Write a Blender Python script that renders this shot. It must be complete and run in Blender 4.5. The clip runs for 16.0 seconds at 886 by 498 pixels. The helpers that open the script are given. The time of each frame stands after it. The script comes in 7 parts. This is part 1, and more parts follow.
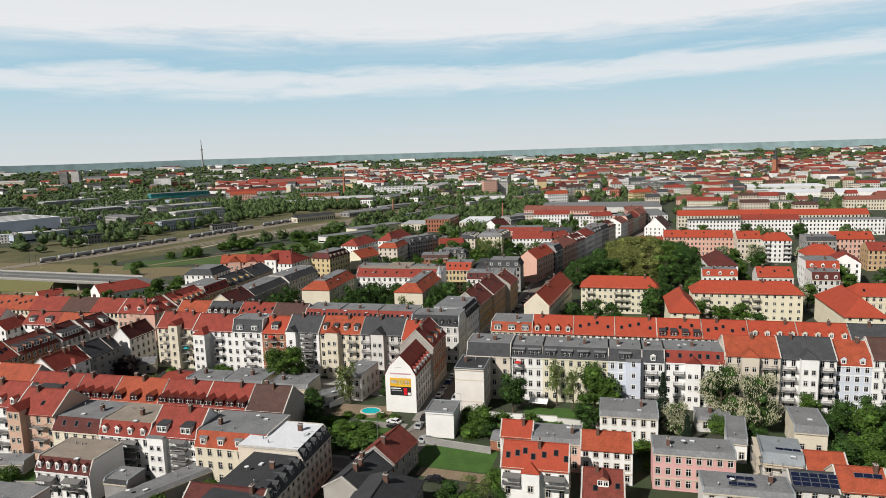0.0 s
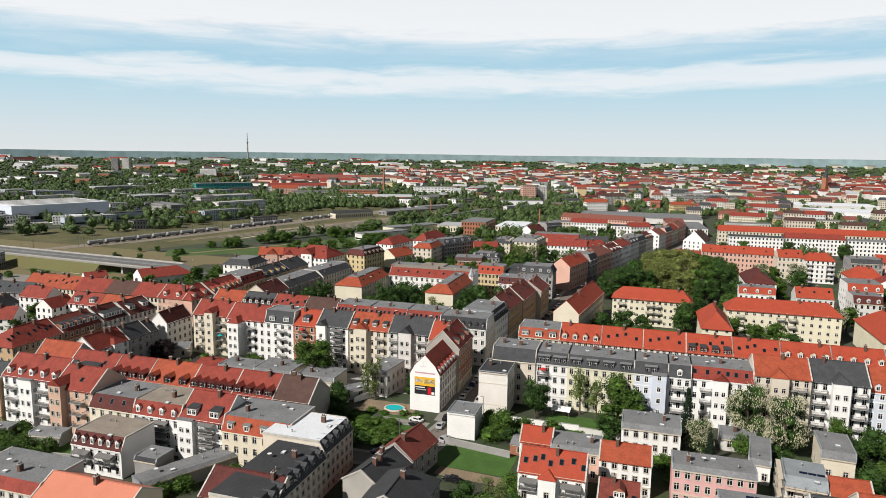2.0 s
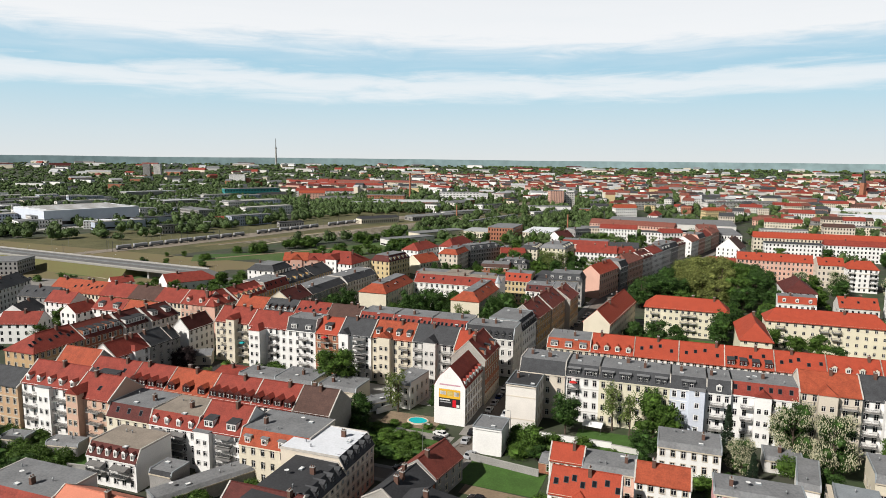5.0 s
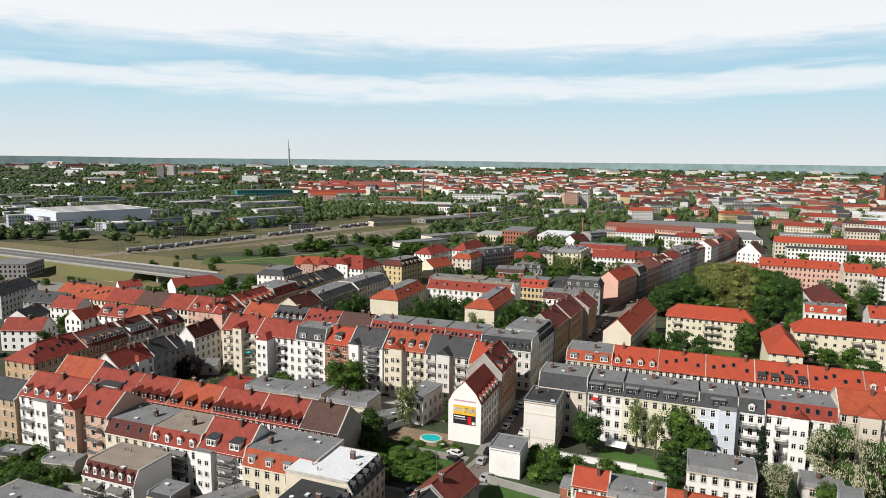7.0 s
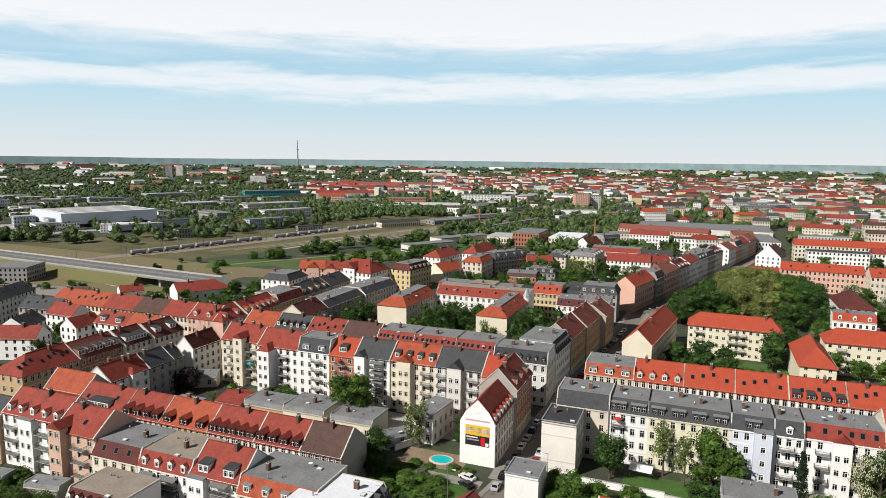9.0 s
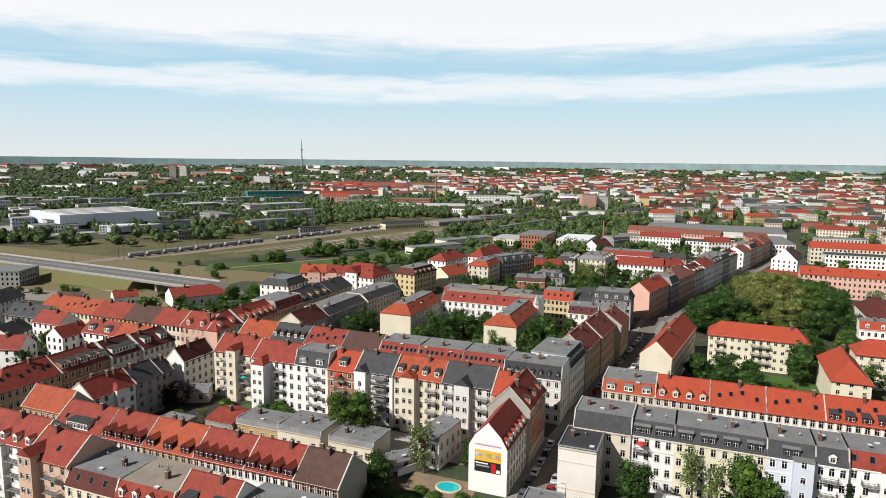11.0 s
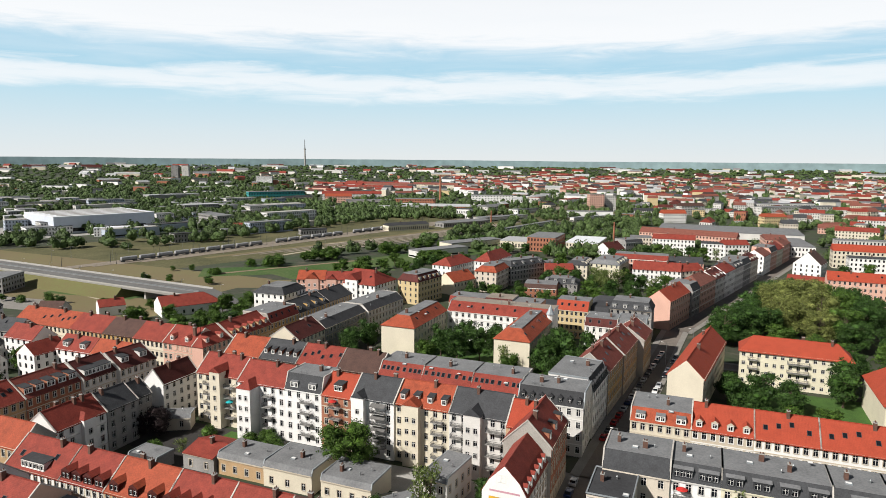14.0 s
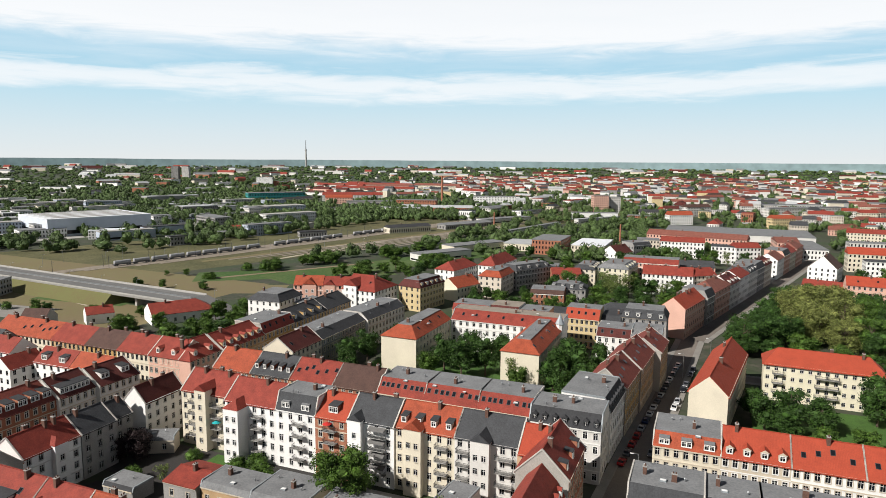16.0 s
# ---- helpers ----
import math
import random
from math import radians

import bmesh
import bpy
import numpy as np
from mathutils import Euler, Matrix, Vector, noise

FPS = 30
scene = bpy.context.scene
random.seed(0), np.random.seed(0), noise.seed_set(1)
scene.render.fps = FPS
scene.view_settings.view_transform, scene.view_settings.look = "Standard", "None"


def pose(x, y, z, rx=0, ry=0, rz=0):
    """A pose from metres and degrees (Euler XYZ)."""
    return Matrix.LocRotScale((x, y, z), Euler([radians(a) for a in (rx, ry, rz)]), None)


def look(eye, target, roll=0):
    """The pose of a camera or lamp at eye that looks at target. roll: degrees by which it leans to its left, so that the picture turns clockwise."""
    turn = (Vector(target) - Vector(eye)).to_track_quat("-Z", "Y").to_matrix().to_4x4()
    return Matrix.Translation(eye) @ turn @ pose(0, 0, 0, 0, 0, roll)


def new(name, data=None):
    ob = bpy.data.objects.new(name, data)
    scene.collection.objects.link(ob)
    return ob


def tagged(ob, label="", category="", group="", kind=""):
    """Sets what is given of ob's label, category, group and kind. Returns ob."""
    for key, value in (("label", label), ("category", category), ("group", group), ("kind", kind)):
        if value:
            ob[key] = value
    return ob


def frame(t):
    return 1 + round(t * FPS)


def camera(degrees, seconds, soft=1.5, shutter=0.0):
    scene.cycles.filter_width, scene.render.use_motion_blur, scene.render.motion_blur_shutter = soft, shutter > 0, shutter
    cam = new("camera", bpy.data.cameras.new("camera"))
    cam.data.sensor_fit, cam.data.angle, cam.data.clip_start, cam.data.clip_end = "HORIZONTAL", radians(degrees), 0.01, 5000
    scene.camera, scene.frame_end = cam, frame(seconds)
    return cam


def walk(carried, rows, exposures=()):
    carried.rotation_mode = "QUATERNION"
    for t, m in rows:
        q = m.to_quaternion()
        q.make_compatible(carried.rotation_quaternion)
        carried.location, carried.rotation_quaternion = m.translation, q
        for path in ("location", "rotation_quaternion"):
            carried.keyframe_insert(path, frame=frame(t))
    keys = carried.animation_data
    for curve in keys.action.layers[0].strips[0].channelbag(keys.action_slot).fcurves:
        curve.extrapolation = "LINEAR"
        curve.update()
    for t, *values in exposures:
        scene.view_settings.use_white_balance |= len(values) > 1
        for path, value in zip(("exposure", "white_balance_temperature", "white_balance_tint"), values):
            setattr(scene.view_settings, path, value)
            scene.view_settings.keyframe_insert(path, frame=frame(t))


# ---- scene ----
cam = camera(68.0, 16.0, soft=0.6)
# seconds, eye, yaw to the left, pitch, lean
ROWS = [
    (0, -4.05, 5.44, 75.74, -10.99, -8.49, -1.80),
    (0.5, -3.37, 4.39, 76.02, -8.78, -8.43, -0.38),
    (1, -3.02, 3.42, 75.87, -8.49, -8.29, 0.63),
    (1.5, -2.78, 3.07, 76.19, -8.12, -8.35, 0.54),
    (2, -2.70, 3.29, 76.17, -7.77, -8.30, 0.69),
    (2.5, -2.34, 3.62, 75.64, -7.39, -8.12, 0.55),
    (3, -2.02, 4.42, 75.64, -6.98, -8.11, 0.51),
    (3.5, -1.79, 5.38, 75.66, -6.58, -8.07, 0.46),
    (4, -1.78, 6.68, 75.63, -6.18, -8.01, 0.51),
    (6.5, -1.57, 17.12, 76.12, -4.60, -7.71, 0.65),
    (7, -1.66, 19.64, 76.44, -4.38, -7.76, 0.67),
    (7.5, -1.63, 22.44, 76.54, -4.17, -7.77, 0.65),
    (8, -1.64, 25.43, 76.68, -3.98, -7.80, 0.63),
    (8.5, -1.46, 28.51, 76.75, -3.77, -7.78, 0.62),
    (9, -1.49, 31.97, 76.88, -3.63, -7.77, 0.63),
    (11.5, -1.26, 49.47, 77.07, -3.18, -7.77, 0.58),
    (12, -1.26, 53.08, 77.05, -3.12, -7.77, 0.57),
    (12.5, -1.15, 56.71, 77.04, -3.05, -7.80, 0.57),
    (13, -1.17, 60.32, 77.14, -3.03, -7.82, 0.53),
    (13.5, -1.06, 63.69, 77.17, -2.96, -7.82, 0.49),
    (14, -1.03, 67.23, 77.29, -2.90, -7.83, 0.48),
    (14.5, -1.06, 70.80, 77.33, -2.88, -7.84, 0.47),
    (15, -0.91, 74.45, 77.34, -2.81, -7.80, 0.41),
    (15.5, -0.88, 77.98, 77.22, -2.77, -7.77, 0.39),
    (16, -1.04, 81.69, 77.24, -2.77, -7.77, 0.43),
]


def aim(x, y, z, yaw, pitch, lean):
    a, b = radians(yaw), radians(pitch)
    ahead = Vector((-math.sin(a) * math.cos(b), math.cos(a) * math.cos(b), math.sin(b)))
    return look((x, y, z), Vector((x, y, z)) + 50 * ahead, lean)


walk(cam, [(row[0], aim(*row[1:])) for row in ROWS], exposures=((0.0, 0.26), (1.0, 0.38), (4.0, 0.4), (9.0, 0.46), (16.0, 0.5)))

# ---- light ----
SUN_EL, SUN_AZ = 39.0, 240.0  # azimuth clockwise from +y, of the sun itself
sun = new("sun", bpy.data.lights.new("sun", "SUN"))
sun.data.energy, sun.data.angle, sun.data.color = 5.0, radians(0.6), (1.0, 0.955, 0.89)
sun_dir = Vector((math.sin(radians(SUN_AZ)) * math.cos(radians(SUN_EL)), math.cos(radians(SUN_AZ)) * math.cos(radians(SUN_EL)), math.sin(radians(SUN_EL))))
sun.matrix_world = look(sun_dir * 400, (0, 0, 0))

world = bpy.data.worlds.new("world")
scene.world = world
world.use_nodes = True
wn, wl = world.node_tree.nodes, world.node_tree.links
wn.clear()


def wnode(kind, **values):
    n = wn.new(kind)
    for k, v in values.items():
        n.inputs[k].default_value = v
    return n


sky = wn.new("ShaderNodeTexSky")
sky.sky_type, sky.sun_disc = "NISHITA", False
sky.sun_elevation, sky.sun_rotation = radians(SUN_EL), radians(SUN_AZ)
sky.air_density, sky.dust_density, sky.ozone_density = 1.0, 0.7, 1.5
coord = wn.new("ShaderNodeTexCoord")
split = wn.new("ShaderNodeSeparateXYZ")
wl.new(coord.outputs["Generated"], split.inputs[0])


def wmath(op, a, b):
    n = wn.new("ShaderNodeMath")
    n.operation = op
    for i, v in enumerate((a, b)):
        if isinstance(v, (int, float)):
            n.inputs[i].default_value = v
        else:
            wl.new(v, n.inputs[i])
    return n.outputs[0]


def wramp(source, stops):
    n = wn.new("ShaderNodeValToRGB")
    while len(n.color_ramp.elements) < len(stops):
        n.color_ramp.elements.new(0.5)
    for e, (p, c) in zip(n.color_ramp.elements, stops):
        e.position, e.color = p, (*c, 1)
    wl.new(source, n.inputs[0])
    return n.outputs[0]


def wmix(fac, a, b):
    n = wn.new("ShaderNodeMixRGB")
    for s, v in zip(n.inputs, (fac, a, b)):
        if isinstance(v, (int, float)):
            s.default_value = v
        else:
            wl.new(v, s)
    return n.outputs[0]


def wscale(color, k):
    n = wn.new("ShaderNodeVectorMath")
    n.operation = "SCALE"
    wl.new(color, n.inputs[0])
    n.inputs["Scale"].default_value = k
    return n.outputs[0]


# pale haze low over the land, blue above it
haze = wscale(wramp(split.outputs[2], ((0.0, (0.85, 0.90, 0.91)), (0.035, (0.76, 0.89, 0.95)), (0.09, (0.56, 0.85, 1.0)), (0.16, (0.44, 0.78, 1.0)), (0.24, (0.24, 0.44, 0.68)), (0.34, (0.03, 0.06, 0.12)))), 9.8)
clear = wmix(wramp(split.outputs[2], ((0.0, (0.92, 0.92, 0.92)), (0.22, (0.8, 0.8, 0.8)), (0.36, (0.1, 0.1, 0.1)))), wscale(sky.outputs[0], 0.18), haze)
# long sheets of thin cloud
stretch = wnode("ShaderNodeMapping")
stretch.inputs["Scale"].default_value = (1.0, 1.0, 9.0)
wl.new(coord.outputs["Generated"], stretch.inputs[0])
slow = wnode("ShaderNodeTexNoise", Scale=2.2, Detail=5.0, Roughness=0.5, Distortion=0.4)
wl.new(stretch.outputs[0], slow.inputs["Vector"])
wisp = wnode("ShaderNodeTexNoise", Scale=7.0, Detail=8.0, Roughness=0.62, Distortion=0.6)
wl.new(stretch.outputs[0], wisp.inputs["Vector"])
level = wmath("ADD", split.outputs[2], wmath("MULTIPLY", wmath("SUBTRACT", slow.outputs["Fac"], 0.5), 0.05))
level = wmath("ADD", level, wmath("MULTIPLY", wmath("SUBTRACT", wisp.outputs["Fac"], 0.5), 0.05))
cover = wramp(level, ((0.0, (0.1, 0.1, 0.1)), (0.084, (0.1, 0.1, 0.1)), (0.103, (0.8, 0.8, 0.8)), (0.115, (0.7, 0.7, 0.7)), (0.128, (0.06, 0.06, 0.06)), (0.147, (0.24, 0.24, 0.24)), (0.17, (0.95, 0.95, 0.95)), (0.235, (0.88, 0.88, 0.88)), (0.29, (0.08, 0.08, 0.08))))
white = wn.new("ShaderNodeRGB")
white.outputs[0].default_value = (9.9, 10.0, 10.15, 1)
back = wnode("ShaderNodeBackground", Strength=0.070)
wl.new(wmix(cover, clear, white.outputs[0]), back.inputs[0])
out = wn.new("ShaderNodeOutputWorld")
wl.new(back.outputs[0], out.inputs[0])

# ---- materials ----
MATS = {}
ALBEDO_SCALE = 0.84  # all base colours scaled down alike, to deepen shade at the raised exposure


def material(name, color, rough=0.85, var=0.25, scale=0.6, fine=6.0, bump=0.15, metal=0.0, spec=0.3, stripes=0.0, island=0.0, second=None):
    """Base colour with stains at a large and a small scale, and a fine relief; stripes: courses down a slope, in metres."""
    if name in MATS:
        return MATS[name]
    m = MATS[name] = bpy.data.materials.new(name)
    m.use_nodes = True
    n, l = m.node_tree.nodes, m.node_tree.links
    b = n["Principled BSDF"]
    b.inputs["Roughness"].default_value, b.inputs["Metallic"].default_value = rough, metal
    b.inputs["Specular IOR Level"].default_value = spec
    tc = n.new("ShaderNodeTexCoord")
    info = n.new("ShaderNodeObjectInfo")
    shift = n.new("ShaderNodeVectorMath")
    shift.operation = "MULTIPLY_ADD"
    l.new(info.outputs["Random"], shift.inputs[0])
    shift.inputs[1].default_value = (37, 53, 71)
    l.new(tc.outputs["Object"], shift.inputs[2])
    big = n.new("ShaderNodeTexNoise")
    big.inputs["Scale"].default_value, big.inputs["Detail"].default_value = scale, 4
    small = n.new("ShaderNodeTexNoise")
    small.inputs["Scale"].default_value, small.inputs["Detail"].default_value = fine, 3
    l.new(shift.outputs[0], big.inputs["Vector"])
    l.new(shift.outputs[0], small.inputs["Vector"])
    add = n.new("ShaderNodeMath")
    add.operation = "ADD"
    l.new(big.outputs["Fac"], add.inputs[0])
    l.new(small.outputs["Fac"], add.inputs[1])
    mr = n.new("ShaderNodeMapRange")
    mr.inputs["From Min"].default_value, mr.inputs["From Max"].default_value = 0.65, 1.35
    l.new(add.outputs[0], mr.inputs["Value"])
    mx = n.new("ShaderNodeMixRGB")
    c = Vector(color) * ALBEDO_SCALE
    d = Vector(second) * ALBEDO_SCALE if second else c * (1 + var * 0.6)
    mx.inputs[1].default_value = (*(c * (1 - var)), 1)
    mx.inputs[2].default_value = (*d, 1)
    l.new(mr.outputs[0], mx.inputs["Fac"])
    last = mx.outputs[0]
    if island:
        geo = n.new("ShaderNodeNewGeometry")
        hsv = n.new("ShaderNodeHueSaturation")
        mv = n.new("ShaderNodeMapRange")
        mv.inputs["To Min"].default_value, mv.inputs["To Max"].default_value = 1 - island, 1 + island
        l.new(geo.outputs["Random Per Island"], mv.inputs["Value"])
        l.new(mv.outputs[0], hsv.inputs["Value"])
        l.new(last, hsv.inputs["Color"])
        last = hsv.outputs[0]
    l.new(last, b.inputs["Base Color"])
    if bump or stripes:
        bp = n.new("ShaderNodeBump")
        bp.inputs["Strength"].default_value, bp.inputs["Distance"].default_value = bump, 0.05
        height = small.outputs["Fac"]
        if stripes:
            sp = n.new("ShaderNodeSeparateXYZ")
            l.new(tc.outputs["Object"], sp.inputs[0])
            wv = n.new("ShaderNodeMath")
            wv.operation = "MULTIPLY"
            wv.inputs[1].default_value = 1 / stripes
            l.new(sp.outputs[2], wv.inputs[0])
            fr = n.new("ShaderNodeMath")
            fr.operation = "FRACT"
            l.new(wv.outputs[0], fr.inputs[0])
            wx = n.new("ShaderNodeMath")
            wx.operation = "SINE"
            wx2 = n.new("ShaderNodeMath")
            wx2.operation = "MULTIPLY"
            wx2.inputs[1].default_value = 21
            l.new(sp.outputs[0], wx2.inputs[0])
            l.new(wx2.outputs[0], wx.inputs[0])
            sm = n.new("ShaderNodeMath")
            sm.operation = "MULTIPLY_ADD"
            sm.inputs[1].default_value = 0.3
            l.new(wx.outputs[0], sm.inputs[0])
            l.new(fr.outputs[0], sm.inputs[2])
            height = sm.outputs[0]
        l.new(height, bp.inputs["Height"])
        l.new(bp.outputs[0], b.inputs["Normal"])
    return m


def tiles(name, color, var=0.36):
    return material(name, color, 0.8, var, 0.5, 3.0, 0.45, stripes=0.19)


def stucco(name, color, var=0.12):
    return material(name, color, 0.9, var, 0.22, 4.0, 0.1)


ORANGE, RED = tiles("orange_tiles", (0.33, 0.068, 0.031)), tiles("red_tiles", (0.245, 0.042, 0.028))
BRIGHT = tiles("fresh_red_tiles", (0.35, 0.056, 0.027), 0.18)
WORNRED = tiles("worn_red_tiles", (0.19, 0.045, 0.032))
DARKRED, BROWN = tiles("dark_red_tiles", (0.095, 0.022, 0.018)), tiles("brown_tiles", (0.085, 0.045, 0.036))
SLATE, TAR = tiles("slate", (0.055, 0.057, 0.062)), material("roofing_felt", (0.19, 0.194, 0.2), 0.9, 0.3, 0.25, 2.0, 0.1)
DARKTAR, SANDTAR = material("dark_roofing_felt", (0.045, 0.046, 0.05), 0.9, 0.3, 0.25, 2.0, 0.1), material("sandy_roofing_felt", (0.27, 0.23, 0.19), 0.9, 0.25, 0.3, 2.5, 0.1)
WHITEDECK = material("white_roof_sheet", (0.72, 0.74, 0.78), 0.7, 0.12, 0.25, 2.0, 0.05)
ZINC = material("zinc_sheet", (0.33, 0.36, 0.38), 0.5, 0.2, 0.4, 3.0, 0.05, metal=0.3)
WHITE, CREAM = stucco("white_stucco", (0.80, 0.79, 0.77)), stucco("cream_stucco", (0.66, 0.60, 0.48))
PALE, BEIGE = stucco("pale_grey_stucco", (0.62, 0.60, 0.57)), stucco("beige_stucco", (0.62, 0.55, 0.46))
BLUISH, GREYW = stucco("bluish_white_stucco", (0.58, 0.62, 0.70)), stucco("weathered_grey_stucco", (0.30, 0.29, 0.28), 0.25)
PINK, SALMON = stucco("pink_stucco", (0.66, 0.37, 0.36)), stucco("salmon_stucco", (0.64, 0.39, 0.31))
TAN, YELLOW = stucco("tan_stucco", (0.48, 0.32, 0.20)), stucco("yellow_stucco", (0.58, 0.46, 0.26))
LEMON, OCHRE = stucco("pale_yellow_stucco", (0.70, 0.65, 0.50)), stucco("ochre_stucco", (0.45, 0.29, 0.12))
BRICK = material("clinker_brick", (0.36, 0.15, 0.09), 0.9, 0.3, 0.3, 8.0, 0.3, stripes=0.16)
YBRICK = material("yellow_brick", (0.50, 0.34, 0.19), 0.9, 0.25, 0.3, 8.0, 0.3, stripes=0.16)
RENDER = stucco("grey_render", (0.36, 0.34, 0.31), 0.22)
STONE = material("sandstone_trim", (0.55, 0.48, 0.38), 0.85, 0.15, 1.0, 6.0, 0.1)
TRIM = material("white_trim", (0.76, 0.75, 0.72), 0.7, 0.08, 1.0, 6.0, 0.03)
COPING = material("mortared_coping", (0.50, 0.47, 0.43), 0.9, 0.25, 1.0, 5.0, 0.1)
SASH = material("white_sash", (0.78, 0.78, 0.77), 0.4, 0.05, 2, 8, 0)
GLASS = material("window_glass", (0.012, 0.013, 0.016), 0.12, 0.3, 0.7, 2, 0, spec=0.2)
METAL = material("grey_metal", (0.32, 0.33, 0.34), 0.45, 0.15, 1, 5, 0, metal=0.7)
DARKMETAL = material("dark_metal", (0.06, 0.065, 0.07), 0.5, 0.2, 1, 5, 0, metal=0.3)
RAILING = material("railing_metal", (0.05, 0.052, 0.055), 0.6, 0.2, 1, 5, 0, metal=0.1)
ASPHALT = material("asphalt", (0.040, 0.037, 0.035), 0.9, 0.25, 0.12, 3.0, 0.08)
ROAD = material("cobbled_road", (0.18, 0.155, 0.135), 0.9, 0.25, 0.12, 3.0, 0.15)
PAVING = material("paving", (0.25, 0.235, 0.215), 0.9, 0.2, 0.3, 4.0, 0.1)
CONCRETE = material("concrete", (0.36, 0.35, 0.33), 0.9, 0.2, 0.3, 3.0, 0.1)
GRASS = material("lawn", (0.055, 0.12, 0.022), 0.95, 0.35, 0.25, 3.0, 0.3)
DIRT = material("bare_earth", (0.24, 0.18, 0.12), 0.95, 0.3, 0.2, 2.0, 0.3)
BARK = material("bark", (0.10, 0.075, 0.055), 0.95, 0.3, 1.0, 6.0, 0.3)


def ground_material():
    m = bpy.data.materials.new("town_ground")
    m.use_nodes = True
    n, l = m.node_tree.nodes, m.node_tree.links
    b = n["Principled BSDF"]
    b.inputs["Roughness"].default_value = 0.95
    tc = n.new("ShaderNodeTexCoord")
    prev = None
    for sc, lo, hi, c in ((0.02, 0.4, 0.62, (0.042, 0.042, 0.028)), (0.035, 0.46, 0.58, (0.026, 0.045, 0.013)), (0.25, 0.48, 0.66, (0.02, 0.032, 0.011)), (0.08, 0.6, 0.7, (0.085, 0.074, 0.055))):
        no = n.new("ShaderNodeTexNoise")
        no.inputs["Scale"].default_value, no.inputs["Detail"].default_value = sc, 6
        l.new(tc.outputs["Object"], no.inputs["Vector"])
        mr = n.new("ShaderNodeMapRange")
        mr.inputs["From Min"].default_value, mr.inputs["From Max"].default_value = lo, hi
        l.new(no.outputs["Fac"], mr.inputs["Value"])
        mx = n.new("ShaderNodeMixRGB")
        l.new(mr.outputs[0], mx.inputs["Fac"])
        if prev:
            l.new(prev, mx.inputs[1])
        else:
            mx.inputs[1].default_value = (0.032, 0.036, 0.02, 1)
        mx.inputs[2].default_value = (*c, 1)
        prev = mx.outputs[0]
    l.new(prev, b.inputs["Base Color"])
    return m


# ---- geometry helpers ----
class Mesh:
    """Collects faces with material slots."""

    def __init__(self):
        self.v, self.f, self.i = [], [], []

    def face(self, pts, slot=0):
        k = len(self.v)
        self.v += [tuple(p) for p in pts]
        self.f.append(tuple(range(k, k + len(pts))))
        self.i.append(slot)

    def box(self, x0, x1, y0, y1, z0, z1, slot=0, top=None):
        """top: (x0, x1, y0, y1) of the upper face, where it tapers."""
        a, b, c, d = top or (x0, x1, y0, y1)
        lo = [(x0, y0, z0), (x1, y0, z0), (x1, y1, z0), (x0, y1, z0)]
        hi = [(a, c, z1), (b, c, z1), (b, d, z1), (a, d, z1)]
        k = len(self.v)
        self.v += lo + hi
        for q in ((3, 2, 1, 0), (4, 5, 6, 7), (0, 1, 5, 4), (1, 2, 6, 5), (2, 3, 7, 6), (3, 0, 4, 7)):
            self.f.append(tuple(k + j for j in q))
            self.i.append(slot)

    def extrude(self, profile, x0, x1, slot=0):
        """A closed y-z outline (counter-clockwise seen from +x), run from x0 to x1."""
        n = len(profile)
        k = len(self.v)
        self.v += [(x0, y, z) for y, z in profile] + [(x1, y, z) for y, z in profile]
        for j in range(n):
            q = (j + 1) % n
            self.f.append((k + j, k + n + j, k + n + q, k + q)[::-1])
            self.i.append(slot)
        self.f += [tuple(range(k + n - 1, k - 1, -1)), tuple(range(k + n, k + 2 * n))]
        self.i += [slot, slot]

    def cylinder(self, x, y, z0, z1, r0, r1, n=8, slot=0):
        k = len(self.v)
        for z, r in ((z0, r0), (z1, r1)):
            self.v += [(x + r * math.cos(2 * math.pi * j / n), y + r * math.sin(2 * math.pi * j / n), z) for j in range(n)]
        for j in range(n):
            q = (j + 1) % n
            self.f.append((k + j, k + q, k + n + q, k + n + j))
            self.i.append(slot)
        self.f += [tuple(range(k + n, k + 2 * n)), tuple(range(k + n - 1, k - 1, -1))]
        self.i += [slot, slot]

    def data(self, name, mats):
        me = bpy.data.meshes.new(name)
        me.from_pydata(self.v, [], self.f)
        for m in mats if isinstance(mats, (list, tuple)) else [mats]:
            me.materials.append(m)
        me.polygons.foreach_set("material_index", self.i)
        me.update()
        return me


def part(name, mesh, mats, parent, label="", m=None):
    """Links a mesh as one object under a thing or a part."""
    ob = new(name, mesh.data(name, mats) if isinstance(mesh, Mesh) else mesh)
    ob.parent = parent
    if m is not None:
        ob.matrix_basis = m
    if label:
        ob["label"] = label
    return ob


# the town's street grid: u along the cross streets, v along the main street
GRID = -25.0
E1 = Vector((math.cos(radians(GRID)), math.sin(radians(GRID)), 0))
E2 = Vector((-E1.y, E1.x, 0))
CORNER = Vector((43.9, 228.1, 0))


def terrain(x, y):
    r = math.hypot(x, y)
    s = min(max((r - 1700) / 3200, 0), 1)
    return 52 * s * s * (3 - 2 * s)


def place(u, v, turn=0.0, z=0.0):
    p = CORNER + u * E1 + v * E2
    return pose(p.x, p.y, z + terrain(p.x, p.y), 0, 0, GRID + turn)


def thing(name, m, label, category, group="", kind=""):
    ob = new(name)
    ob.empty_display_size = 0.5
    ob.matrix_world = m
    return tagged(ob, label, category, group, kind)


# ---- building kit ----
CACHE = {}


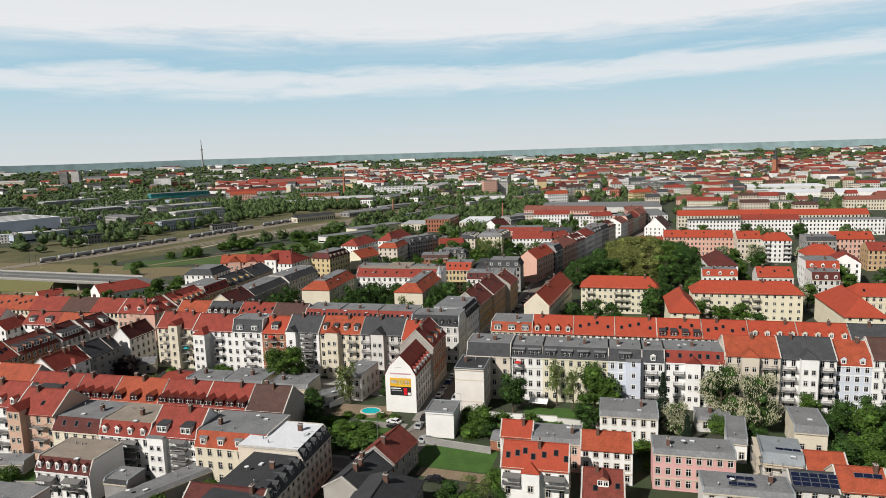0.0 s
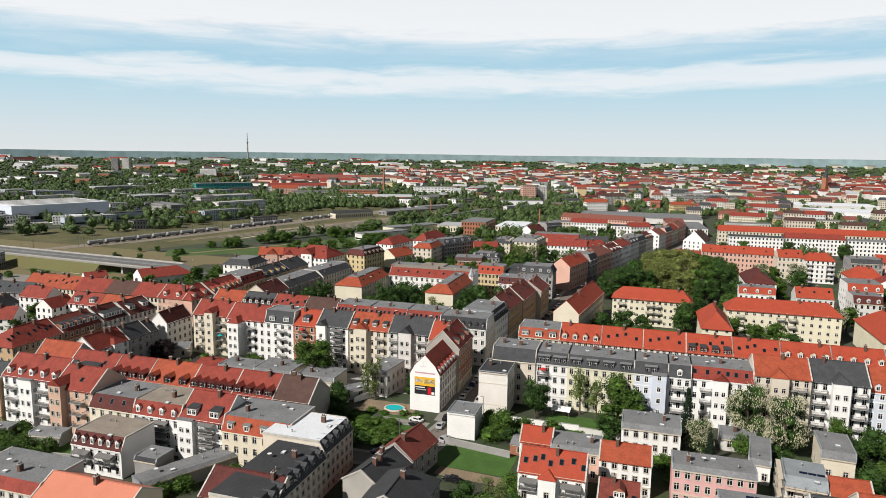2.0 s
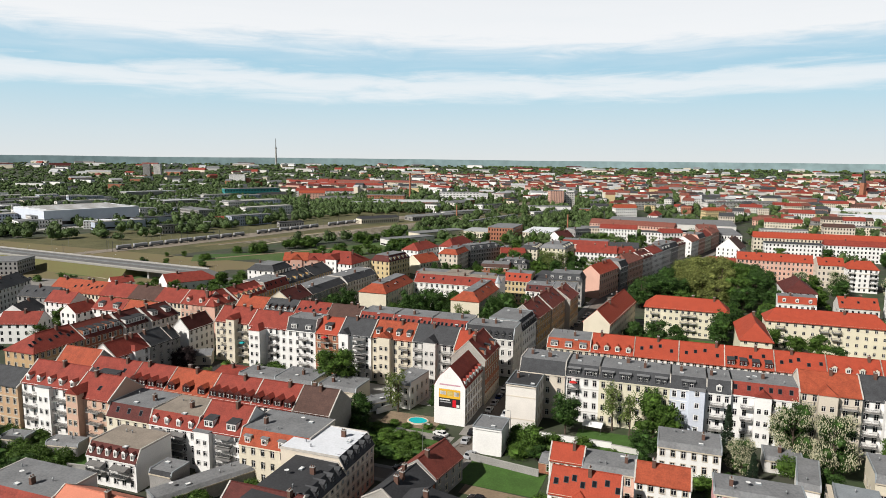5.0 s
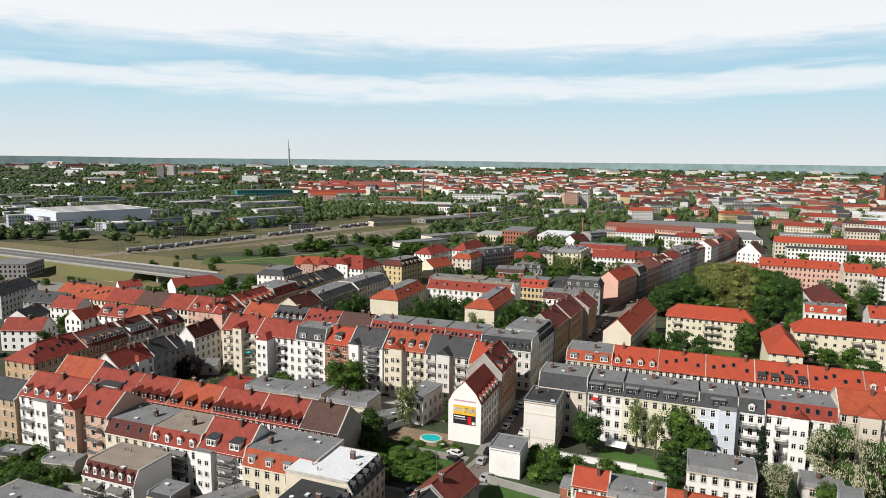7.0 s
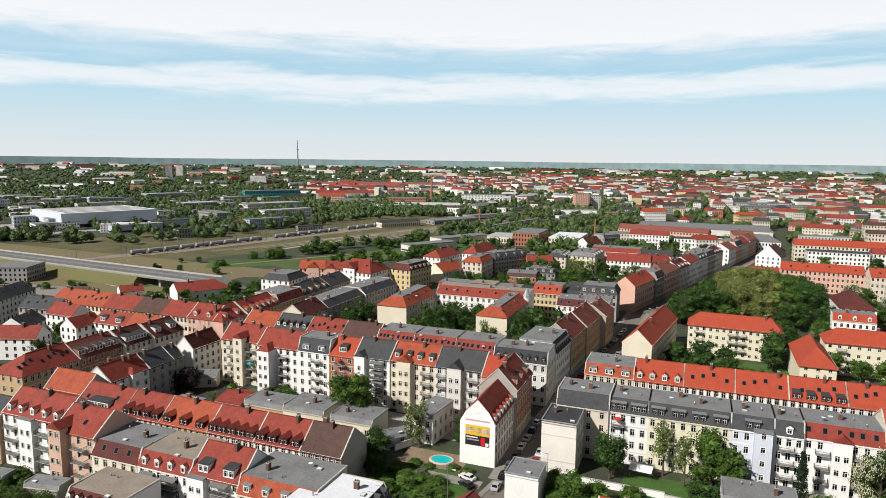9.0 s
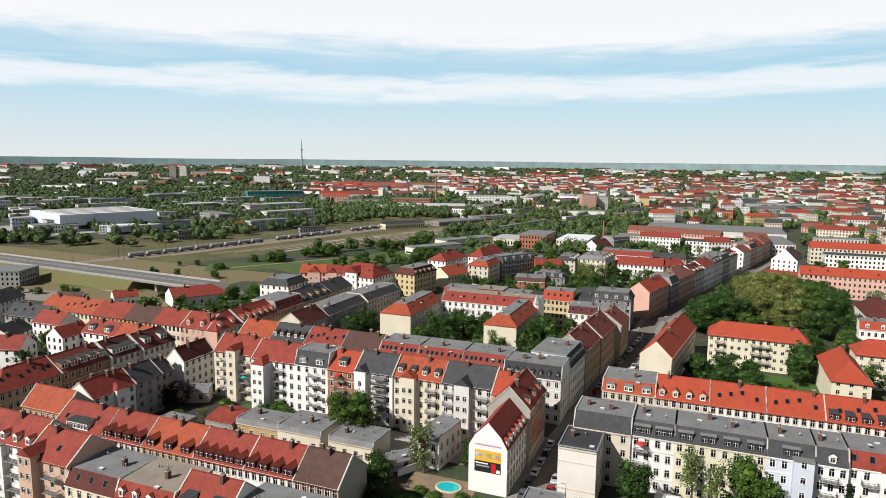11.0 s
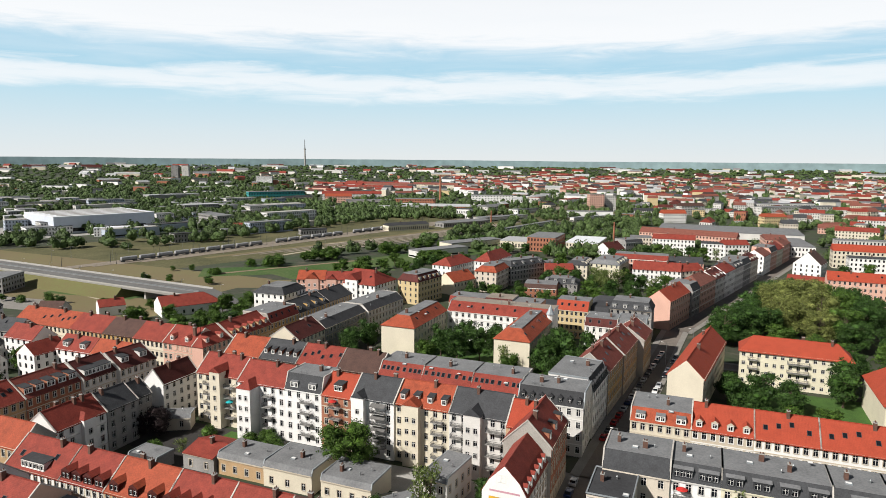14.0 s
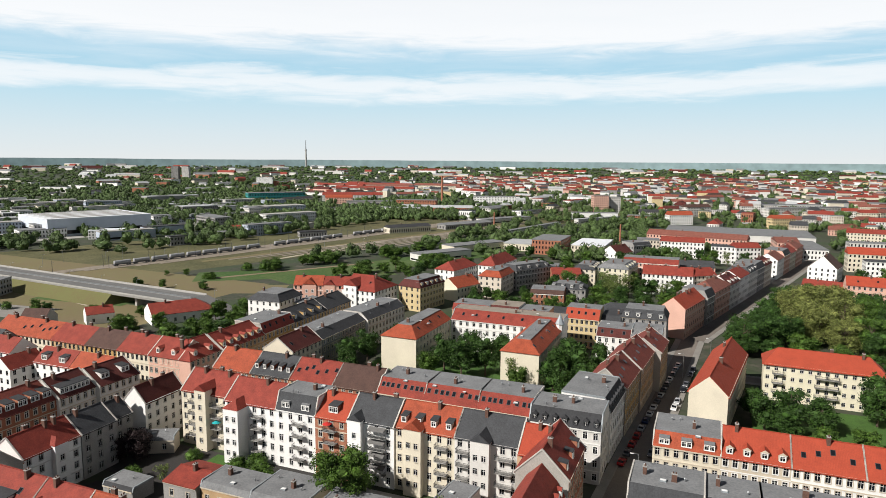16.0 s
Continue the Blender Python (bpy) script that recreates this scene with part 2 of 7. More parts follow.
def window_mesh(w, h, trim):
    """A casement in its surround; the wall's face is y = 0, outside is -y."""
    key = ("window", round(w, 2), round(h, 2), trim.name)
    if key not in CACHE:
        xs = [-w / 2 - 0.16, -w / 2, -w / 2 + 0.05, -0.03, 0.03, w / 2 - 0.05, w / 2, w / 2 + 0.16]
        zs = [-0.12, 0.0, 0.05, h * 0.68, h * 0.68 + 0.05, h - 0.05, h, h + 0.16]
        m, at = Mesh(), {}

        def corner(*p):
            p = tuple(round(q, 4) for q in p)
            if p not in at:
                at[p] = len(m.v)
                m.v.append(p)
            return at[p]

        def quad(pts, slot):
            m.f.append(tuple(corner(*p) for p in pts))
            m.i.append(slot)

        def cell(i, j):
            if i < 0 or j < 0 or i > 6 or j > 6:
                return 0.02, 0
            if i in (0, 6) or j == 6:
                return -0.05, 0
            if j == 0:
                return -0.13, 0
            return (0.09, 2) if i in (1, 3, 5) or j in (1, 3, 5) else (0.14, 1)

        for i in range(-1, 8):
            for j in range(-1, 8):
                d, s = cell(i, j)
                if 0 <= i <= 6 and 0 <= j <= 6:
                    quad([(xs[i], d, zs[j]), (xs[i + 1], d, zs[j]), (xs[i + 1], d, zs[j + 1]), (xs[i], d, zs[j + 1])], s)
                for di, dj in ((1, 0), (0, 1)):
                    e, s2 = cell(i + di, j + dj)
                    if abs(d - e) < 1e-6 or (di and not 0 <= j <= 6) or (dj and not 0 <= i <= 6):
                        continue
                    if di:
                        x = xs[i + 1]
                        quad([(x, d, zs[j]), (x, e, zs[j]), (x, e, zs[j + 1]), (x, d, zs[j + 1])], s if d < e else s2)
                    else:
                        z = zs[j + 1]
                        quad([(xs[i], d, z), (xs[i], e, z), (xs[i + 1], e, z), (xs[i + 1], d, z)], s if d < e else s2)
        CACHE[key] = m.data("window", [trim, GLASS, SASH])
    return CACHE[key]


def facade(m, o, dx, length, z0, z1, cols, rows, w, h, slot=0, deep=0.17):
    """A wall with openings, reveals included; o: start (x, y), dx: unit way along it, outside to the right. Returns window poses."""
    nx, ny = dx[1], -dx[0]

    def pt(s, z, d=0.0):
        return (o[0] + dx[0] * s - nx * d, o[1] + dx[1] * s - ny * d, z)

    cols = sorted(c for c in cols if w / 2 + 0.1 < c < length - w / 2 - 0.1)
    rows = sorted(r for r in rows if z0 + 0.05 < r and r + h < z1 - 0.05) if cols else []
    found, z = [], z0
    for r in rows:
        m.face([pt(0, z), pt(length, z), pt(length, r), pt(0, r)], slot)
        s = 0.0
        for c in cols:
            a, b = c - w / 2, c + w / 2
            m.face([pt(s, r), pt(a, r), pt(a, r + h), pt(s, r + h)], slot)
            m.face([pt(a, r), pt(a, r, deep), pt(a, r + h, deep), pt(a, r + h)], slot)
            m.face([pt(b, r, deep), pt(b, r), pt(b, r + h), pt(b, r + h, deep)], slot)
            m.face([pt(a, r), pt(b, r), pt(b, r, deep), pt(a, r, deep)], slot)
            m.face([pt(a, r + h, deep), pt(b, r + h, deep), pt(b, r + h), pt(a, r + h)], slot)
            p = pt(c, r)
            found.append(pose(*p, 0, 0, math.degrees(math.atan2(dx[1], dx[0]))))
            s = b
        m.face([pt(s, r), pt(length, r), pt(length, r + h), pt(s, r + h)], slot)
        z = r + h
    m.face([pt(0, z), pt(length, z), pt(length, z1), pt(0, z1)], slot)
    return found


def dormer_mesh(kind, w, h, run, cheek, tile):
    key = ("dormer", kind, round(w, 2), round(h, 2), round(run, 1), cheek.name, tile.name)
    if key not in CACHE:
        m = Mesh()
        m.box(-w / 2, w / 2, 0, run, -0.6, h, 0)
        if kind == "gable":
            a = w / 2 + 0.18
            m.v += [(-a, -0.2, h - 0.05), (a, -0.2, h - 0.05), (0, -0.2, h + 0.62 * a), (-a, run, h - 0.05), (a, run, h - 0.05), (0, run + 0.7, h + 0.62 * a)]
            k = len(m.v) - 6
            for f, s in (((0, 1, 2), 0), ((0, 2, 5, 3), 1), ((1, 4, 5, 2), 1), ((0, 3, 4, 1), 1)):
                m.f.append(tuple(k + j for j in f))
                m.i.append(s)
        else:
            m.extrude([(-0.25, h), (run + 0.4, h + 0.35), (run + 0.4, h + 0.47), (-0.25, h + 0.12)], -w / 2 - 0.15, w / 2 + 0.15, 1)
        CACHE[key] = m.data("dormer", [cheek, tile])
    return CACHE[key]


def small_mesh(kind):
    if kind not in CACHE:
        m = Mesh()
        if kind == "skylight":
            m.box(-0.5, 0.5, -0.7, 0.7, -0.05, 0.09, 0)
            m.box(-0.4, 0.4, -0.6, 0.6, 0.09, 0.1, 1)
            CACHE[kind] = m.data(kind, [DARKMETAL, GLASS])
        elif kind == "chimney":
            m.box(-0.35, 0.35, -0.5, 0.5, -1.6, 1.3, 0)
            m.box(-0.42, 0.42, -0.57, 0.57, 1.3, 1.42, 1)
            for y in (-0.25, 0.25):
                m.cylinder(0, y, 1.42, 1.75, 0.14, 0.11, 8, 0)
            CACHE[kind] = m.data(kind, [material("sooty_brick", (0.13, 0.07, 0.052), 0.9, 0.35, 1.0, 6.0, 0.3), CONCRETE])
        elif kind == "vent":
            m.cylinder(0, 0, -0.3, 0.6, 0.12, 0.12, 8, 0)
            m.cylinder(0, 0, 0.6, 0.8, 0.22, 0.08, 8, 0)
            CACHE[kind] = m.data(kind, [METAL])
        elif kind == "hatch":
            m.box(-0.6, 0.6, -0.45, 0.45, 0, 0.28, 0)
            m.box(-0.5, 0.5, -0.35, 0.35, 0.28, 0.32, 1, (-0.42, 0.42, -0.27, 0.27))
            CACHE[kind] = m.data(kind, [ZINC, SASH])
        elif kind == "dish":
            m.cylinder(0, 0, 0, 0.9, 0.03, 0.03, 6, 1)
            m.cylinder(0.05, 0, 0.8, 0.95, 0.12, 0.5, 12, 0)
            CACHE[kind] = m.data(kind, [SASH, METAL])
    return CACHE[kind]


def balcony_mesh(w, rail):
    key = ("balcony", round(w, 1), rail.name)
    if key not in CACHE:
        m = Mesh()
        m.box(-w / 2, w / 2, -1.45, 0, 0, 0.16, 0)
        slab = m.data("balcony", [CONCRETE])
        r = Mesh()
        for z in (0.2, 1.06):
            r.box(-w / 2, w / 2, -1.45, -1.4, z, z + 0.06)
            for x in (-w / 2, w / 2 - 0.05):
                r.box(x, x + 0.05, -1.4, 0, z, z + 0.06)
        n = round(w / (0.11 if rail is DARKMETAL else 0.22))
        for j in range(n + 1):
            x = -w / 2 + (w - 0.05) * j / n
            r.box(x, x + 0.05, -1.44, -1.41, 0.26, 1.06)
        for j in range(1, 6):
            for x in (-w / 2 + 0.01, w / 2 - 0.04):
                r.box(x, x + 0.03, -1.4 + j * 0.235, -1.35 + j * 0.235, 0.26, 1.06)
        CACHE[key] = (slab, r.data("railing", [rail]))
    return CACHE[key]


def awning_mesh(w):
    key = ("awning", round(w, 1))
    if key not in CACHE:
        m = Mesh()
        m.extrude([(-1.5, -0.42), (0.0, 0.0), (0.0, 0.06), (-1.5, -0.36)], -w / 2, w / 2)
        m.box(-w / 2, w / 2, -1.53, -1.47, -0.6, -0.36)
        CACHE[key] = m.data("awning", [material("awning_cloth", (0.16, 0.155, 0.15), 0.9, 0.2, 0.8, 5, 0.05)])
    return CACHE[key]


NUMBER = {1: "single-storey", 2: "two-storey", 3: "three-storey", 4: "four-storey", 5: "five-storey"}
ROOFS = {"gable": "pitched roof", "mansard": "mansard roof and flat top", "flat": "flat roof", "gambrel": "gambrel roof", "half": "front mansard and flat top", "crown": "hipped roof and flat crown"}


def plain(m):
    return m.name.replace("_", " ")


def house(u, v, turn, L, D, eave, ridge, roof="gable", wall=WHITE, tile=ORANGE, floors=4, cols=None, sides="", trim=STONE, base=None, deck=TAR, extra="",
          parapets=True, dormers=(), skylights=0, chimneys=1, towers=(), balconies=(), hip=(0, 0), win=(1.05, 1.75), steep=1.7, cheek=None, rail=RAILING, name="house", group="", peak=0.5, over=0.35, fine=True):
    """Front corner at (u, v), front along its x to the right, body behind. dormers: (kind, count, width, height above the eave)."""
    words = f"{NUMBER[floors]} {plain(wall)} house with {plain(tile if roof != 'flat' else deck)} {ROOFS[roof].split()[0]} roof{extra}"
    ob = thing(name, place(u, v, turn), words, "house", group or "houses of the town")
    fine = fine and u > -155 and v < 100
    fh = eave / floors
    w, h = win
    h = min(h, fh * 0.58)
    n = max(1, round(L / 2.5)) if cols is None else cols
    xs = [(i + 0.5) * L / n for i in range(n)]
    blocked = [(c - tw / 2 - 0.5, c + tw / 2 + 0.5) for c, tw, *_ in towers]
    xs = [x for x in xs if not any(a < x < b for a, b in blocked)]
    zs = [k * fh + min(1.0, fh * 0.3) for k in range(floors)]
    body = Mesh()
    spots = []
    split = fh if base else 0.0
    if base:
        spots += facade(body, (0, 0), (1, 0), L, 0, split, xs, zs[:1], w, h, 1)
    spots += facade(body, (0, 0), (1, 0), L, split, eave, xs, zs[1:] if base else zs, w, h, 0)
    render_slot = 3 if wall in (BRICK, YBRICK, OCHRE, TAN, STONE) else 0
    nd = max(2, round(D / 3.2))
    ds = [(i + 0.5) * D / nd for i in range(nd)]
    spots += facade(body, (L, 0), (0, 1), D, 0, eave, ds if "r" in sides else [], zs, w, h, 0 if "r" in sides else render_slot)
    spots += facade(body, (0, D), (0, -1), D, 0, eave, ds if "l" in sides else [], zs, w, h, 0 if "l" in sides else render_slot)
    spots += facade(body, (L, D), (-1, 0), L, 0, eave, xs if "b" in sides else [], zs, w, h, 0)
    yr = D * peak
    if roof == "gable":
        top = [(0, eave), (yr, ridge), (D, eave)]
    elif roof == "gambrel":
        top = [(0, eave), (1.5, eave + (ridge - eave) * 0.46), (yr, ridge), (D - 1.5, eave + (ridge - eave) * 0.46), (D, eave)]
    elif roof in ("mansard", "crown"):
        top = [(0, eave), (steep, ridge), (D - steep, ridge + 0.15), (D, eave)]
    elif roof == "half":
        top = [(0, eave), (steep, ridge), (D, ridge + 0.25)]
    else:
        top = [(0, eave), (D, eave)]
    if roof == "half":
        body.face([(L, D, eave), (0, D, eave), (0, D, ridge + 0.25), (L, D, ridge + 0.25)], 0)
    if roof not in ("flat", "crown"):
        end = top if roof != "half" else top + [(D, eave)]
        if not hip[1]:
            body.face([(L, y, z) for y, z in end[::-1]][::-1], 0 if "r" in sides else render_slot)
        if not hip[0]:
            body.face([(0, y, z) for y, z in end[::-1]], 0 if "l" in sides else render_slot)
    # cornice under the eave
    body.box(0.02, L - 0.02, -0.28, 0.02, eave - 0.32, eave - 0.02, 2)
    if trim is not wall and floors > 2:
        for k in (1, floors - 1) if floors > 3 else (1,):
            x = 0.02
            for a, b in sorted(blocked) + [(L, L)]:
                if a - x > 0.3:
                    body.box(x, min(a, L - 0.02), -0.1, 0.02, k * fh - 0.12, k * fh + 0.12, 2)
                x = b
    part("wall", body, [wall, base or wall, trim, RENDER], ob)
    if fine:
        wm = window_mesh(w, h, trim)
        for p in spots:
            part("window", wm, None, ob, m=p)
    else:
        g = Mesh()
        for p in spots:
            for d, e, s in ((0.10, 0.0, 1), (0.09, 0.045, 0)):
                for a, b in ((-w / 2 + e, -e / 2), (e / 2, w / 2 - e)):
                    g.face([tuple(p @ Vector(q)) for q in ((a, d, e), (b, d, e), (b, d, h - e), (a, d, h - e))], s)
        part("glazing", g, [GLASS, SASH], ob)["kind"] = "stuff"
    t = 0.16
    if roof == "flat":
        r = Mesh()
        r.box(-0.1, L + 0.1, -0.1, D + 0.1, eave, eave + 0.2, 0)
        part("roof", r, deck, ob)
        if parapets:
            r = Mesh()
            for q in ((-0.15, L + 0.15, -0.15, 0.12), (-0.15, L + 0.15, D - 0.12, D + 0.15), (-0.15, 0.12, 0.12, D - 0.12), (L - 0.12, L + 0.15, 0.12, D - 0.12)):
                r.box(*q, eave + 0.2, eave + 0.42)
            part("roof_edge", r, ZINC, ob)
    elif roof == "gable":
        g = (ridge - eave) / yr
        gb = (ridge - eave) / (D - yr)
        hl, hr = hip
        r = Mesh()
        xa, xb = 0.02 - (over if hl else 0), L - 0.02 + (over if hr else 0)
        z0, z1 = eave - over * g + t, eave - over * gb + t
        F0, F1, B0, B1 = (xa, -over, z0), (xb, -over, z0), (xa, D + over, z1), (xb, D + over, z1)
        R0, R1 = (max(hl, 0.02), yr, ridge + t), (L - max(hr, 0.02), yr, ridge + t)
        r.face([F0, F1, R1, R0])
        r.face([B1, B0, R0, R1])
        r.face([B0, F0, R0])
        r.face([F1, B1, R1])
        dn = lambda p: (p[0], p[1], p[2] - t - 0.05)
        r.face([dn(F1), dn(F0), dn(B0), dn(B1)])
        for a, b in ((F0, F1), (F1, B1), (B1, B0), (B0, F0)):
            r.face([dn(a), dn(b), b, a])
        part("roof", r, tile, ob)
        if parapets and fine:
            for x, hp in ((0.0, hl), (L, hr)):
                if hp:
                    continue
                r = Mesh()
                r.extrude([(-over, z0 - 0.15), (yr, ridge + t - 0.15), (D + over, z1 - 0.15), (D + over, z1 + 0.16), (yr, ridge + t + 0.16), (-over, z0 + 0.16)], x - 0.16, x + 0.16)
                part("coping", r, COPING, ob)
        r = Mesh()
        if fine:
            r.box(hl, L - hr, yr - 0.14, yr + 0.14, ridge + t - 0.05, ridge + t + 0.1)
            part("ridge", r, tile, ob)
    elif roof == "crown":
        hl, hr = hip[0] or 0.02, hip[1] or 0.02
        lo = [(-over, -over, eave), (L + over, -over, eave), (L + over, D + over, eave), (-over, D + over, eave)]
        hi = [(hl, steep, ridge), (L - hr, steep, ridge), (L - hr, D - steep, ridge), (hl, D - steep, ridge)]
        for j in range(4):
            k = (j + 1) % 4
            r = Mesh()
            dn = [(x, y, z - 0.18) for x, y, z in (lo[j], lo[k], hi[k], hi[j])]
            up = [lo[j], lo[k], hi[k], hi[j]]
            r.face(up)
            r.face(dn[::-1])
            for a in range(4):
                b = (a + 1) % 4
                r.face([dn[a], dn[b], up[b], up[a]])
            part("roof_slope", r, tile, ob)
        r = Mesh()
        r.box(hl - 0.15, L - hr + 0.15, steep - 0.15, D - steep + 0.15, ridge - 0.1, ridge + 0.14)
        part("flat_roof", r, deck, ob)
    else:
        d = Mesh()
        pts = [(y, z + t) for y, z in top]
        pts[0] = (-0.25, eave - 0.05)
        if roof != "half":
            pts[-1] = (D + 0.25, eave - 0.05)
        for j, (p, q) in enumerate(zip(pts, pts[1:])):
            flat = abs(q[1] - p[1]) < 0.4 and roof != "gambrel"
            r = d if flat else Mesh()
            r.extrude([(p[0], p[1] - t), (q[0], q[1] - t), q, p], 0.02, L - 0.02)
            if not flat:
                part("roof_slope", r, tile, ob)
        if d.f:
            part("flat_roof", d, deck, ob)
            for x in (0.0, L) if fine else ():
                e = Mesh()
                e.box(x - 0.15, x + 0.15, -0.1, 0.1, eave - 0.1, ridge + t + 0.12, 0, (x - 0.15, x + 0.15, steep - 0.2, steep))
                e.box(x - 0.15, x + 0.15, steep, D - (0 if roof == "half" else steep), ridge, ridge + t + 0.26)
                part("coping", e, COPING if parapets else ZINC, ob)

    def slope(y):
        for (a, b), (c, d) in zip(top, top[1:]):
            if a <= y <= c:
                return b + (d - b) * (y - a) / (c - a), (d - b) / (c - a)
        return ridge, 0.0

    for kind, count, dw, up in dormers:
        yd = 0.25
        while slope(yd)[0] < eave + up and yd < yr:
            yd += 0.05
        zb, g = slope(yd)
        hd = min(1.5 if dw < 2.1 else 1.75, ridge - zb + (0.2 if roof != "gable" else -0.3))
        run = hd / max(g, 0.3) if roof == "gable" else steep + 0.4
        dm = dormer_mesh(kind, dw, hd, run, cheek or wall, tile if kind == "gable" else (DARKTAR if roof == "gable" else deck))
        wd = window_mesh(min(dw * 0.62, 1.0), hd * 0.72, cheek if cheek in (SLATE, DARKTAR, DARKRED) else TRIM)
        for i in range(count):
            dx = (i + 0.5) * L / count
            k = part("dormer", dm, None, ob, m=pose(dx, yd, zb))
            n = 1 if dw < 1.9 else max(2, int(dw / 1.15))
            for j in range(n):
                part("window", wd, None, k if fine else ob, m=pose(dx, yd, zb) @ pose((j - (n - 1) / 2) * dw / n, -0.17, 0.16)) if not fine else part("window", wd, None, k, m=pose((j - (n - 1) / 2) * dw / n, -0.17, 0.16))
    if skylights and roof != "flat":
        for i in range(skylights):
            if roof == "gable":
                y = yr * (0.42 + 0.3 * ((i * 7) % 3) / 3)
            else:
                y = steep * 0.55
            z, g = slope(y)
            part("skylight", small_mesh("skylight"), None, ob, m=pose((i + 0.5 + 0.2 * math.sin(i * 5.1 + L)) * L / skylights, y, z + t, math.degrees(math.atan(g))))
    for i in range(chimneys if roof not in ("half", "flat") else min(chimneys, 1)):
        x = L * (0.18 + 0.66 * ((i * 0.618 + L * 0.37 + u * 0.11) % 1))
        y = yr + (0.9 if i % 2 else -0.7) if roof in ("gable", "gambrel") else D * (0.35 + 0.3 * ((i * 0.7 + L) % 1))
        part("chimney", small_mesh("chimney"), None, ob, m=pose(x, y, slope(min(y, D - 0.2))[0] + 0.35, 0, 0, 90 * (i % 2)))
    if roof in ("flat", "mansard", "half", "crown") and fine:
        for i, kind in enumerate(("vent", "hatch", "vent", "dish")[: 1 + int(L / 5)]):
            y = D * (0.45 + 0.3 * math.sin(i * 2.7 + L))
            part({"vent": "vent_pipe", "hatch": "roof_hatch", "dish": "satellite_dish"}[kind], small_mesh(kind), None, ob, m=pose(L * (0.15 + 0.7 * ((i * 0.41 + L * 0.3) % 1)), y, slope(y)[0] + t + (0.04 if roof == "flat" else 0)))
    for c, tw, outw, up, style in towers:
        k = Mesh()
        zt = eave + up
        rows = [z + fh * 0.45 for z in zs]
        ts = facade(k, (c - tw / 2, -outw), (1, 0), tw, 0, zt, [tw / 2] if tw < 4 else [tw * 0.28, tw * 0.72], rows, min(w, 1.0), h * 0.8, 0)
        facade(k, (c + tw / 2, -outw), (0, 1), outw + 0.4, 0, zt, [], [], w, h, 0)
        facade(k, (c - tw / 2, 0.4), (0, -1), outw + 0.4, 0, zt, [], [], w, h, 0)
        tower = part("stair_tower", k, wall, ob)
        tm = window_mesh(min(w, 1.0), h * 0.8, trim)
        for p in ts:
            part("window", tm, None, tower, m=p)
        k = Mesh()
        a, b = c - tw / 2 - 0.2, c + tw / 2 + 0.2
        back_y = min(yr, (zt + tw * 0.42 - eave) / max((ridge - eave) / yr, 0.4)) if roof == "gable" else steep + 0.6
        if style == "gable":
            k.v += [(a, -outw - 0.2, zt), (b, -outw - 0.2, zt), (c, -outw - 0.2, zt + tw * 0.42), (a, back_y, zt), (b, back_y, zt), (c, back_y + 0.5, zt + tw * 0.42)]
            q = len(k.v) - 6
            for f in ((0, 1, 2), (0, 2, 5, 3), (1, 4, 5, 2), (0, 3, 4, 1)):
                k.f.append(tuple(q + j for j in f))
                k.i.append(0)
        elif style == "hip":
            k.v += [(a, -outw - 0.2, zt), (b, -outw - 0.2, zt), (c, -outw + tw * 0.5, zt + tw * 0.42), (a, back_y, zt), (b, back_y, zt), (c, back_y + 0.5, zt + tw * 0.42)]
            q = len(k.v) - 6
            for f in ((0, 1, 2), (0, 2, 5, 3), (1, 4, 5, 2), (0, 3, 4, 1)):
                k.f.append(tuple(q + j for j in f))
                k.i.append(0)
        else:
            k.box(a, b, -outw - 0.2, max(back_y, 1.5), zt, zt + 0.22)
        part("tower_roof", k, tile if style != "flat" else deck, ob)
    for c, bw in balconies:
        slab, rails = balcony_mesh(bw, rail)
        for f in range(1, floors):
            b = part("balcony", slab, None, ob, m=pose(c, 0, f * fh - 0.05))
            part("railing", rails, None, b)
            if rail is DARKMETAL:
                part("awning", awning_mesh(bw), None, b, "grey folding awning", m=pose(0, 0, 2.35))
    return ob


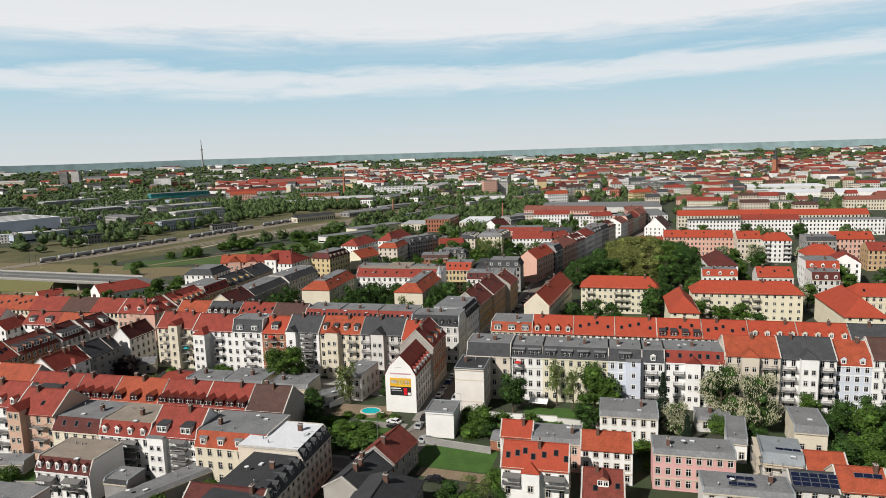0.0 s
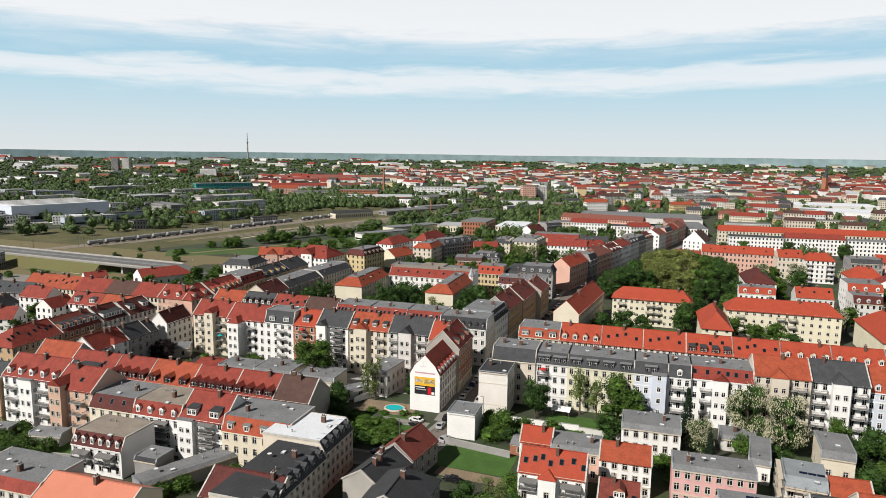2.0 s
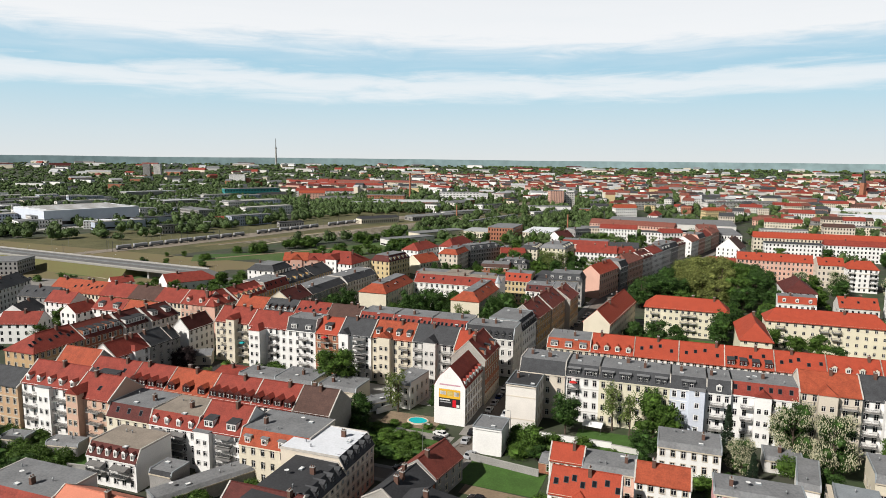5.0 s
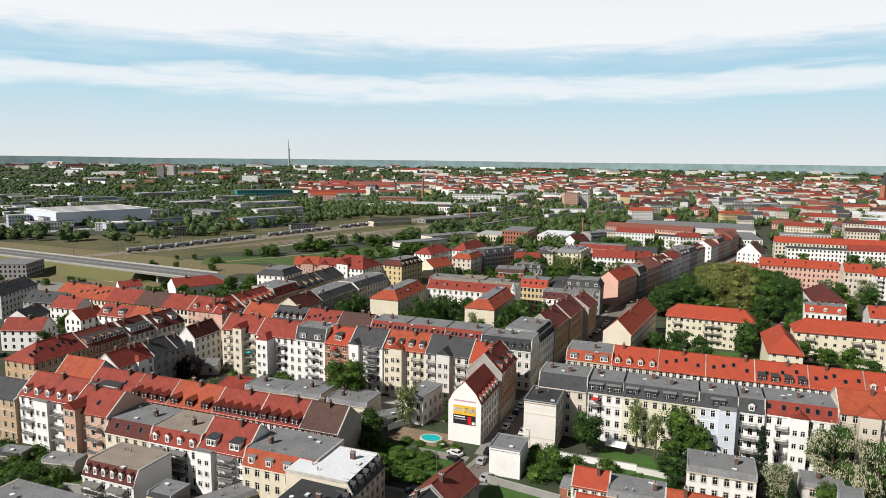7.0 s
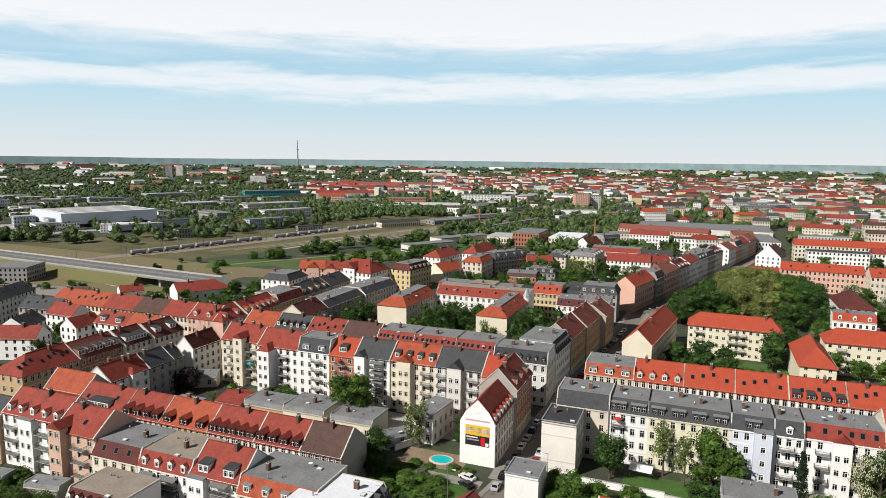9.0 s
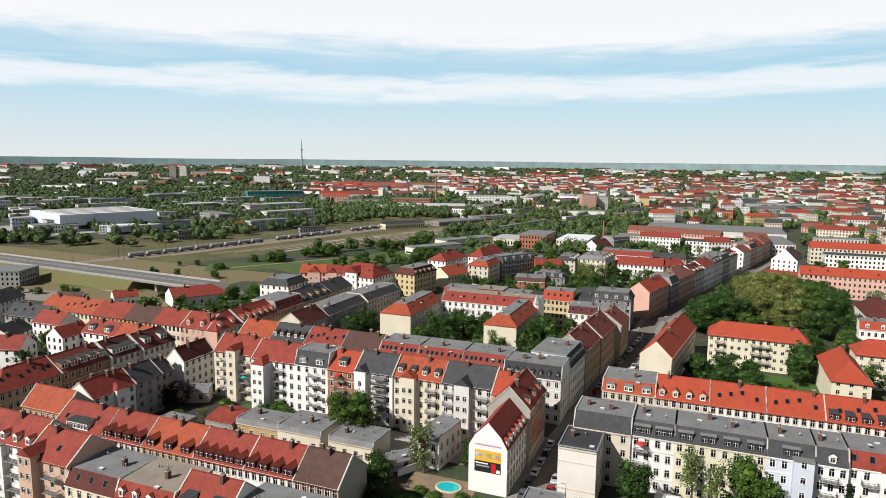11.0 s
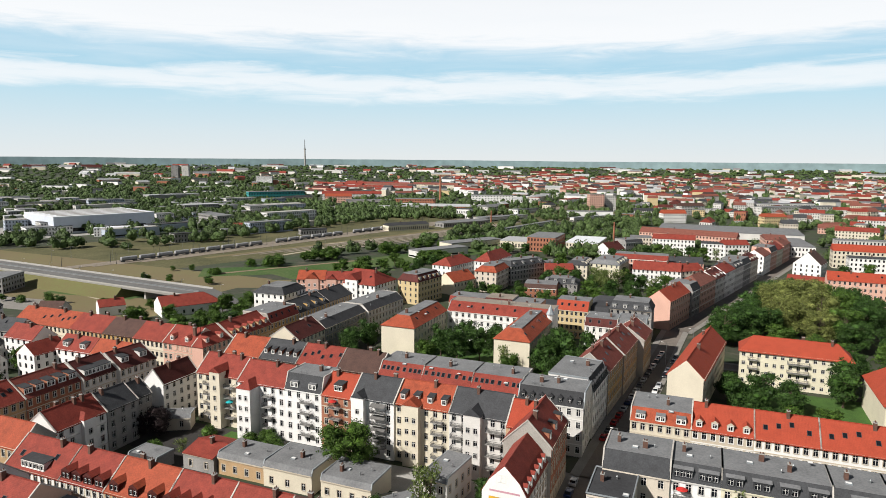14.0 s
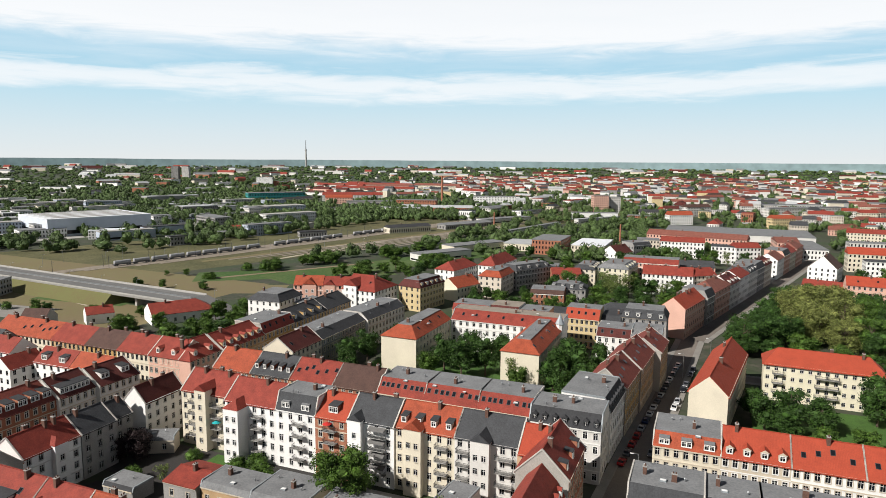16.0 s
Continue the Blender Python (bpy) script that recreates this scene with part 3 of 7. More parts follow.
def far_mesh(L, D, eave, ridge, wall, tile, floors, hipped=0.0, dark=GLASS):
    """wall, roof and windows of a house that stays far off."""
    b, r, g = Mesh(), Mesh(), Mesh()
    for o, dx, n in (((0, 0), (1, 0), L), ((L, 0), (0, 1), D), ((0, D), (0, -1), D), ((L, D), (-1, 0), L)):
        facade(b, o, dx, n, 0, eave, [], [], 1, 1)
        if L >= 45 and ridge - eave < 0.8 and floors < 3:
            q = [(o[0] + dx[0] * s + dx[1] * 0.03, o[1] + dx[1] * s - dx[0] * 0.03, z) for s, z in ((n * 0.06, eave * 0.12), (n * 0.9, eave * 0.12), (n * 0.9, eave * 0.34), (n * 0.06, eave * 0.34))]
            g.face(q)
            continue
        k = max(1, round(n / 2.7))
        for i in range(k):
            for f in range(floors):
                s, z = (i + 0.5) * n / k, f * eave / floors + 0.9
                q = [(o[0] + dx[0] * (s + e) + dx[1] * 0.03, o[1] + dx[1] * (s + e) - dx[0] * 0.03, z + zz2) for e, zz2 in ((-0.55, 0), (0.55, 0), (0.55, eave / floors * 0.52), (-0.55, eave / floors * 0.52))]
                g.face(q)
    e = 0.35
    if ridge - eave < 0.8:
        r.box(-0.2, L + 0.2, -0.2, D + 0.2, eave, ridge)
    else:
        if not hipped:
            b.face([(L, 0, eave), (L, D, eave), (L, D / 2, ridge)])
            b.face([(0, D, eave), (0, 0, eave), (0, D / 2, ridge)])
        F0, F1, B0, B1, R0, R1 = (-e, -e, eave - 0.1), (L + e, -e, eave - 0.1), (-e, D + e, eave - 0.1), (L + e, D + e, eave - 0.1), (hipped - (0 if hipped else e), D / 2, ridge), (L - hipped + (0 if hipped else e), D / 2, ridge)
        r.face([F0, F1, R1, R0])
        r.face([B1, B0, R0, R1])
        r.face([B0, F0, R0])
        r.face([F1, B1, R1])
        r.face([F1, F0, B0, B1])
    return b.data("wall", wall), r.data("roof", tile), g.data("glazing", dark)


JOINED, SLOTS = Mesh(), []


def slot_of(mat):
    if mat not in SLOTS:
        SLOTS.append(mat)
    return SLOTS.index(mat)


def far_house(u, v, turn, L, D, eave, ridge, wall, tile, floors, hipped=0.0, chimney=True, join=False):
    key = ("far", round(L), round(D), round(eave), round(ridge), wall.name, tile.name, floors, hipped)
    if key not in CACHE:
        CACHE[key] = far_mesh(L, D, eave, ridge, wall, tile, floors, hipped)
    a, b, c = CACHE[key]
    if join:
        m = place(u, v, turn)
        for me, mat in ((a, wall), (b, tile), (c, GLASS))[: 3 if m.translation.length < 1250 else 2]:
            k, s = len(JOINED.v), slot_of(mat)
            JOINED.v += [tuple(m @ w.co) for w in me.vertices]
            JOINED.f += [tuple(k + j for j in p.vertices) for p in me.polygons]
            JOINED.i += [s] * len(me.polygons)
        return None
    ob = thing("house", place(u, v, turn), f"{NUMBER[floors]} {plain(wall)} house under {plain(tile)} in the distance", "house", "houses of the town")
    part("wall", a, None, ob)
    part("roof", b, None, ob)
    part("glazing", c, None, ob)["kind"] = "stuff"
    if chimney and ridge - eave > 0.8:
        part("chimney", small_mesh("chimney"), None, ob, m=pose(L * 0.35, D / 2, ridge - 0.3))
    return ob


# ---- ground ----
def make_ground():
    m = Mesh()
    rings = [0, 60, 120, 200, 320, 480, 700, 1000, 1400, 1700, 2000, 2300, 2600, 2900, 3200, 3500, 3800, 4100, 4400, 4700, 4850, 4960]
    n = 72
    for r in rings:
        for j in range(n):
            a = 2 * math.pi * j / n
            x, y = r * math.sin(a), r * math.cos(a)
            m.v.append((x, y, terrain(x, y)))
    for i in range(len(rings) - 1):
        for j in range(n):
            k = (j + 1) % n
            q = (i * n + j, (i + 1) * n + j, (i + 1) * n + k, i * n + k)
            m.f.append(q[::-1] if i else (0, (i + 1) * n + k, (i + 1) * n + j))
            m.i.append(0)
    ob = new("ground", m.data("ground", ground_material()))
    tagged(ob, "town ground of grass, earth and dark courtyards", "ground", kind="structure")


make_ground()


def strip(name, label, u, v, turn, length, width, z0, z1, mat, category="road"):
    m = Mesh()
    m.box(0, length, -width / 2, width / 2, z0, z1)
    ob = new(name, m.data(name, mat))
    ob.matrix_world = place(u, v, turn)
    return tagged(ob, label, category, kind="structure")


def street(u, v, turn, length, road=7.0, walk_width=2.4):
    strip("road", "grey-brown cobbled street between the houses", u, v, turn, length, road, -0.3, 0.04, ROAD)
    for s in (-1, 1):
        a = radians(turn + 90)
        o = s * (road + walk_width) / 2
        strip("pavement", "paved footway with a raised kerb beside the street", u + o * math.cos(a), v + o * math.sin(a), turn, length, walk_width, -0.3, 0.16, PAVING, "pavement")


street(3.4, -52, 90, 42)
street(-1.6, -84, 81, 31, 6.0, 1.4)
street(4.8, -11, 86, 158)
street(17.0, 146, 74.5, 300, 8.0)
street(34, 99, 0, 70, 6.0, 2.0)
street(-112, -3.7, 0, 108, 6.0, 2.2)
street(9, -10, 0, 140, 6.5, 2.4)
street(-120, -80, 0, 112, 5.0, 1.4)
street(-131.5, -70, 90, 70, 4.5, 1.2)
street(-123, 6, 90, 110, 5.0, 1.4)

# ---- houses: the row across the cross street ----
house(-118, 2.4, 0, 14, 13, 13.5, 18.2, wall=BRICK, tile=ORANGE, cols=5, trim=STONE, base=STONE)
house(-104, 2.4, 0, 14, 13, 13.5, 18.2, wall=BRICK, tile=SLATE, dormers=(("shed", 5, 1.3, 1.2),), cols=6, base=STONE)
house(-90, 2.4, 0, 14.6, 13, 13.5, 18.2, wall=YBRICK, tile=RED, skylights=6, cols=6, chimneys=2)
house(-75.4, 2.4, 0, 14.2, 13, 13.5, 18.2, wall=BRICK, tile=BROWN, cols=6, chimneys=2)
house(-61.2, 2.4, 0, 13.8, 13, 13.5, 17, roof="half", wall=YBRICK, tile=RED, skylights=8, cols=6, steep=3.4)
house(-47.4, 2.4, 0, 15.3, 13, 13.5, 17, roof="half", wall=YBRICK, tile=RED, skylights=8, cols=6, steep=3.4)
house(-32.1, 2.4, 0, 14.5, 13, 13.5, 17, roof="half", wall=YBRICK, tile=RED, skylights=8, cols=6, steep=3.4)
house(-17.5, 0, 0, 17.5, 13, 13.5, 17, roof="mansard", wall=PALE, tile=DARKTAR, deck=TAR, dormers=(("gable", 7, 1.3, 0.6),), cols=7, sides="r", base=PALE, trim=TRIM, parapets=False, chimneys=2, cheek=DARKTAR)
house(0.4, 13, 86, 18, 13, 13.5, 17, roof="half", wall=WHITE, tile=DARKTAR, deck=TAR, dormers=(("gable", 7, 1.3, 0.6),), cols=7, base=PALE, trim=TRIM, parapets=False, cheek=DARKTAR)
house(2.0, 31, 85, 20, 12, 14, 19, wall=OCHRE, tile=WORNRED, cols=8, base=STONE, skylights=3, chimneys=2)
house(4.2, 51, 85, 22, 12, 14, 19, wall=YBRICK, tile=WORNRED, cols=9, base=STONE, skylights=4, chimneys=2)

# ---- the pale courtyard row ----
house(-117, -25, 90, 14, 7.5, 11.5, 15.5, wall=WHITE, tile=DARKRED, floors=4, cols=5, chimneys=2, trim=WHITE)
house(-109, -20, 0, 16, 11, 15, 19.5, wall=CREAM, tile=RED, floors=5, cols=6, towers=((8.5, 3.6, 2.4, 1.6, "gable"),), balconies=((12.3, 3.2), (4.6, 2.6)), trim=CREAM, chimneys=3)
house(-93, -21.5, 0, 16, 11.5, 15, 19.5, wall=WHITE, tile=RED, floors=5, cols=6, towers=((5, 4.6, 4, -0.5, "hip"),), trim=WHITE, balconies=((10.5, 3),))
house(-77, -21.5, 0, 11.5, 11.5, 15, 19.0, roof="mansard", wall=WHITE, tile=SLATE, floors=5, cols=4, trim=WHITE, balconies=((7, 3.2),), dormers=(("shed", 2, 2.0, 0.6),))
house(-65.5, -21.5, 0, 9, 11.5, 15, 19.5, wall=BRICK, tile=BRIGHT, floors=5, cols=3, dormers=(("shed", 1, 2.4, 1.0),), balconies=((4.5, 3.4),))
house(-56.5, -21, 0, 12.2, 11.5, 15.5, 20, wall=WHITE, tile=SLATE, floors=5, cols=4, towers=((2.4, 3.6, 1.5, 0.5, "gable"),), trim=WHITE, balconies=((8, 4.2),), rail=DARKMETAL, chimneys=2)
house(-44.3, -20.5, 0, 15, 11.5, 15.5, 20, wall=CREAM, tile=ORANGE, floors=5, cols=6, towers=((5.2, 4.4, 1.8, 0.6, "gable"),), trim=CREAM, dormers=(("shed", 4, 1.5, 0.9),), balconies=((12, 3),))
house(-29.3, -20.5, 0, 15, 11.5, 15.5, 20, wall=PALE, tile=SLATE, floors=5, cols=6, towers=((6.5, 4.4, 1.8, 0.6, "gable"),), trim=PALE, balconies=((2.2, 3), (11.8, 4)))
house(-14.3, -22, 0, 6, 12, 15, 19.5, wall=TAN, tile=BRIGHT, floors=5, cols=2, chimneys=1)
house(-1.8, -29, 90, 17, 11, 14.5, 20, wall=BRICK, tile=RED, floors=4, cols=7, base=STONE, dormers=(("shed", 3, 1.6, 1.0),), chimneys=2, trim=STONE)
poster_house = house(-2.6, -46.5, 90, 17.4, 9.3, 11.3, 17.2, roof="gambrel", wall=WHITE, tile=RED, floors=4, cols=7, dormers=(("gable", 6, 1.25, 0.5),), chimneys=0, trim=STONE, extra=" and poster")

# ---- the grey row and its neighbours ----
house(8.3, -43, 0, 8.6, 12, 13, 13.4, roof="flat", wall=stucco("chalky_stucco", (0.72, 0.68, 0.63)), deck=DARKTAR, floors=4, cols=0, sides="r", chimneys=1, trim=BEIGE, win=(0.9, 1.5))
house(9.6, -31.5, 0, 13.4, 13, 13.5, 17.0, roof="mansard", wall=BEIGE, tile=SLATE, floors=4, cols=4, chimneys=2, trim=BEIGE)
house(23, -31, 0, 9.6, 13, 13.5, 16.6, roof="mansard", wall=WHITE, tile=SLATE, floors=4, cols=4, dormers=(("shed", 2, 3.6, 0.5),), cheek=SLATE, balconies=((2.4, 3.2),), trim=PALE)
house(32.6, -31, 0, 19.2, 13, 13.5, 16.6, roof="mansard", wall=LEMON, tile=SLATE, floors=4, cols=8, dormers=(("shed", 4, 3.2, 0.5),), cheek=SLATE, chimneys=2, trim=LEMON)
house(51.8, -31, 0, 9.4, 13, 13.5, 16.6, roof="mansard", wall=BLUISH, tile=SLATE, floors=4, cols=4, towers=((7, 3.9, 2.0, 0.6, "flat"),), dormers=(("shed", 1, 3.4, 0.5),), cheek=SLATE, trim=WHITE)
house(61.2, -31, 0, 6.2, 13, 13.5, 16.6, roof="mansard", wall=WHITE, tile=SLATE, floors=4, cols=3, dormers=(("gable", 1, 1.5, 0.5),), balconies=((2.6, 3.4),), trim=WHITE)
house(67.4, -30, 0, 16.4, 13, 13.5, 16.6, roof="mansard", wall=WHITE, tile=RED, floors=4, cols=7, towers=((7.8, 4.0, 1.4, 0.4, "gable"),), skylights=6, balconies=((4, 3), (11.6, 2.6)), trim=WHITE)
house(83.9, -29, 0, 14.4, 13, 16, 20.0, wall=BEIGE, tile=ORANGE, floors=5, cols=6, towers=((6.4, 4.4, 1.8, 0.2, "hip"),), balconies=((2, 3), (11.3, 4.2)), trim=BEIGE)
house(98.3, -28, 0, 14.4, 13, 15.5, 20.0, wall=WHITE, tile=SLATE, floors=5, cols=6, towers=((7.2, 4.4, 2.2, 0.6, "hip"),), balconies=((2.4, 3.6), (12, 3.4)), trim=PALE)
house(112.7, -26, 0, 9.4, 13, 13.5, 18.8, roof="gambrel", wall=BLUISH, tile=ORANGE, floors=5, cols=4, dormers=(("gable", 2, 1.4, 0.4),), trim=WHITE)
house(122.1, -26, 0, 14, 13, 15.5, 20, wall=WHITE, tile=BROWN, floors=5, cols=6, towers=((10.5, 4.2, 1.8, 0.4, "hip"),), balconies=((4, 3),), trim=PALE)
house(136.1, -25, 0, 15, 13, 15.5, 20, wall=WHITE, tile=ORANGE, floors=5, cols=6, towers=((5, 4.2, 1.8, 0.4, "hip"),), balconies=((11, 3),), trim=WHITE)

# ---- the red row across that street ----
house(11.8, -0.5, 0, 14.4, 13, 12.6, 15.4, roof="half", wall=CREAM, tile=ORANGE, floors=4, cols=7, dormers=(("shed", 3, 2.0, 0.5),), deck=TAR, trim=STONE, steep=2.2)
house(26.2, -0.5, 0, 14.0, 13, 12.6, 17.2, wall=STONE, tile=BRIGHT, floors=4, cols=7, dormers=(("gable", 4, 1.6, 0.5),), trim=TRIM)
house(40.2, -0.5, 0, 13.8, 13, 12.6, 17.2, wall=WHITE, tile=BRIGHT, floors=4, cols=7, skylights=4, trim=STONE)
house(54.0, -0.5, 0, 13.6, 13, 12.6, 17.2, wall=WHITE, tile=BRIGHT, floors=4, cols=7, skylights=4, trim=STONE)
house(67.6, -0.5, 0, 14.2, 13, 12.6, 17.2, wall=WHITE, tile=BRIGHT, floors=4, cols=7, skylights=3, dormers=(("shed", 4, 1.9, 0.35),), cheek=DARKRED, trim=STONE)
house(81.8, -0.5, 0, 14.2, 13, 12.6, 17.2, wall=PALE, tile=BRIGHT, floors=4, cols=7, skylights=5, trim=TRIM)
house(96.0, -0.5, 0, 14.5, 13, 12.6, 17.2, wall=CREAM, tile=BRIGHT, floors=4, cols=7, dormers=(("gable", 4, 1.4, 1.0),), trim=STONE)
house(110.5, -0.5, 0, 15, 13, 12.6, 17.2, wall=CREAM, tile=BRIGHT, floors=4, cols=7, dormers=(("gable", 4, 1.4, 1.0),), trim=STONE)
house(125.5, -0.5, 0, 15, 13, 12.6, 17.2, wall=BEIGE, tile=SLATE, floors=4, cols=7, trim=STONE)

# ---- garden-city blocks ----
for uu, vv, tt, ll, hh in ((40, 80.5, -2, 34, (4, 4)), (87.5, 73, 0, 43.5, (4, 4))):
    house(uu, vv, tt, ll, 11.5, 12.2, 16.2, wall=LEMON, tile=BRIGHT, floors=4, cols=14, hip=hh, trim=LEMON, balconies=((ll * 0.12, 3.2), (ll * 0.48, 3.2), (ll * 0.58, 3.2)), chimneys=2, win=(1.1, 1.35), over=0.6)
house(28.6, 42.5, 82, 49, 10.6, 11.8, 16.8, wall=CREAM, tile=BRIGHT, floors=4, cols=16, trim=CREAM, parapets=False, chimneys=2, win=(1.1, 1.35), over=0.5)
house(86.6, 44, 90, 28, 10.8, 10.5, 15.6, wall=LEMON, tile=BRIGHT, floors=4, cols=9, hip=(5.6, 5.2), sides="l", trim=LEMON, chimneys=1, win=(1.1, 1.3), over=0.6)
house(151.4, 44, 90, 36, 14, 10.5, 16.2, wall=LEMON, tile=BRIGHT, floors=4, cols=11, hip=(7, 7), sides="l", trim=LEMON, chimneys=1, win=(1.1, 1.3), over=0.6)

# ---- the low red row on the left ----
house(-130.4, -69.6, 0, 15.2, 9.2, 10.8, 15.2, wall=YBRICK, tile=ORANGE, floors=3, cols=7, chimneys=0)
house(-113.6, -74.0, 0, 17, 12, 9.6, 14.4, wall=WHITE, tile=RED, floors=3, cols=8, dormers=(("shed", 1, 7.0, 0.4),), skylights=2)
house(-96.6, -74.0, 0, 12.8, 12, 9.6, 14.4, wall=CREAM, tile=RED, floors=3, cols=7, dormers=(("gable", 4, 2.3, 0.3),), cheek=DARKRED, chimneys=1, trim=TRIM)
house(-83.8, -74.0, 0, 15.4, 12, 9.6, 14.4, wall=YBRICK, tile=ORANGE, floors=3, cols=8, dormers=(("gable", 3, 2.3, 0.3),), cheek=DARKRED, chimneys=2)
house(-68.4, -74.0, 0, 14.0, 12, 9.6, 14.4, wall=CREAM, tile=RED, floors=3, cols=8, dormers=(("gable", 5, 2.3, 0.3),), cheek=DARKRED, trim=TRIM)
house(-54.4, -74.0, 0, 12.9, 12, 9.6, 14.4, wall=WHITE, tile=RED, floors=3, cols=7, dormers=(("gable", 4, 2.3, 0.3),), cheek=DARKRED, trim=TRIM)
house(-41.5, -74.0, 0, 11, 12, 9.6, 14.4, wall=BRICK, tile=BROWN, floors=3, cols=6, chimneys=2, trim=TRIM)

# ---- courtyard backs nearest on the left ----
house(-116.8, -91.2, 0, 20, 11, 13.5, 18.2, wall=WHITE, tile=RED, floors=4, cols=7, towers=((9.2, 4.6, 1.2, -0.2, "flat"),), dormers=(("gable", 5, 1.4, 0.5),), balconies=((3.6, 4), (15, 5)), trim=WHITE)
house(-96.7, -93.2, 0, 13, 12, 13.0, 17.4, wall=stucco("sandy_pink_stucco", (0.56, 0.37, 0.28)), tile=RED, floors=4, cols=4, towers=((2.4, 4.0, 1.8, 1.2, "gable"),), balconies=((8.6, 4.2),), trim=STONE, skylights=1)
house(-83.6, -94.2, 0, 13.6, 12, 9.6, 12.6, roof="half", wall=CREAM, tile=DARKRED, floors=3, cols=5, skylights=3, trim=CREAM, chimneys=2)
house(-69.9, -94.2, 0, 14.4, 12, 9.6, 12.6, roof="half", wall=WHITE, tile=RED, floors=3, cols=6, dormers=(("gable", 4, 1.3, 0.5),), deck=SANDTAR, balconies=((9, 4.4), (3, 3.8)), trim=WHITE, rail=DARKMETAL)
house(-55.5, -94.2, 0, 13, 12, 10.5, 15.5, wall=WHITE, tile=RED, floors=4, cols=5, towers=((2.4, 4.4, 1.2, -0.1, "flat"),), dormers=(("shed", 2, 2.6, 0.6),), balconies=((8.4, 4.2),), trim=WHITE, rail=DARKMETAL)
house(-42.5, -95.2, 0, 18.2, 13, 9.2, 12.4, roof="half", wall=CREAM, tile=ORANGE, floors=3, cols=7, dormers=(("shed", 4, 1.8, 0.5),), chimneys=3, trim=CREAM)
house(-12.6, -124, 90, 25, 12, 8.6, 10.8, roof="half", wall=BEIGE, tile=SLATE, floors=4, cols=11, dormers=(("gable", 8, 1.4, 0.5),), deck=DARKTAR, cheek=SLATE, base=SALMON, chimneys=3)
house(-12.6, -99, 90, 14, 16, 9.6, 12.0, roof="half", wall=BEIGE, tile=SLATE, floors=4, cols=6, dormers=(("gable", 5, 1.4, 0.5),), deck=WHITEDECK, cheek=SLATE, base=SALMON, chimneys=1)
house(-75.1, -108.2, 0, 14.6, 11, 6.8, 9.4, roof="half", wall=WHITE, tile=DARKRED, floors=2, cols=6, dormers=(("gable", 6, 1.0, 0.5),), deck=SANDTAR, balconies=((3.4, 4.6), (10.4, 4.6)), rail=DARKMETAL, trim=WHITE, chimneys=0)

# ---- the long street rows on the far left ----
for i, (uu, ll, tl, dm) in enumerate(((-222, 13, ORANGE, ()), (-209, 17.5, ORANGE, ()), (-191.5, 16.8, RED, ()), (-174.7, 14.8, BROWN, ()), (-159.9, 13.9, RED, ()), (-146, 13, RED, (("gable", 2, 1.8, 0.7),)))):
    house(uu, 4, 0, ll, 13, 13.5, 18.0, wall=(YBRICK, CREAM, YBRICK, OCHRE, CREAM, SALMON)[i], tile=tl, floors=4, cols=round(ll / 2.1), skylights=6 if i == 1 else 0, dormers=dm, chimneys=2, base=STONE)
house(-128.5, 4, 90, 14, 13, 13.5, 18.0, wall=SALMON, tile=RED, floors=4, cols=6, hip=(6, 0), dormers=(("gable", 2, 1.6, 0.7),), base=STONE)
house(-127.5, 18, 90, 22, 13, 13.5, 18.0, wall=YBRICK, tile=RED, floors=4, cols=10, dormers=(("gable", 6, 1.7, 0.7),), base=STONE)
house(-127.8, 40, 90, 19, 13, 13.5, 17.0, roof="half", wall=OCHRE, tile=RED, floors=4, cols=8, skylights=5, deck=TAR)
house(-128, 59, 90, 24, 13, 13.5, 17.5, wall=OCHRE, tile=DARKTAR, floors=4, cols=10, dormers=(("shed", 4, 1.6, 0.7),))
house(-128, 83, 90, 20, 13, 13.5, 17.5, wall=YBRICK, tile=DARKTAR, floors=4, cols=9)
house(-107.6, 29, 90, 18, 12, 12, 16.2, wall=CREAM, tile=DARKRED, floors=4, cols=7, skylights=2)
house(-107.2, 47, 90, 32, 12, 12, 14.4, roof="half", wall=GREYW, tile=DARKTAR, floors=4, cols=12, steep=3.5)
house(-106, 79, 86, 30, 12, 12, 14.6, roof="half", wall=PALE, tile=SLATE, floors=4, cols=11, steep=3.5)
house(-138.6, -70.2, 90, 19, 12.8, 13, 17.4, wall=YBRICK, tile=RED, floors=4, cols=9, hip=(6, 0), sides="l", base=STONE, skylights=8)
house(-138.3, -51.2, 90, 16.6, 12.8, 13, 17.2, wall=BRICK, tile=WORNRED, floors=4, cols=7, dormers=(("shed", 5, 2.2, 0.8),), base=STONE)
house(-137.2, -34.6, 90, 11.4, 12.8, 13, 17.4, wall=PALE, tile=DARKRED, floors=4, cols=5, dormers=(("shed", 1, 9.0, 0.7),))
house(-135.8, -23.2, 88, 13.6, 12.8, 13, 17.2, wall=PALE, tile=DARKRED, floors=4, cols=6, dormers=(("shed", 2, 2.6, 1.2),))
house(-115.3, -60.4, 90, 14.4, 10, 11.4, 15.4, wall=WHITE, tile=RED, floors=4, cols=5, trim=PALE, towers=((8.6, 3.4, 1.2, 0.4, "hip"),), chimneys=3)
house(-118.5, -36, 90, 8, 8, 10, 13.6, wall=GREYW, tile=SLATE, floors=3, cols=3, trim=GREYW)
house(-115, -46, 90, 10, 10, 11.4, 15.2, wall=GREYW, tile=SLATE, floors=4, cols=3, trim=GREYW)

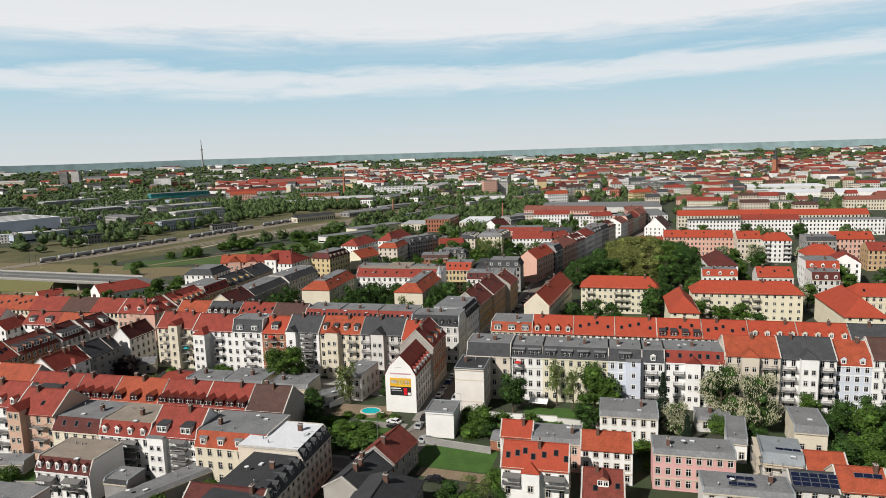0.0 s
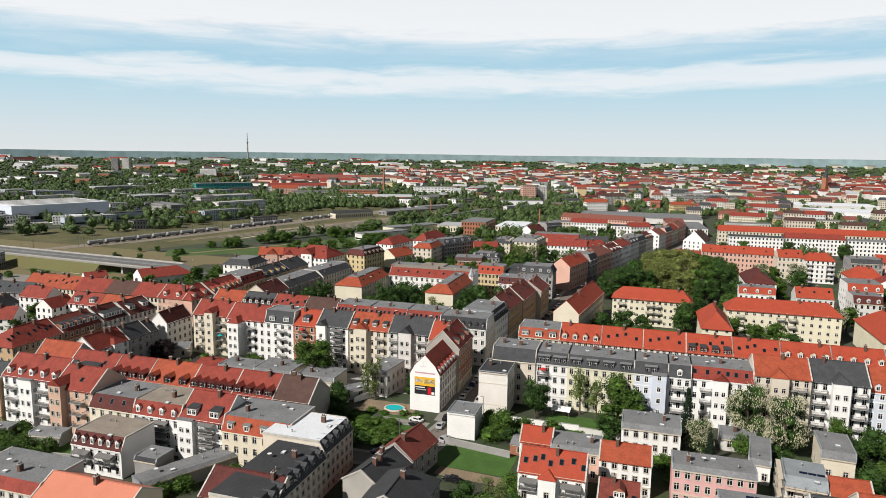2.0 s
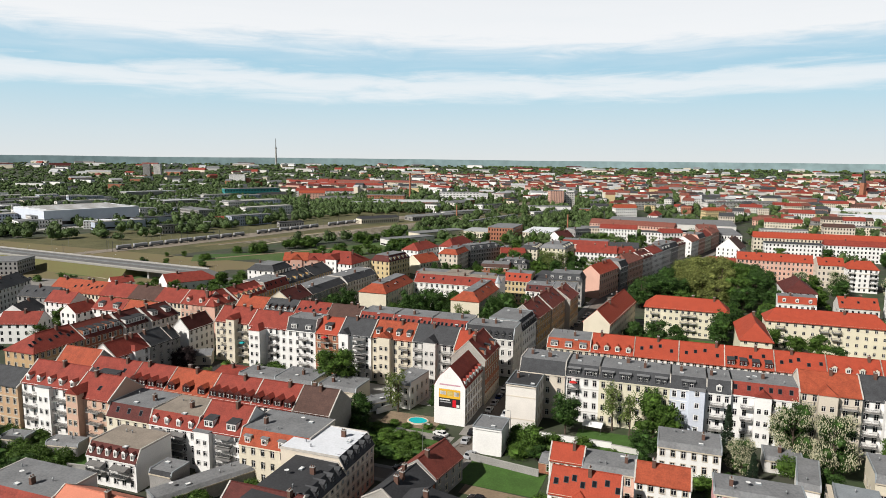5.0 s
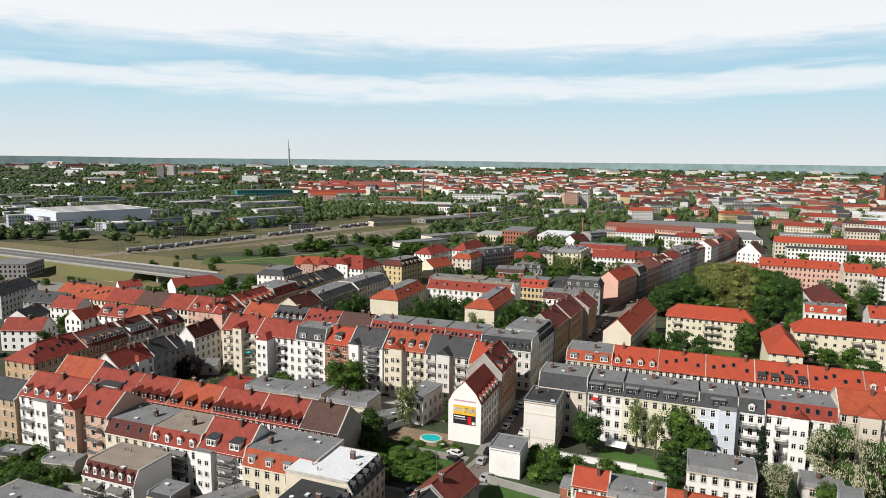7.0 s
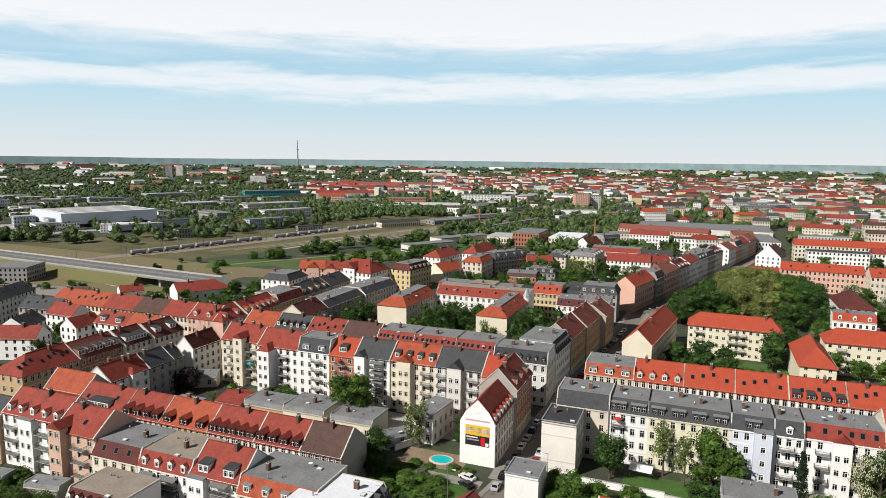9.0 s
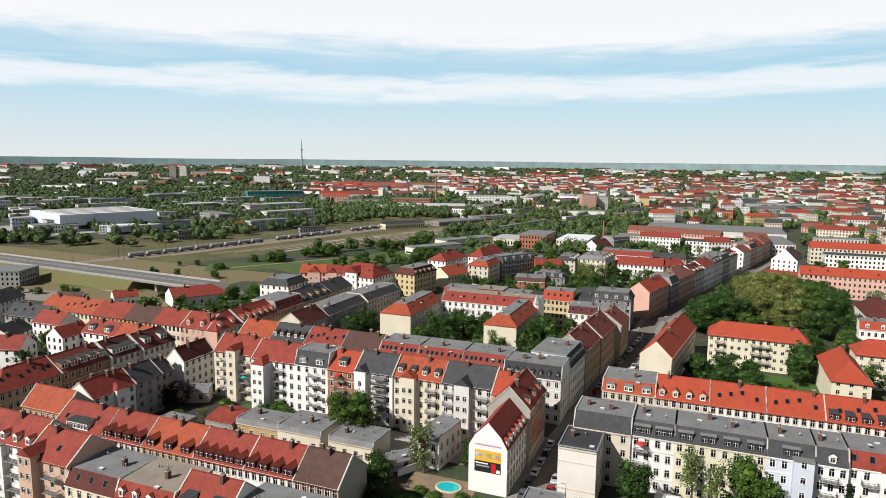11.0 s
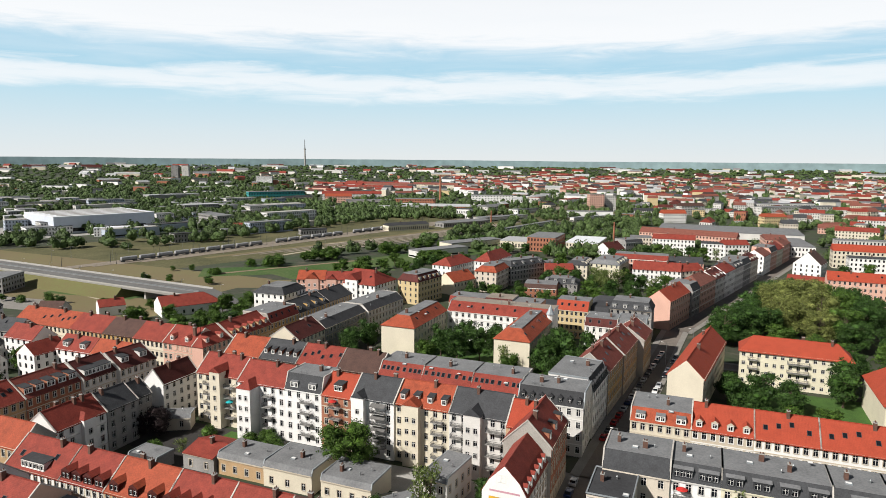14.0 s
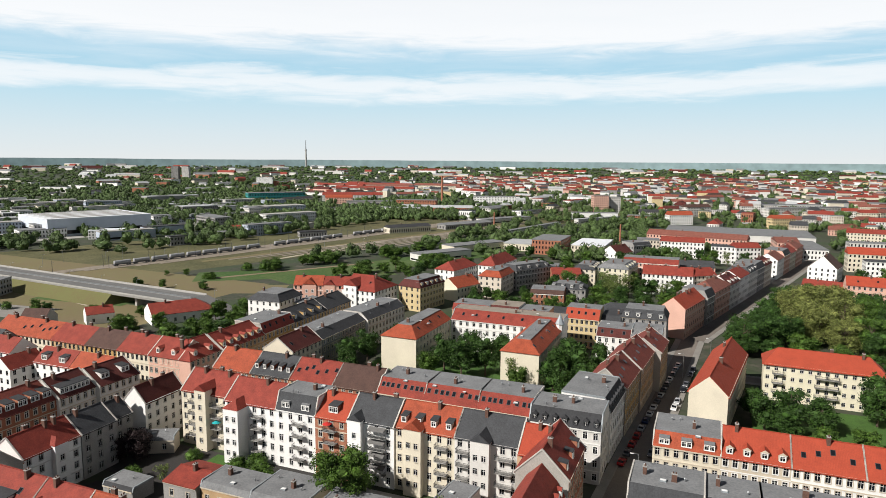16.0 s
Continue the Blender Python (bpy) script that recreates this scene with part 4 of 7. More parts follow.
# ---- the block with trees beyond the row ----
house(-75.4, 59.3, 90, 33.5, 14.2, 12.5, 16, roof="crown", wall=CREAM, tile=ORANGE, floors=4, cols=11, hip=(5.5, 0), trim=CREAM, skylights=3, steep=4.4)
house(-75, 92.8, 0, 45.5, 12, 12.5, 16, roof="half", wall=WHITE, tile=RED, floors=4, cols=16, skylights=7, steep=4.6, trim=PALE, parapets=False, chimneys=3, deck=SANDTAR)
house(-29.6, 58.4, 90, 35.5, 13.4, 12.5, 16, roof="crown", wall=CREAM, tile=ORANGE, floors=4, cols=12, hip=(5.0, 0), trim=CREAM, skylights=4, steep=4.4)
house(-84, 117, 0, 17, 12, 10.6, 13.2, roof="half", wall=TAN, tile=RED, floors=3, cols=6, skylights=2, trim=STONE, chimneys=2)
house(-67, 119, 0, 13, 12, 10.8, 13.4, roof="half", wall=PALE, tile=DARKRED, floors=3, cols=5, deck=SANDTAR, trim=TRIM)
house(-54, 119, 0, 13, 12, 10.2, 12.6, roof="half", wall=SALMON, tile=DARKRED, floors=3, cols=5, dormers=(("gable", 1, 2.6, 0.4),), trim=STONE)
house(-53, 135, 0, 27, 11, 7.4, 9.4, roof="half", wall=SALMON, tile=DARKTAR, deck=DARKTAR, floors=2, cols=9, chimneys=2)
house(-25, 135, 0, 24, 26, 8.4, 13.4, wall=GREYW, tile=SLATE, floors=2, cols=8, hip=(6, 6), chimneys=0)
house(-32.8, 115.4, 0, 14, 12, 12.3, 16, roof="half", wall=YELLOW, tile=BRIGHT, floors=4, cols=7, skylights=4, base=TAN, steep=3.4)
house(-18.6, 120, 0, 8, 15, 11.5, 13.4, roof="half", wall=GREYW, tile=DARKTAR, deck=DARKTAR, floors=3, cols=3)
house(-16, 91.5, 0, 12.5, 12, 12.4, 15.2, roof="half", wall=WHITE, tile=DARKRED, floors=4, cols=5, skylights=3, trim=WHITE, deck=TAR)
house(-3.5, 91.0, 0, 10.6, 13, 13.6, 15.6, roof="half", wall=PALE, tile=TAR, floors=4, cols=0, steep=5, parapets=False, chimneys=1, sides="r")
house(8.4, 73, 86, 17, 12, 13.6, 17.8, wall=YBRICK, tile=WORNRED, cols=7, base=STONE, skylights=3, chimneys=2)
house(-10.8, 121.5, 0, 17.8, 14, 13.5, 17, roof="crown", wall=GREYW, tile=SLATE, deck=TAR, floors=4, cols=7, dormers=(("shed", 4, 1.8, 0.5),), parapets=False, sides="r", hip=(1.6, 1.6), steep=1.8)
house(13.2, 146.2, 75.5, 30, 11, 13.5, 18, wall=SALMON, tile=BRIGHT, floors=4, cols=10, chimneys=4, trim=STONE)


def spire(u, v, z):
    ob = thing("roof_turret", place(u, v, 0, z), "small pointed zinc turret on the corner of a roof", "turret")
    m = Mesh()
    m.cylinder(0, 0, -3.5, 0.8, 1.5, 1.5, 8)
    part("drum", m, TRIM, ob)
    m = Mesh()
    m.cylinder(0, 0, 0.8, 4.6, 1.9, 0.08, 8)
    part("spire", m, ZINC, ob)


spire(-30.2, 93.4, 14.2)

# ---- yard houses ----
house(-81, -44, 0, 13.8, 8.5, 4.4, 5.4, roof="half", wall=YBRICK, tile=TAR, floors=1, cols=4, chimneys=2, steep=0.6, parapets=False)
house(-67, -44.5, 0, 13.4, 11, 5.0, 6.0, roof="half", wall=CREAM, tile=TAR, floors=1, cols=3, chimneys=1, steep=0.6, parapets=False)
house(-51.5, -44, 0, 13, 10, 4.4, 5.4, roof="half", wall=CREAM, tile=TAR, floors=1, cols=4, chimneys=1, steep=0.6, parapets=False)
house(-91, -45, 0, 9.6, 11, 4.2, 5.6, wall=GREYW, tile=RED, floors=1, cols=2, parapets=False)
house(4.3, -61.4, 0, 7.7, 8.2, 7, 7.4, roof="flat", wall=WHITE, deck=TAR, floors=2, cols=0, trim=WHITE, chimneys=0, name="flat_house")
house(26.2, -72.6, 0, 7.8, 6.4, 7, 9.8, wall=WHITE, tile=BRIGHT, floors=2, cols=4)
house(34.0, -74.4, 0, 11.4, 8, 7, 7.9, roof="half", wall=SALMON, tile=TAR, floors=2, cols=4, steep=0.6, parapets=False)
house(45.5, -78.4, 0, 11.4, 8.4, 8, 10.6, wall=WHITE, tile=ORANGE, floors=3, cols=5)
house(28.8, -88.6, 0, 14.6, 8.6, 7.4, 11.4, wall=WHITE, tile=BRIGHT, floors=2, cols=5, skylights=7, sides="r", towers=((6.6, 3.8, 1.6, -0.5, "hip"),), balconies=((2.4, 3.8), (11.6, 4.4)), rail=DARKMETAL)
house(46.2, -95.6, 0, 8.6, 10, 4.4, 8.0, wall=BRICK, tile=WORNRED, floors=1, cols=2, peak=0.82, skylights=2, chimneys=1, dormers=(("gable", 1, 2.0, 1.8),))
house(49.6, -54.9, 0, 14.5, 9, 6.4, 7.6, roof="half", wall=WHITE, tile=TAR, floors=2, cols=6, steep=0.6, parapets=False, sides="l")
house(61.2, -78.9, 0, 17, 7, 8.4, 9.3, roof="half", wall=PINK, tile=TAR, floors=3, cols=8, steep=0.6, parapets=False)
house(79.0, -62.4, -8, 4.6, 14, 4.8, 5.8, roof="half", wall=WHITE, tile=TAR, floors=1, cols=2, steep=0.6, parapets=False, chimneys=0)
house(95.6, -55.4, -4, 7.2, 12, 5.6, 7.2, roof="half", wall=CREAM, tile=TAR, floors=1, cols=2, steep=0.6, parapets=False, chimneys=0, sides="l")


# ---- trees ----
def leaves(name, color, second):
    m = material(name, color, 0.7, 0.3, 0.5, 3.0, 0.0, spec=0.25, island=0.45, second=second)
    return m


GREEN, DEEP = leaves("green_leaves", (0.045, 0.095, 0.012), (0.075, 0.14, 0.018)), leaves("dark_leaves", (0.014, 0.042, 0.006), (0.046, 0.10, 0.015))
WILLOW, FIR = leaves("willow_leaves", (0.10, 0.13, 0.026), (0.195, 0.21, 0.06)), leaves("fir_needles", (0.012, 0.028, 0.012), (0.02, 0.04, 0.018))
BIRCH, FARLEAF = leaves("birch_leaves", (0.095, 0.15, 0.03), (0.16, 0.20, 0.055)), leaves("wood_leaves", (0.042, 0.08, 0.02), (0.088, 0.132, 0.04))
BLOSSOM = material("chestnut_blossom", (0.55, 0.52, 0.36), 0.8, 0.2, 1, 4, 0)
PURPLE = leaves("copper_leaves", (0.02, 0.013, 0.014), (0.035, 0.02, 0.02))


def leaf_quad(m, c, s, rng, slot=0):
    a = Vector((rng.gauss(0, 1), rng.gauss(0, 1), rng.gauss(0, 1) * 0.8)).normalized()
    b = a.orthogonal().normalized()
    b.rotate(Matrix.Rotation(rng.uniform(0, 6.28), 3, a))
    d = a.cross(b)
    c = Vector(c)
    w = s * rng.uniform(0.6, 1.2)
    m.face([c - b * s, c - d * w * 0.7, c + b * s, c + d * w * 0.7], slot)


PHI = (1 + 5 ** 0.5) / 2
ICO = [Vector(p).normalized() for p in ((-1, PHI, 0), (1, PHI, 0), (-1, -PHI, 0), (1, -PHI, 0), (0, -1, PHI), (0, 1, PHI), (0, -1, -PHI), (0, 1, -PHI), (PHI, 0, -1), (PHI, 0, 1), (-PHI, 0, -1), (-PHI, 0, 1))]
ICO_FACES = ((0, 11, 5), (0, 5, 1), (0, 1, 7), (0, 7, 10), (0, 10, 11), (1, 5, 9), (5, 11, 4), (11, 10, 2), (10, 7, 6), (7, 1, 8), (3, 9, 4), (3, 4, 2), (3, 2, 6), (3, 6, 8), (3, 8, 9), (4, 9, 5), (2, 4, 11), (6, 2, 10), (8, 6, 7), (9, 8, 1))


def leaf_lump(m, c, rx, rz, rng):
    """A rough mass of leaves."""
    k = len(m.v)
    for p in ICO:
        s = rng.uniform(0.72, 1.18)
        m.v.append((c[0] + p.x * rx * s, c[1] + p.y * rx * s, c[2] + p.z * rz * s))
    m.f += [(k + a, k + b, k + d) for a, b, d in ICO_FACES]
    m.i += [0] * 20


def tree_meshes(kind, seed, grand=False):
    """A tree 10 m high: trunk with limbs, and a crown of leaf sprays; grand: an old tree, with finer sprays."""
    key = ("tree", kind, seed, grand)
    if key in CACHE:
        return CACHE[key]
    rng = random.Random(seed * 31 + len(kind))
    t, c = Mesh(), Mesh()
    lean = rng.uniform(-0.2, 0.2)
    n = 7
    for i in range(5):
        z0, z1 = i * 1.6, (i + 1) * 1.6
        r0, r1 = 0.26 - 0.045 * i, 0.26 - 0.045 * (i + 1)
        t.cylinder(lean * i * 0.3, 0, z0, z1, r0, r1, n)
    mats = {"broad": GREEN, "deep": DEEP, "willow": WILLOW, "chestnut": DEEP, "fir": FIR, "birch": BIRCH, "copper": PURPLE, "shrub": GREEN}[kind]
    lumps = []
    if kind == "fir":
        for i in range(300):
            z = rng.uniform(0.6, 9.7)
            r = (10 - z) * 0.27 * rng.uniform(0.5, 1.0)
            a = rng.uniform(0, 6.28)
            lumps.append((r * math.cos(a), r * math.sin(a), z - r * 0.25, 0.42))
    elif kind == "shrub":
        for i in range(9):
            a = rng.uniform(0, 6.28)
            leaf_lump(c, (2.0 * math.cos(a), 2.0 * math.sin(a), rng.uniform(2, 5.6)), 1.9, 2.0, rng)
        for i in range(170):
            a, q = rng.uniform(0, 6.28), rng.uniform(0.3, 1)
            z = rng.uniform(0.3, 8.6)
            k = math.sqrt(max(0.1, 1 - (z / 9.4) ** 2)) * 4.6
            lumps.append((q * k * math.cos(a), q * k * math.sin(a), z, 1.0))
    else:
        boughs = []
        for i in range(40 if grand else {"willow": 17, "birch": 11}.get(kind, 18)):
            a = rng.uniform(0, 6.28)
            q = rng.uniform(0.2, 1.0)
            z = rng.uniform(2.4, 8.3)
            rad = 2.6 * q * (1.0 if z < 7 else 0.7) if not grand else 3.0 * math.sqrt(q) * math.sqrt(max(0.1, 1 - ((z - 4.8) / 4.6) ** 2))
            if kind == "birch":
                rad *= 0.75
            if kind == "chestnut":
                z = rng.uniform(2.0, 8.8)
                rad = 3.0 * math.sqrt(q) * math.sqrt(max(0.1, 1 - ((z - 4.9) / 4.8) ** 2))
            boughs.append((rad * math.cos(a), rad * math.sin(a), z, rng.uniform(0.75, 1.3) if grand else rng.uniform(1.05, 1.75)))
            p0 = Vector((0, 0, max(2.0, z - 2.4)))
            p1 = Vector(boughs[-1][:3])
            side = (p1 - p0).orthogonal().normalized()
            other = (p1 - p0).cross(side).normalized()
            k = len(t.v)
            for p, r in ((p0, 0.11), (p1, 0.03)):
                t.v += [tuple(p + r * (side * math.cos(j * 2.094) + other * math.sin(j * 2.094))) for j in range(3)]
            t.f += [(k + j, k + (j + 1) % 3, k + 3 + (j + 1) % 3, k + 3 + j) for j in range(3)]
            t.i += [0] * 3
        for bx, by, bz, br in boughs:
            if kind != "birch":
                leaf_lump(c, (bx, by, bz), br * 0.66, br * 0.6, rng)
            for i in range(20 if kind != "birch" else 12):
                d = Vector((rng.gauss(0, 1), rng.gauss(0, 1), rng.gauss(0, 1))).normalized() * br * rng.uniform(0.7, 1.05)
                z = bz + d.z * (0.85 if kind != "willow" else 1.2)
                lumps.append((bx + d.x, by + d.y, min(max(z, 1.2), 10), 0.46))
    for x, y, z, s in lumps:
        for i in range(12 if kind != "birch" else 9):
            p = (x + rng.gauss(0, s * 0.62), y + rng.gauss(0, s * 0.62), z + rng.gauss(0, s * 0.5))
            leaf_quad(c, p, (0.14 if grand else 0.2) if kind != "shrub" else 0.3, rng)
        if kind == "chestnut" and math.hypot(x, y) > 1.3:
            for i in range(6):
                q = Vector((x, y, z)) + Vector((x, y, 1)).normalized() * 0.45 + Vector((rng.gauss(0, 0.25), rng.gauss(0, 0.25), rng.gauss(0, 0.25)))
                c.cylinder(q.x, q.y, q.z, q.z + 0.22, 0.05, 0.015, 4, 1)
    CACHE[key] = (t.data("trunk", BARK), c.data("crown", [mats, BLOSSOM]))
    return CACHE[key]


TREE_WORDS = {"broad": "leafy green broad-crowned tree", "deep": "dark green full-crowned tree", "willow": "yellow-green willow with a wide loose crown", "chestnut": "horse chestnut in cream blossom", "fir": "dark narrow fir tree",
              "birch": "light airy birch tree", "copper": "dark copper-leaved tree", "shrub": "dense green garden shrub"}
tree_rng = random.Random(5)


def tree(u, v, height, width, kind="broad", where="in a courtyard"):
    t, c = tree_meshes(kind, tree_rng.randrange(3), (width > 13 or kind == "chestnut") and kind != "shrub")
    m = place(u, v, tree_rng.uniform(0, 360)) @ Matrix.Diagonal((width / 7.6, width / 7.6, height / 10, 1))
    ob = thing("tree" if kind != "shrub" else "shrub", m, f"{TREE_WORDS[kind]} {where}", "tree" if kind != "shrub" else "shrub", "trees of the town")
    if kind != "shrub":
        part("trunk", t, None, ob)
    part("crown", c, None, ob)
    return ob


for q in ((-51, -33, 16, 14, "broad"), (-56, -31, 10, 9, "broad"), (-24.7, -43, 15, 8.5, "birch"), (-27.6, -42, 13, 7, "birch"), (-115, -97, 4, 5, "shrub"), (-110, -98, 3.5, 5, "shrub"), (-105, -97, 4, 6, "shrub"), (-100, -98, 3, 4, "shrub"), (-113, -103, 5, 6, "deep"), (-104, -103, 4, 6, "shrub"), (-95, -99, 3, 4, "shrub"), (-118, -101, 6, 7, "broad"), (-89, -103, 4, 5, "shrub"), (-93, -106, 5, 6, "shrub"), (-44, -108, 4, 5, "shrub"), (-36, -100, 4, 5, "shrub"), (-58, -100, 3, 4, "shrub"), (-74, -32, 6, 7, "shrub"), (-81, -24.5, 4, 5, "shrub"), (-86, -26, 3, 4, "shrub"), (-99, -27, 3, 4, "shrub"), (-97, -39, 5, 5, "birch"), (-104, -42, 4, 5, "shrub"), (-94, -56, 5, 6, "deep"), (-110, -57, 4, 5, "shrub"), (-79, -52, 4, 5, "shrub"), (-62, -54, 4, 5, "shrub"), (-46, -55, 5, 6, "deep"), (-112, -33, 9, 9, "copper"), (-116, -36, 7, 6, "copper"),
          (25, -41, 13, 9, "deep"), (37, -34, 14, 9, "birch"), (42, -38, 13, 8, "birch"), (48, -35, 14, 11, "broad"), (51, -37, 12, 9, "broad"), (52, -46, 8, 8, "deep"), (46, -50, 8, 9, "deep"), (56, -44, 7, 7, "deep"),
          (19.5, -57, 8, 9, "broad"), (24, -55, 6, 6, "shrub"), (66.6, -37, 13, 6.4, "fir"), (69, -49.6, 9.5, 7.4, "chestnut"), (71, -55.4, 8.5, 5.5, "fir"), (82, -36.6, 15.5, 11.6, "chestnut"), (89.6, -44.2, 17, 11, "chestnut"), (84.6, -40.4, 7, 6, "deep"),
          (79.6, -46, 5.5, 5, "shrub"), (104, -37, 9, 8, "broad"), (110, -42, 10, 9, "deep"), (116, -46, 13, 10, "deep"), (113, -52, 12, 10, "broad"), (122, -44, 12, 10, "deep"), (110, -60, 9, 10, "broad"), (118, -58, 12, 11, "deep"),
          (-33, -51, 8, 8, "deep"), (-32, -57, 8, 8, "deep"), (-28, -62, 7, 7, "deep"), (-25, -57, 2.4, 4, "shrub"), (-21, -60, 2.2, 5, "shrub"), (-17, -59, 2, 4, "shrub"), (-13, -60, 2.4, 5, "shrub"), (-19, -64, 2.6, 5, "shrub"), (-14, -66, 2.2, 5, "shrub"), (-23, -67, 3, 5, "shrub"), (-10, -64, 2, 4, "shrub"), (-12, -51, 1.6, 3, "shrub"), (-8, -51.5, 1.6, 3, "shrub"), (-22, -52, 1.6, 3, "shrub"), (-18, -52.4, 1.2, 3, "shrub"), (-16, -72, 3, 5, "deep"), (-20, -74, 3, 6, "shrub"), (-11, -71, 2.6, 5, "shrub"),
          (-15, -37, 6, 5, "deep"), (-16, -33, 7, 5, "deep"), (-108, -108, 6, 7, "deep"), (-104, -113, 5, 7, "shrub"), (-98, -117, 5, 8, "shrub"), (-90, -120, 6, 8, "deep"), (-86, -110, 5, 6, "shrub"), (-97, -104, 4, 5, "shrub"), (-112, -116, 7, 9, "deep"), (-106, -121, 6, 8, "shrub"), (-82, -124, 5, 7, "shrub"), (-84, -118, 6, 8, "shrub"), (-92, -112, 6, 8, "deep"), (-78, -119, 5, 7, "shrub"), (-100, -106, 4, 6, "shrub"), (-56, -119, 4, 5, "shrub"), (-47, -112, 4, 5, "shrub"),
          (15, -55, 5, 6, "shrub"), (16, -60, 4, 5, "shrub"), (21, -60, 5, 6, "deep"), (13.6, -50, 5, 4, "shrub"), (29, -62, 5, 6, "deep"), (33, -58, 6, 6, "deep"), (38, -60, 6, 7, "broad"), (42, -63, 5, 6, "deep"), (36, -66, 4, 5, "shrub"), (46, -60, 6, 7, "deep"), (31, -50, 4, 5, "shrub"), (60, -62, 4, 5, "shrub"), (66, -60, 5, 5, "deep"), (64, -46, 5, 6, "deep"), (74, -62, 4, 5, "shrub"), (88, -52, 6, 6, "deep"), (106, -48, 9, 8, "deep"), (104, -64, 9, 9, "deep"), (110, -70, 9, 9, "broad"), (112, -78, 8, 8, "deep"),
          (-25, -72, 5, 6, "deep"), (-20, -80, 3, 5, "shrub"), (26, -92, 7, 6, "birch"), (22, -88, 5, 5, "birch"), (18, -94, 6, 7, "deep"), (24, -98, 6, 7, "shrub"),
          (27, -66, 4, 4, "shrub"), (27, -85, 5, 5, "shrub"), (30, -96, 6, 6, "deep"), (62, -70, 4, 4, "shrub"), (88, -58, 5, 5, "shrub")):
    tree(*q)
for q in ((-70, 57, 9, 7, "broad"), (-67, 66, 13, 9, "deep"), (-58, 60, 14, 10, "deep"), (-51, 66, 14, 10, "deep"), (-61, 76, 13, 9, "deep"), (-49, 78, 12, 9, "deep"), (-38, 53, 11, 7, "birch"), (-34, 50, 10, 7, "broad"), (-25, 60, 14, 10, "deep"),
          (-18, 66, 15, 11, "deep"), (-14, 58, 12, 10, "deep"), (-20, 52, 12, 9, "deep"), (-24, 78, 13, 10, "deep"), (-12, 76, 13, 10, "deep"), (-100, 52, 12, 9, "deep"), (-97, 62, 13, 9, "deep"), (-95, 44, 11, 8, "deep"), (-91, 74, 12, 9, "deep"),
          (-8, 48, 8, 7, "broad"), (-27, 92, 10, 8, "deep"),
          (39, 52, 10, 9, "deep"), (46, 58, 11, 10, "deep"), (44, 48, 8, 8, "deep"), (54, 55, 10, 9, "deep"), (52, 40, 7, 8, "broad"), (62, 44, 7, 8, "broad"), (70, 68, 12, 10, "deep"), (72, 78, 13, 11, "deep"), (88, 62, 11, 10, "broad"), (104, 58, 10, 9, "broad"),
          (110, 52, 8, 9, "deep"), (64, 36, 6, 7, "shrub"), (36, 62, 9, 8, "deep"), (98, 66, 8, 8, "broad"), (90, 96, 12, 10, "deep"), (78, 100, 12, 11, "deep")):
    k = 1.15
    tree(q[0], q[1], q[2] * k, q[3] * k, q[4], "behind the houses")
for q in ((36, 131, 16, 16, "deep"), (45, 141, 18, 17, "deep"), (37, 148, 16, 15, "deep"), (53, 148, 17, 16, "deep"), (46, 160, 17, 15, "deep"), (57, 133, 12, 12, "broad"), (66, 190, 23, 21, "willow"), (58, 181, 21, 19, "willow"), (75, 196, 22, 19, "willow"), (66, 158, 20, 18, "willow"), (76, 166, 22, 19, "willow"), (61, 167, 20, 17, "willow"), (73, 145, 16, 15, "willow"),
          (83, 148, 18, 17, "broad"), (91, 158, 19, 17, "deep"), (96, 170, 20, 17, "deep"), (88, 177, 21, 18, "broad"), (85, 138, 15, 14, "deep"), (98, 186, 18, 16, "deep"), (91, 194, 20, 17, "deep"), (80, 207, 19, 17, "broad"), (68, 212, 19, 16, "deep"), (56, 201, 18, 15, "deep"), (49, 184, 16, 14, "deep"), (58, 222, 16, 14, "deep"), (94, 212, 17, 15, "deep"), (84, 228, 16, 14, "broad"), (72, 232, 16, 14, "deep"), (98, 142, 14, 12, "deep"),
          (48, 172, 14, 12, "deep"), (62, 124, 7, 8, "shrub"), (78, 124, 8, 9, "shrub"), (94, 126, 9, 8, "shrub"), (70, 128, 10, 9, "broad"), (46, 124, 10, 10, "deep")):
    tree(*q, "in the park")
for q in ((-196, 92, 9, 8), (-190, 80, 8, 8), (-182, 70, 8, 8), (-176, 84, 9, 9), (-168, 74, 8, 9), (-160, 90, 9, 9), (-205, 66, 9, 8), (-212, 58, 7, 7), (-223, 62, 8, 8), (-178, 100, 8, 7), (-165, 104, 8, 8), (-150, 96, 9, 8), (-183, 116, 10, 6), (-152, 60, 8, 8),
          (-196, -12, 11, 9), (-190, -6, 9, 8), (-190, -28, 9, 9), (-198, 98, 9, 8), (-190, 106, 9, 9), (-186, 96, 8, 8), (-181, 84, 8, 7), (-200, 24, 6, 6), (-176, 22, 6, 6)):
    tree(*q, "broad", "beside the low houses")

